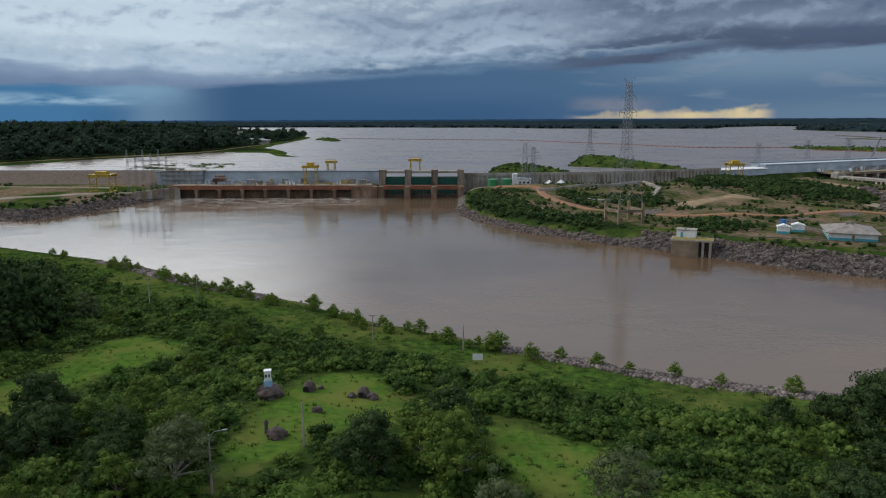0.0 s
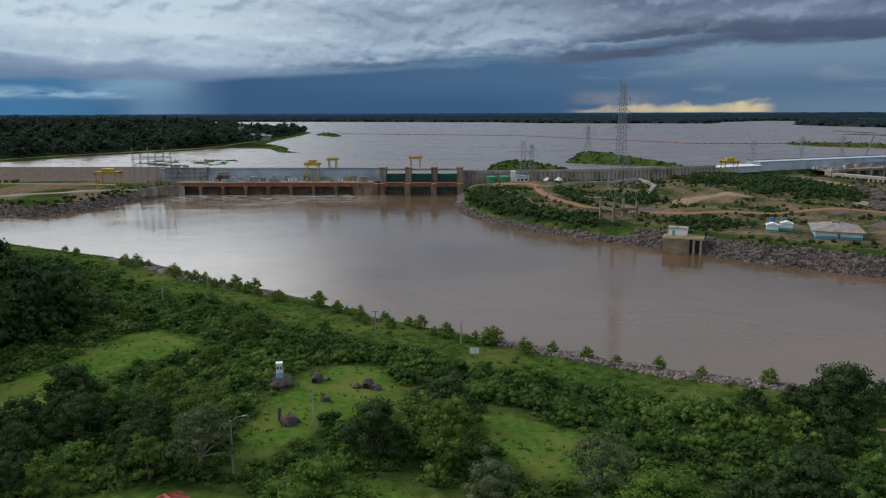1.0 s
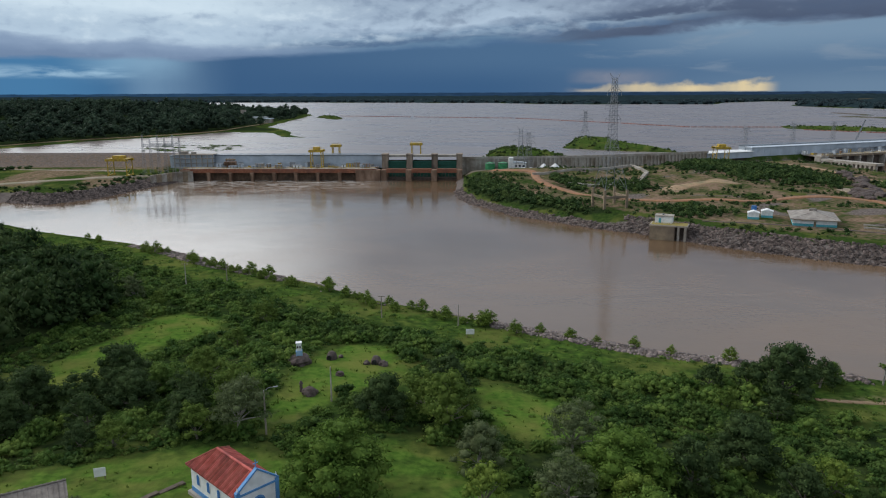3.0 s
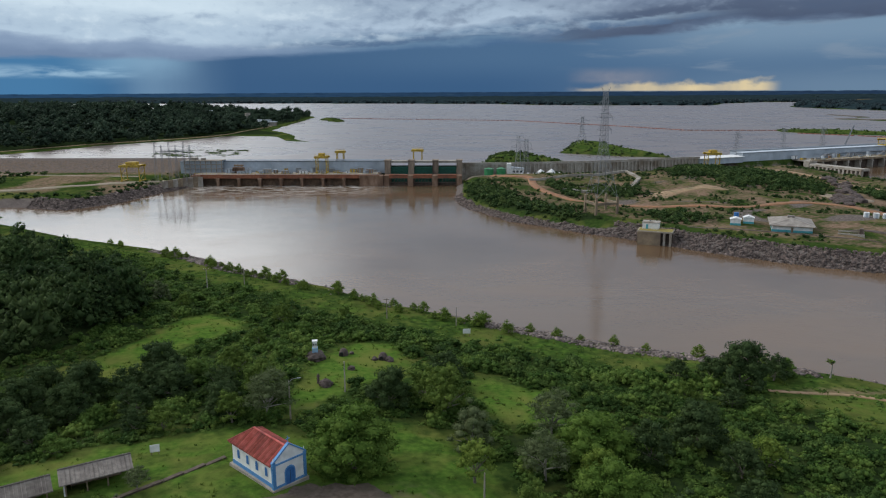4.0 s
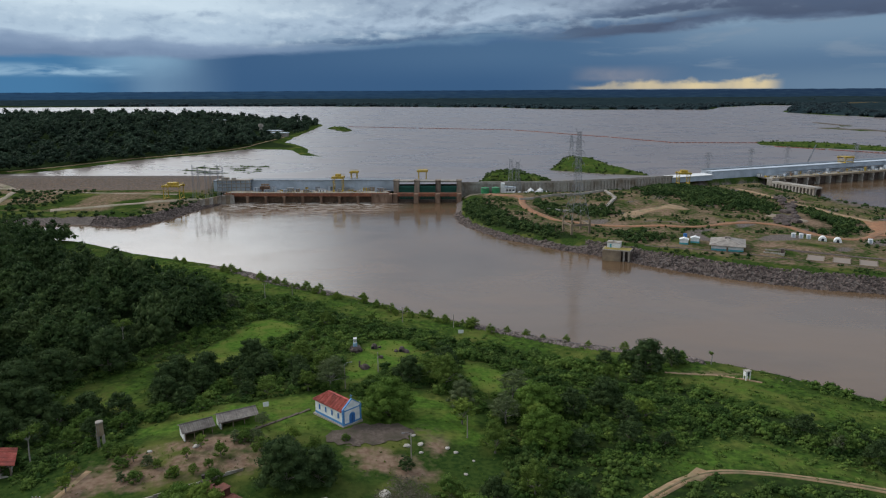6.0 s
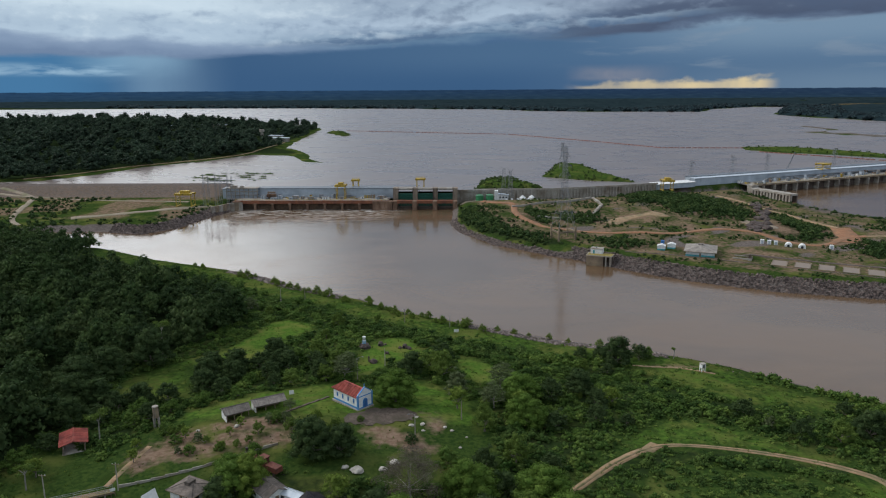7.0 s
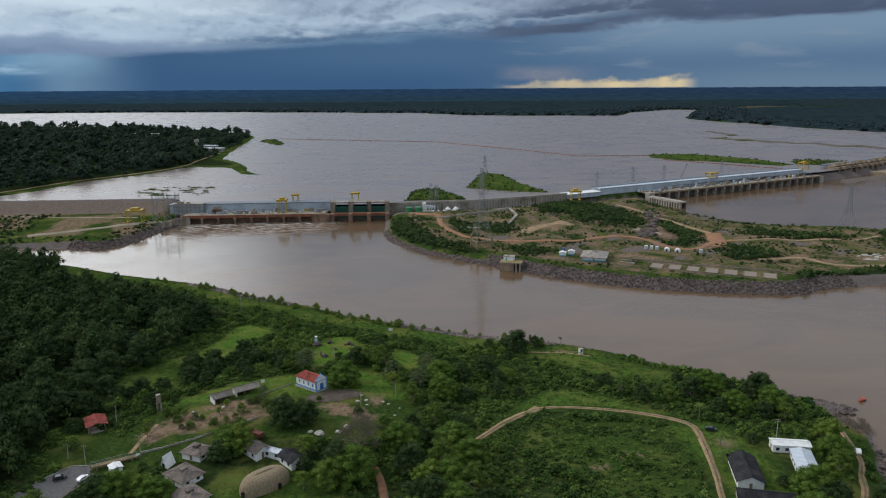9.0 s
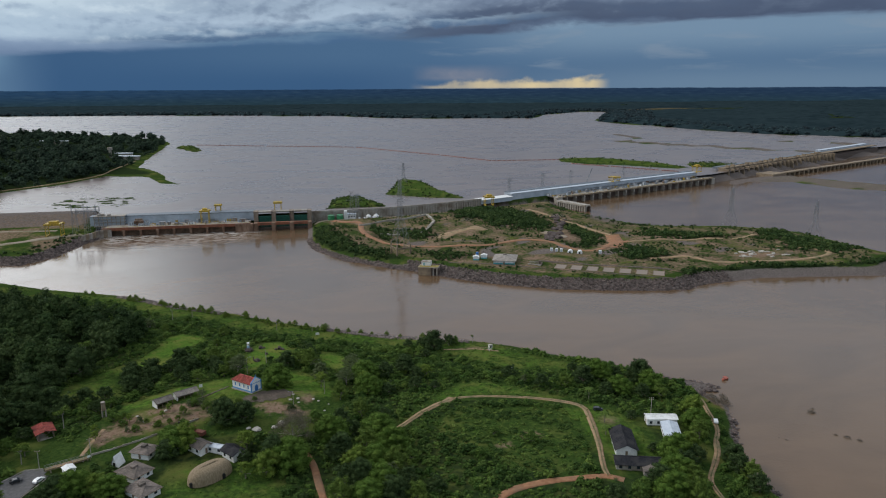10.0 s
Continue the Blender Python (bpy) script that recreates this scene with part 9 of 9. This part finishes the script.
# ---- stones of the river banks ----
CUBE_V = np.array([(x, y, z) for z in (-1, 1) for y in (-1, 1) for x in (-1, 1)], float) * 0.72
CUBE_F = np.array([(0, 1, 5), (0, 5, 4), (2, 6, 7), (2, 7, 3), (0, 4, 6), (0, 6, 2), (1, 3, 7), (1, 7, 5), (4, 5, 7), (4, 7, 6)])


def stone_mesh(r):
    """An angular broken stone."""
    v = CUBE_V * (0.65 + 0.6 * r.rand(8, 1)) * r.uniform(0.7, 1.25, 3) * [1, 1, 0.75]
    a, b = r.uniform(-0.5, 0.5, 2)
    v = v @ np.array([[1, 0, 0], [0, math.cos(a), math.sin(a)], [0, -math.sin(a), math.cos(a)]]) @ np.array([[math.cos(b), 0, math.sin(b)], [0, 1, 0], [-math.sin(b), 0, math.cos(b)]])
    return v, np.zeros((0, 4), int), CUBE_F


rq = np.random.RandomState(19)
tpls = [stone_mesh(rq) for _ in range(12)]


def stones(name, p, lo, hi, label, material=None):
    V, T_, n = [], [], 0
    z = ground(p[:, 0], p[:, 1])
    for i, g in enumerate(np.array_split(np.column_stack([p, z]), 12)):
        v, q, t, _ = scatter(rq, tpls[i], g, lo + (hi - lo) * rq.rand(len(g)) ** 2)
        V.append(v)
        T_.append(t + n)
        n += len(v)
    me_ = quick_mesh(name, np.concatenate(V), None, np.concatenate(T_))
    me_.materials.append(material or STONE)
    return tagged(new(name, me_), label, "riprap", kind="stuff")


strip = lambda poly, lo, hi: (lambda x, y: (depth_in(x, y, poly) > lo) & (depth_in(x, y, poly) < hi))
p = sample(rq, 150000, -140, 125, 85, 265, strip(MAINLAND, -2, 12))
p = p[((p[:, 0] > 8) & (p[:, 0] < 84)) | ((p[:, 0] > -128) & (p[:, 0] < -55)) | (rq.rand(len(p)) < 0.01)]
p = p[rq.permutation(len(p))]
stones("bank_riprap", p[:15000], 0.2, 0.62, "loose grey-pink riprap stones along the near shore", STONE_PALE)
p = sample(rq, 150000, -8, 300, 190, 420, strip(ISLAND, -2, 12))
p = p[(p[:, 1] < 420) & (rq.rand(len(p)) < 0.9) & ((p[:, 0] > 74) | (depth_in(p[:, 0], p[:, 1], ISLAND) < 5 + 1.5 * wave(p[:, 0], p[:, 1], 20, 3)))]
stones("island_riprap", p[:17000], 0.3, 0.95, "loose brown-grey riprap stones along the island shore")
p = sample(rq, 60000, -260, -195, 355, 470, strip(MAINLAND, -2, 12))
stones("west_riprap", p[:4500], 0.35, 1.1, "loose purple-grey riprap stones of the west bank")
p = sample(rq, 60000, 150, 190, -50, 62, strip(MAINLAND, -1.5, 1.8))
p = p[(p[:, 1] < 12) | (p[:, 1] > 30)]
stones("point_riprap", p[:420], 0.3, 1.1, "loose dark stones along the point")
# the biggest single stones of the near revetment
bank = thing("revetment", Matrix(), "single larger riprap stones of the near shore", "riprap", kind="structure")
sm = []
for t in tpls:
    me_ = quick_mesh("stone", t[0], None, t[2])
    me_.materials.append(STONE_PALE)
    sm.append(me_)
p = sample(rq, 60000, 10, 84, 115, 170, strip(MAINLAND, 0, 7))[:280]
for (x, y), z in zip(p, ground(p[:, 0], p[:, 1])):
    o = new("stone", sm[rq.randint(6)])
    o.parent = bank
    s = rq.uniform(0.35, 0.7)
    o.matrix_basis = pose(x, y, z + 0.1, 0, 0, rq.uniform(0, 360)) @ Matrix.Diagonal((s, s, s * 0.8, 1))
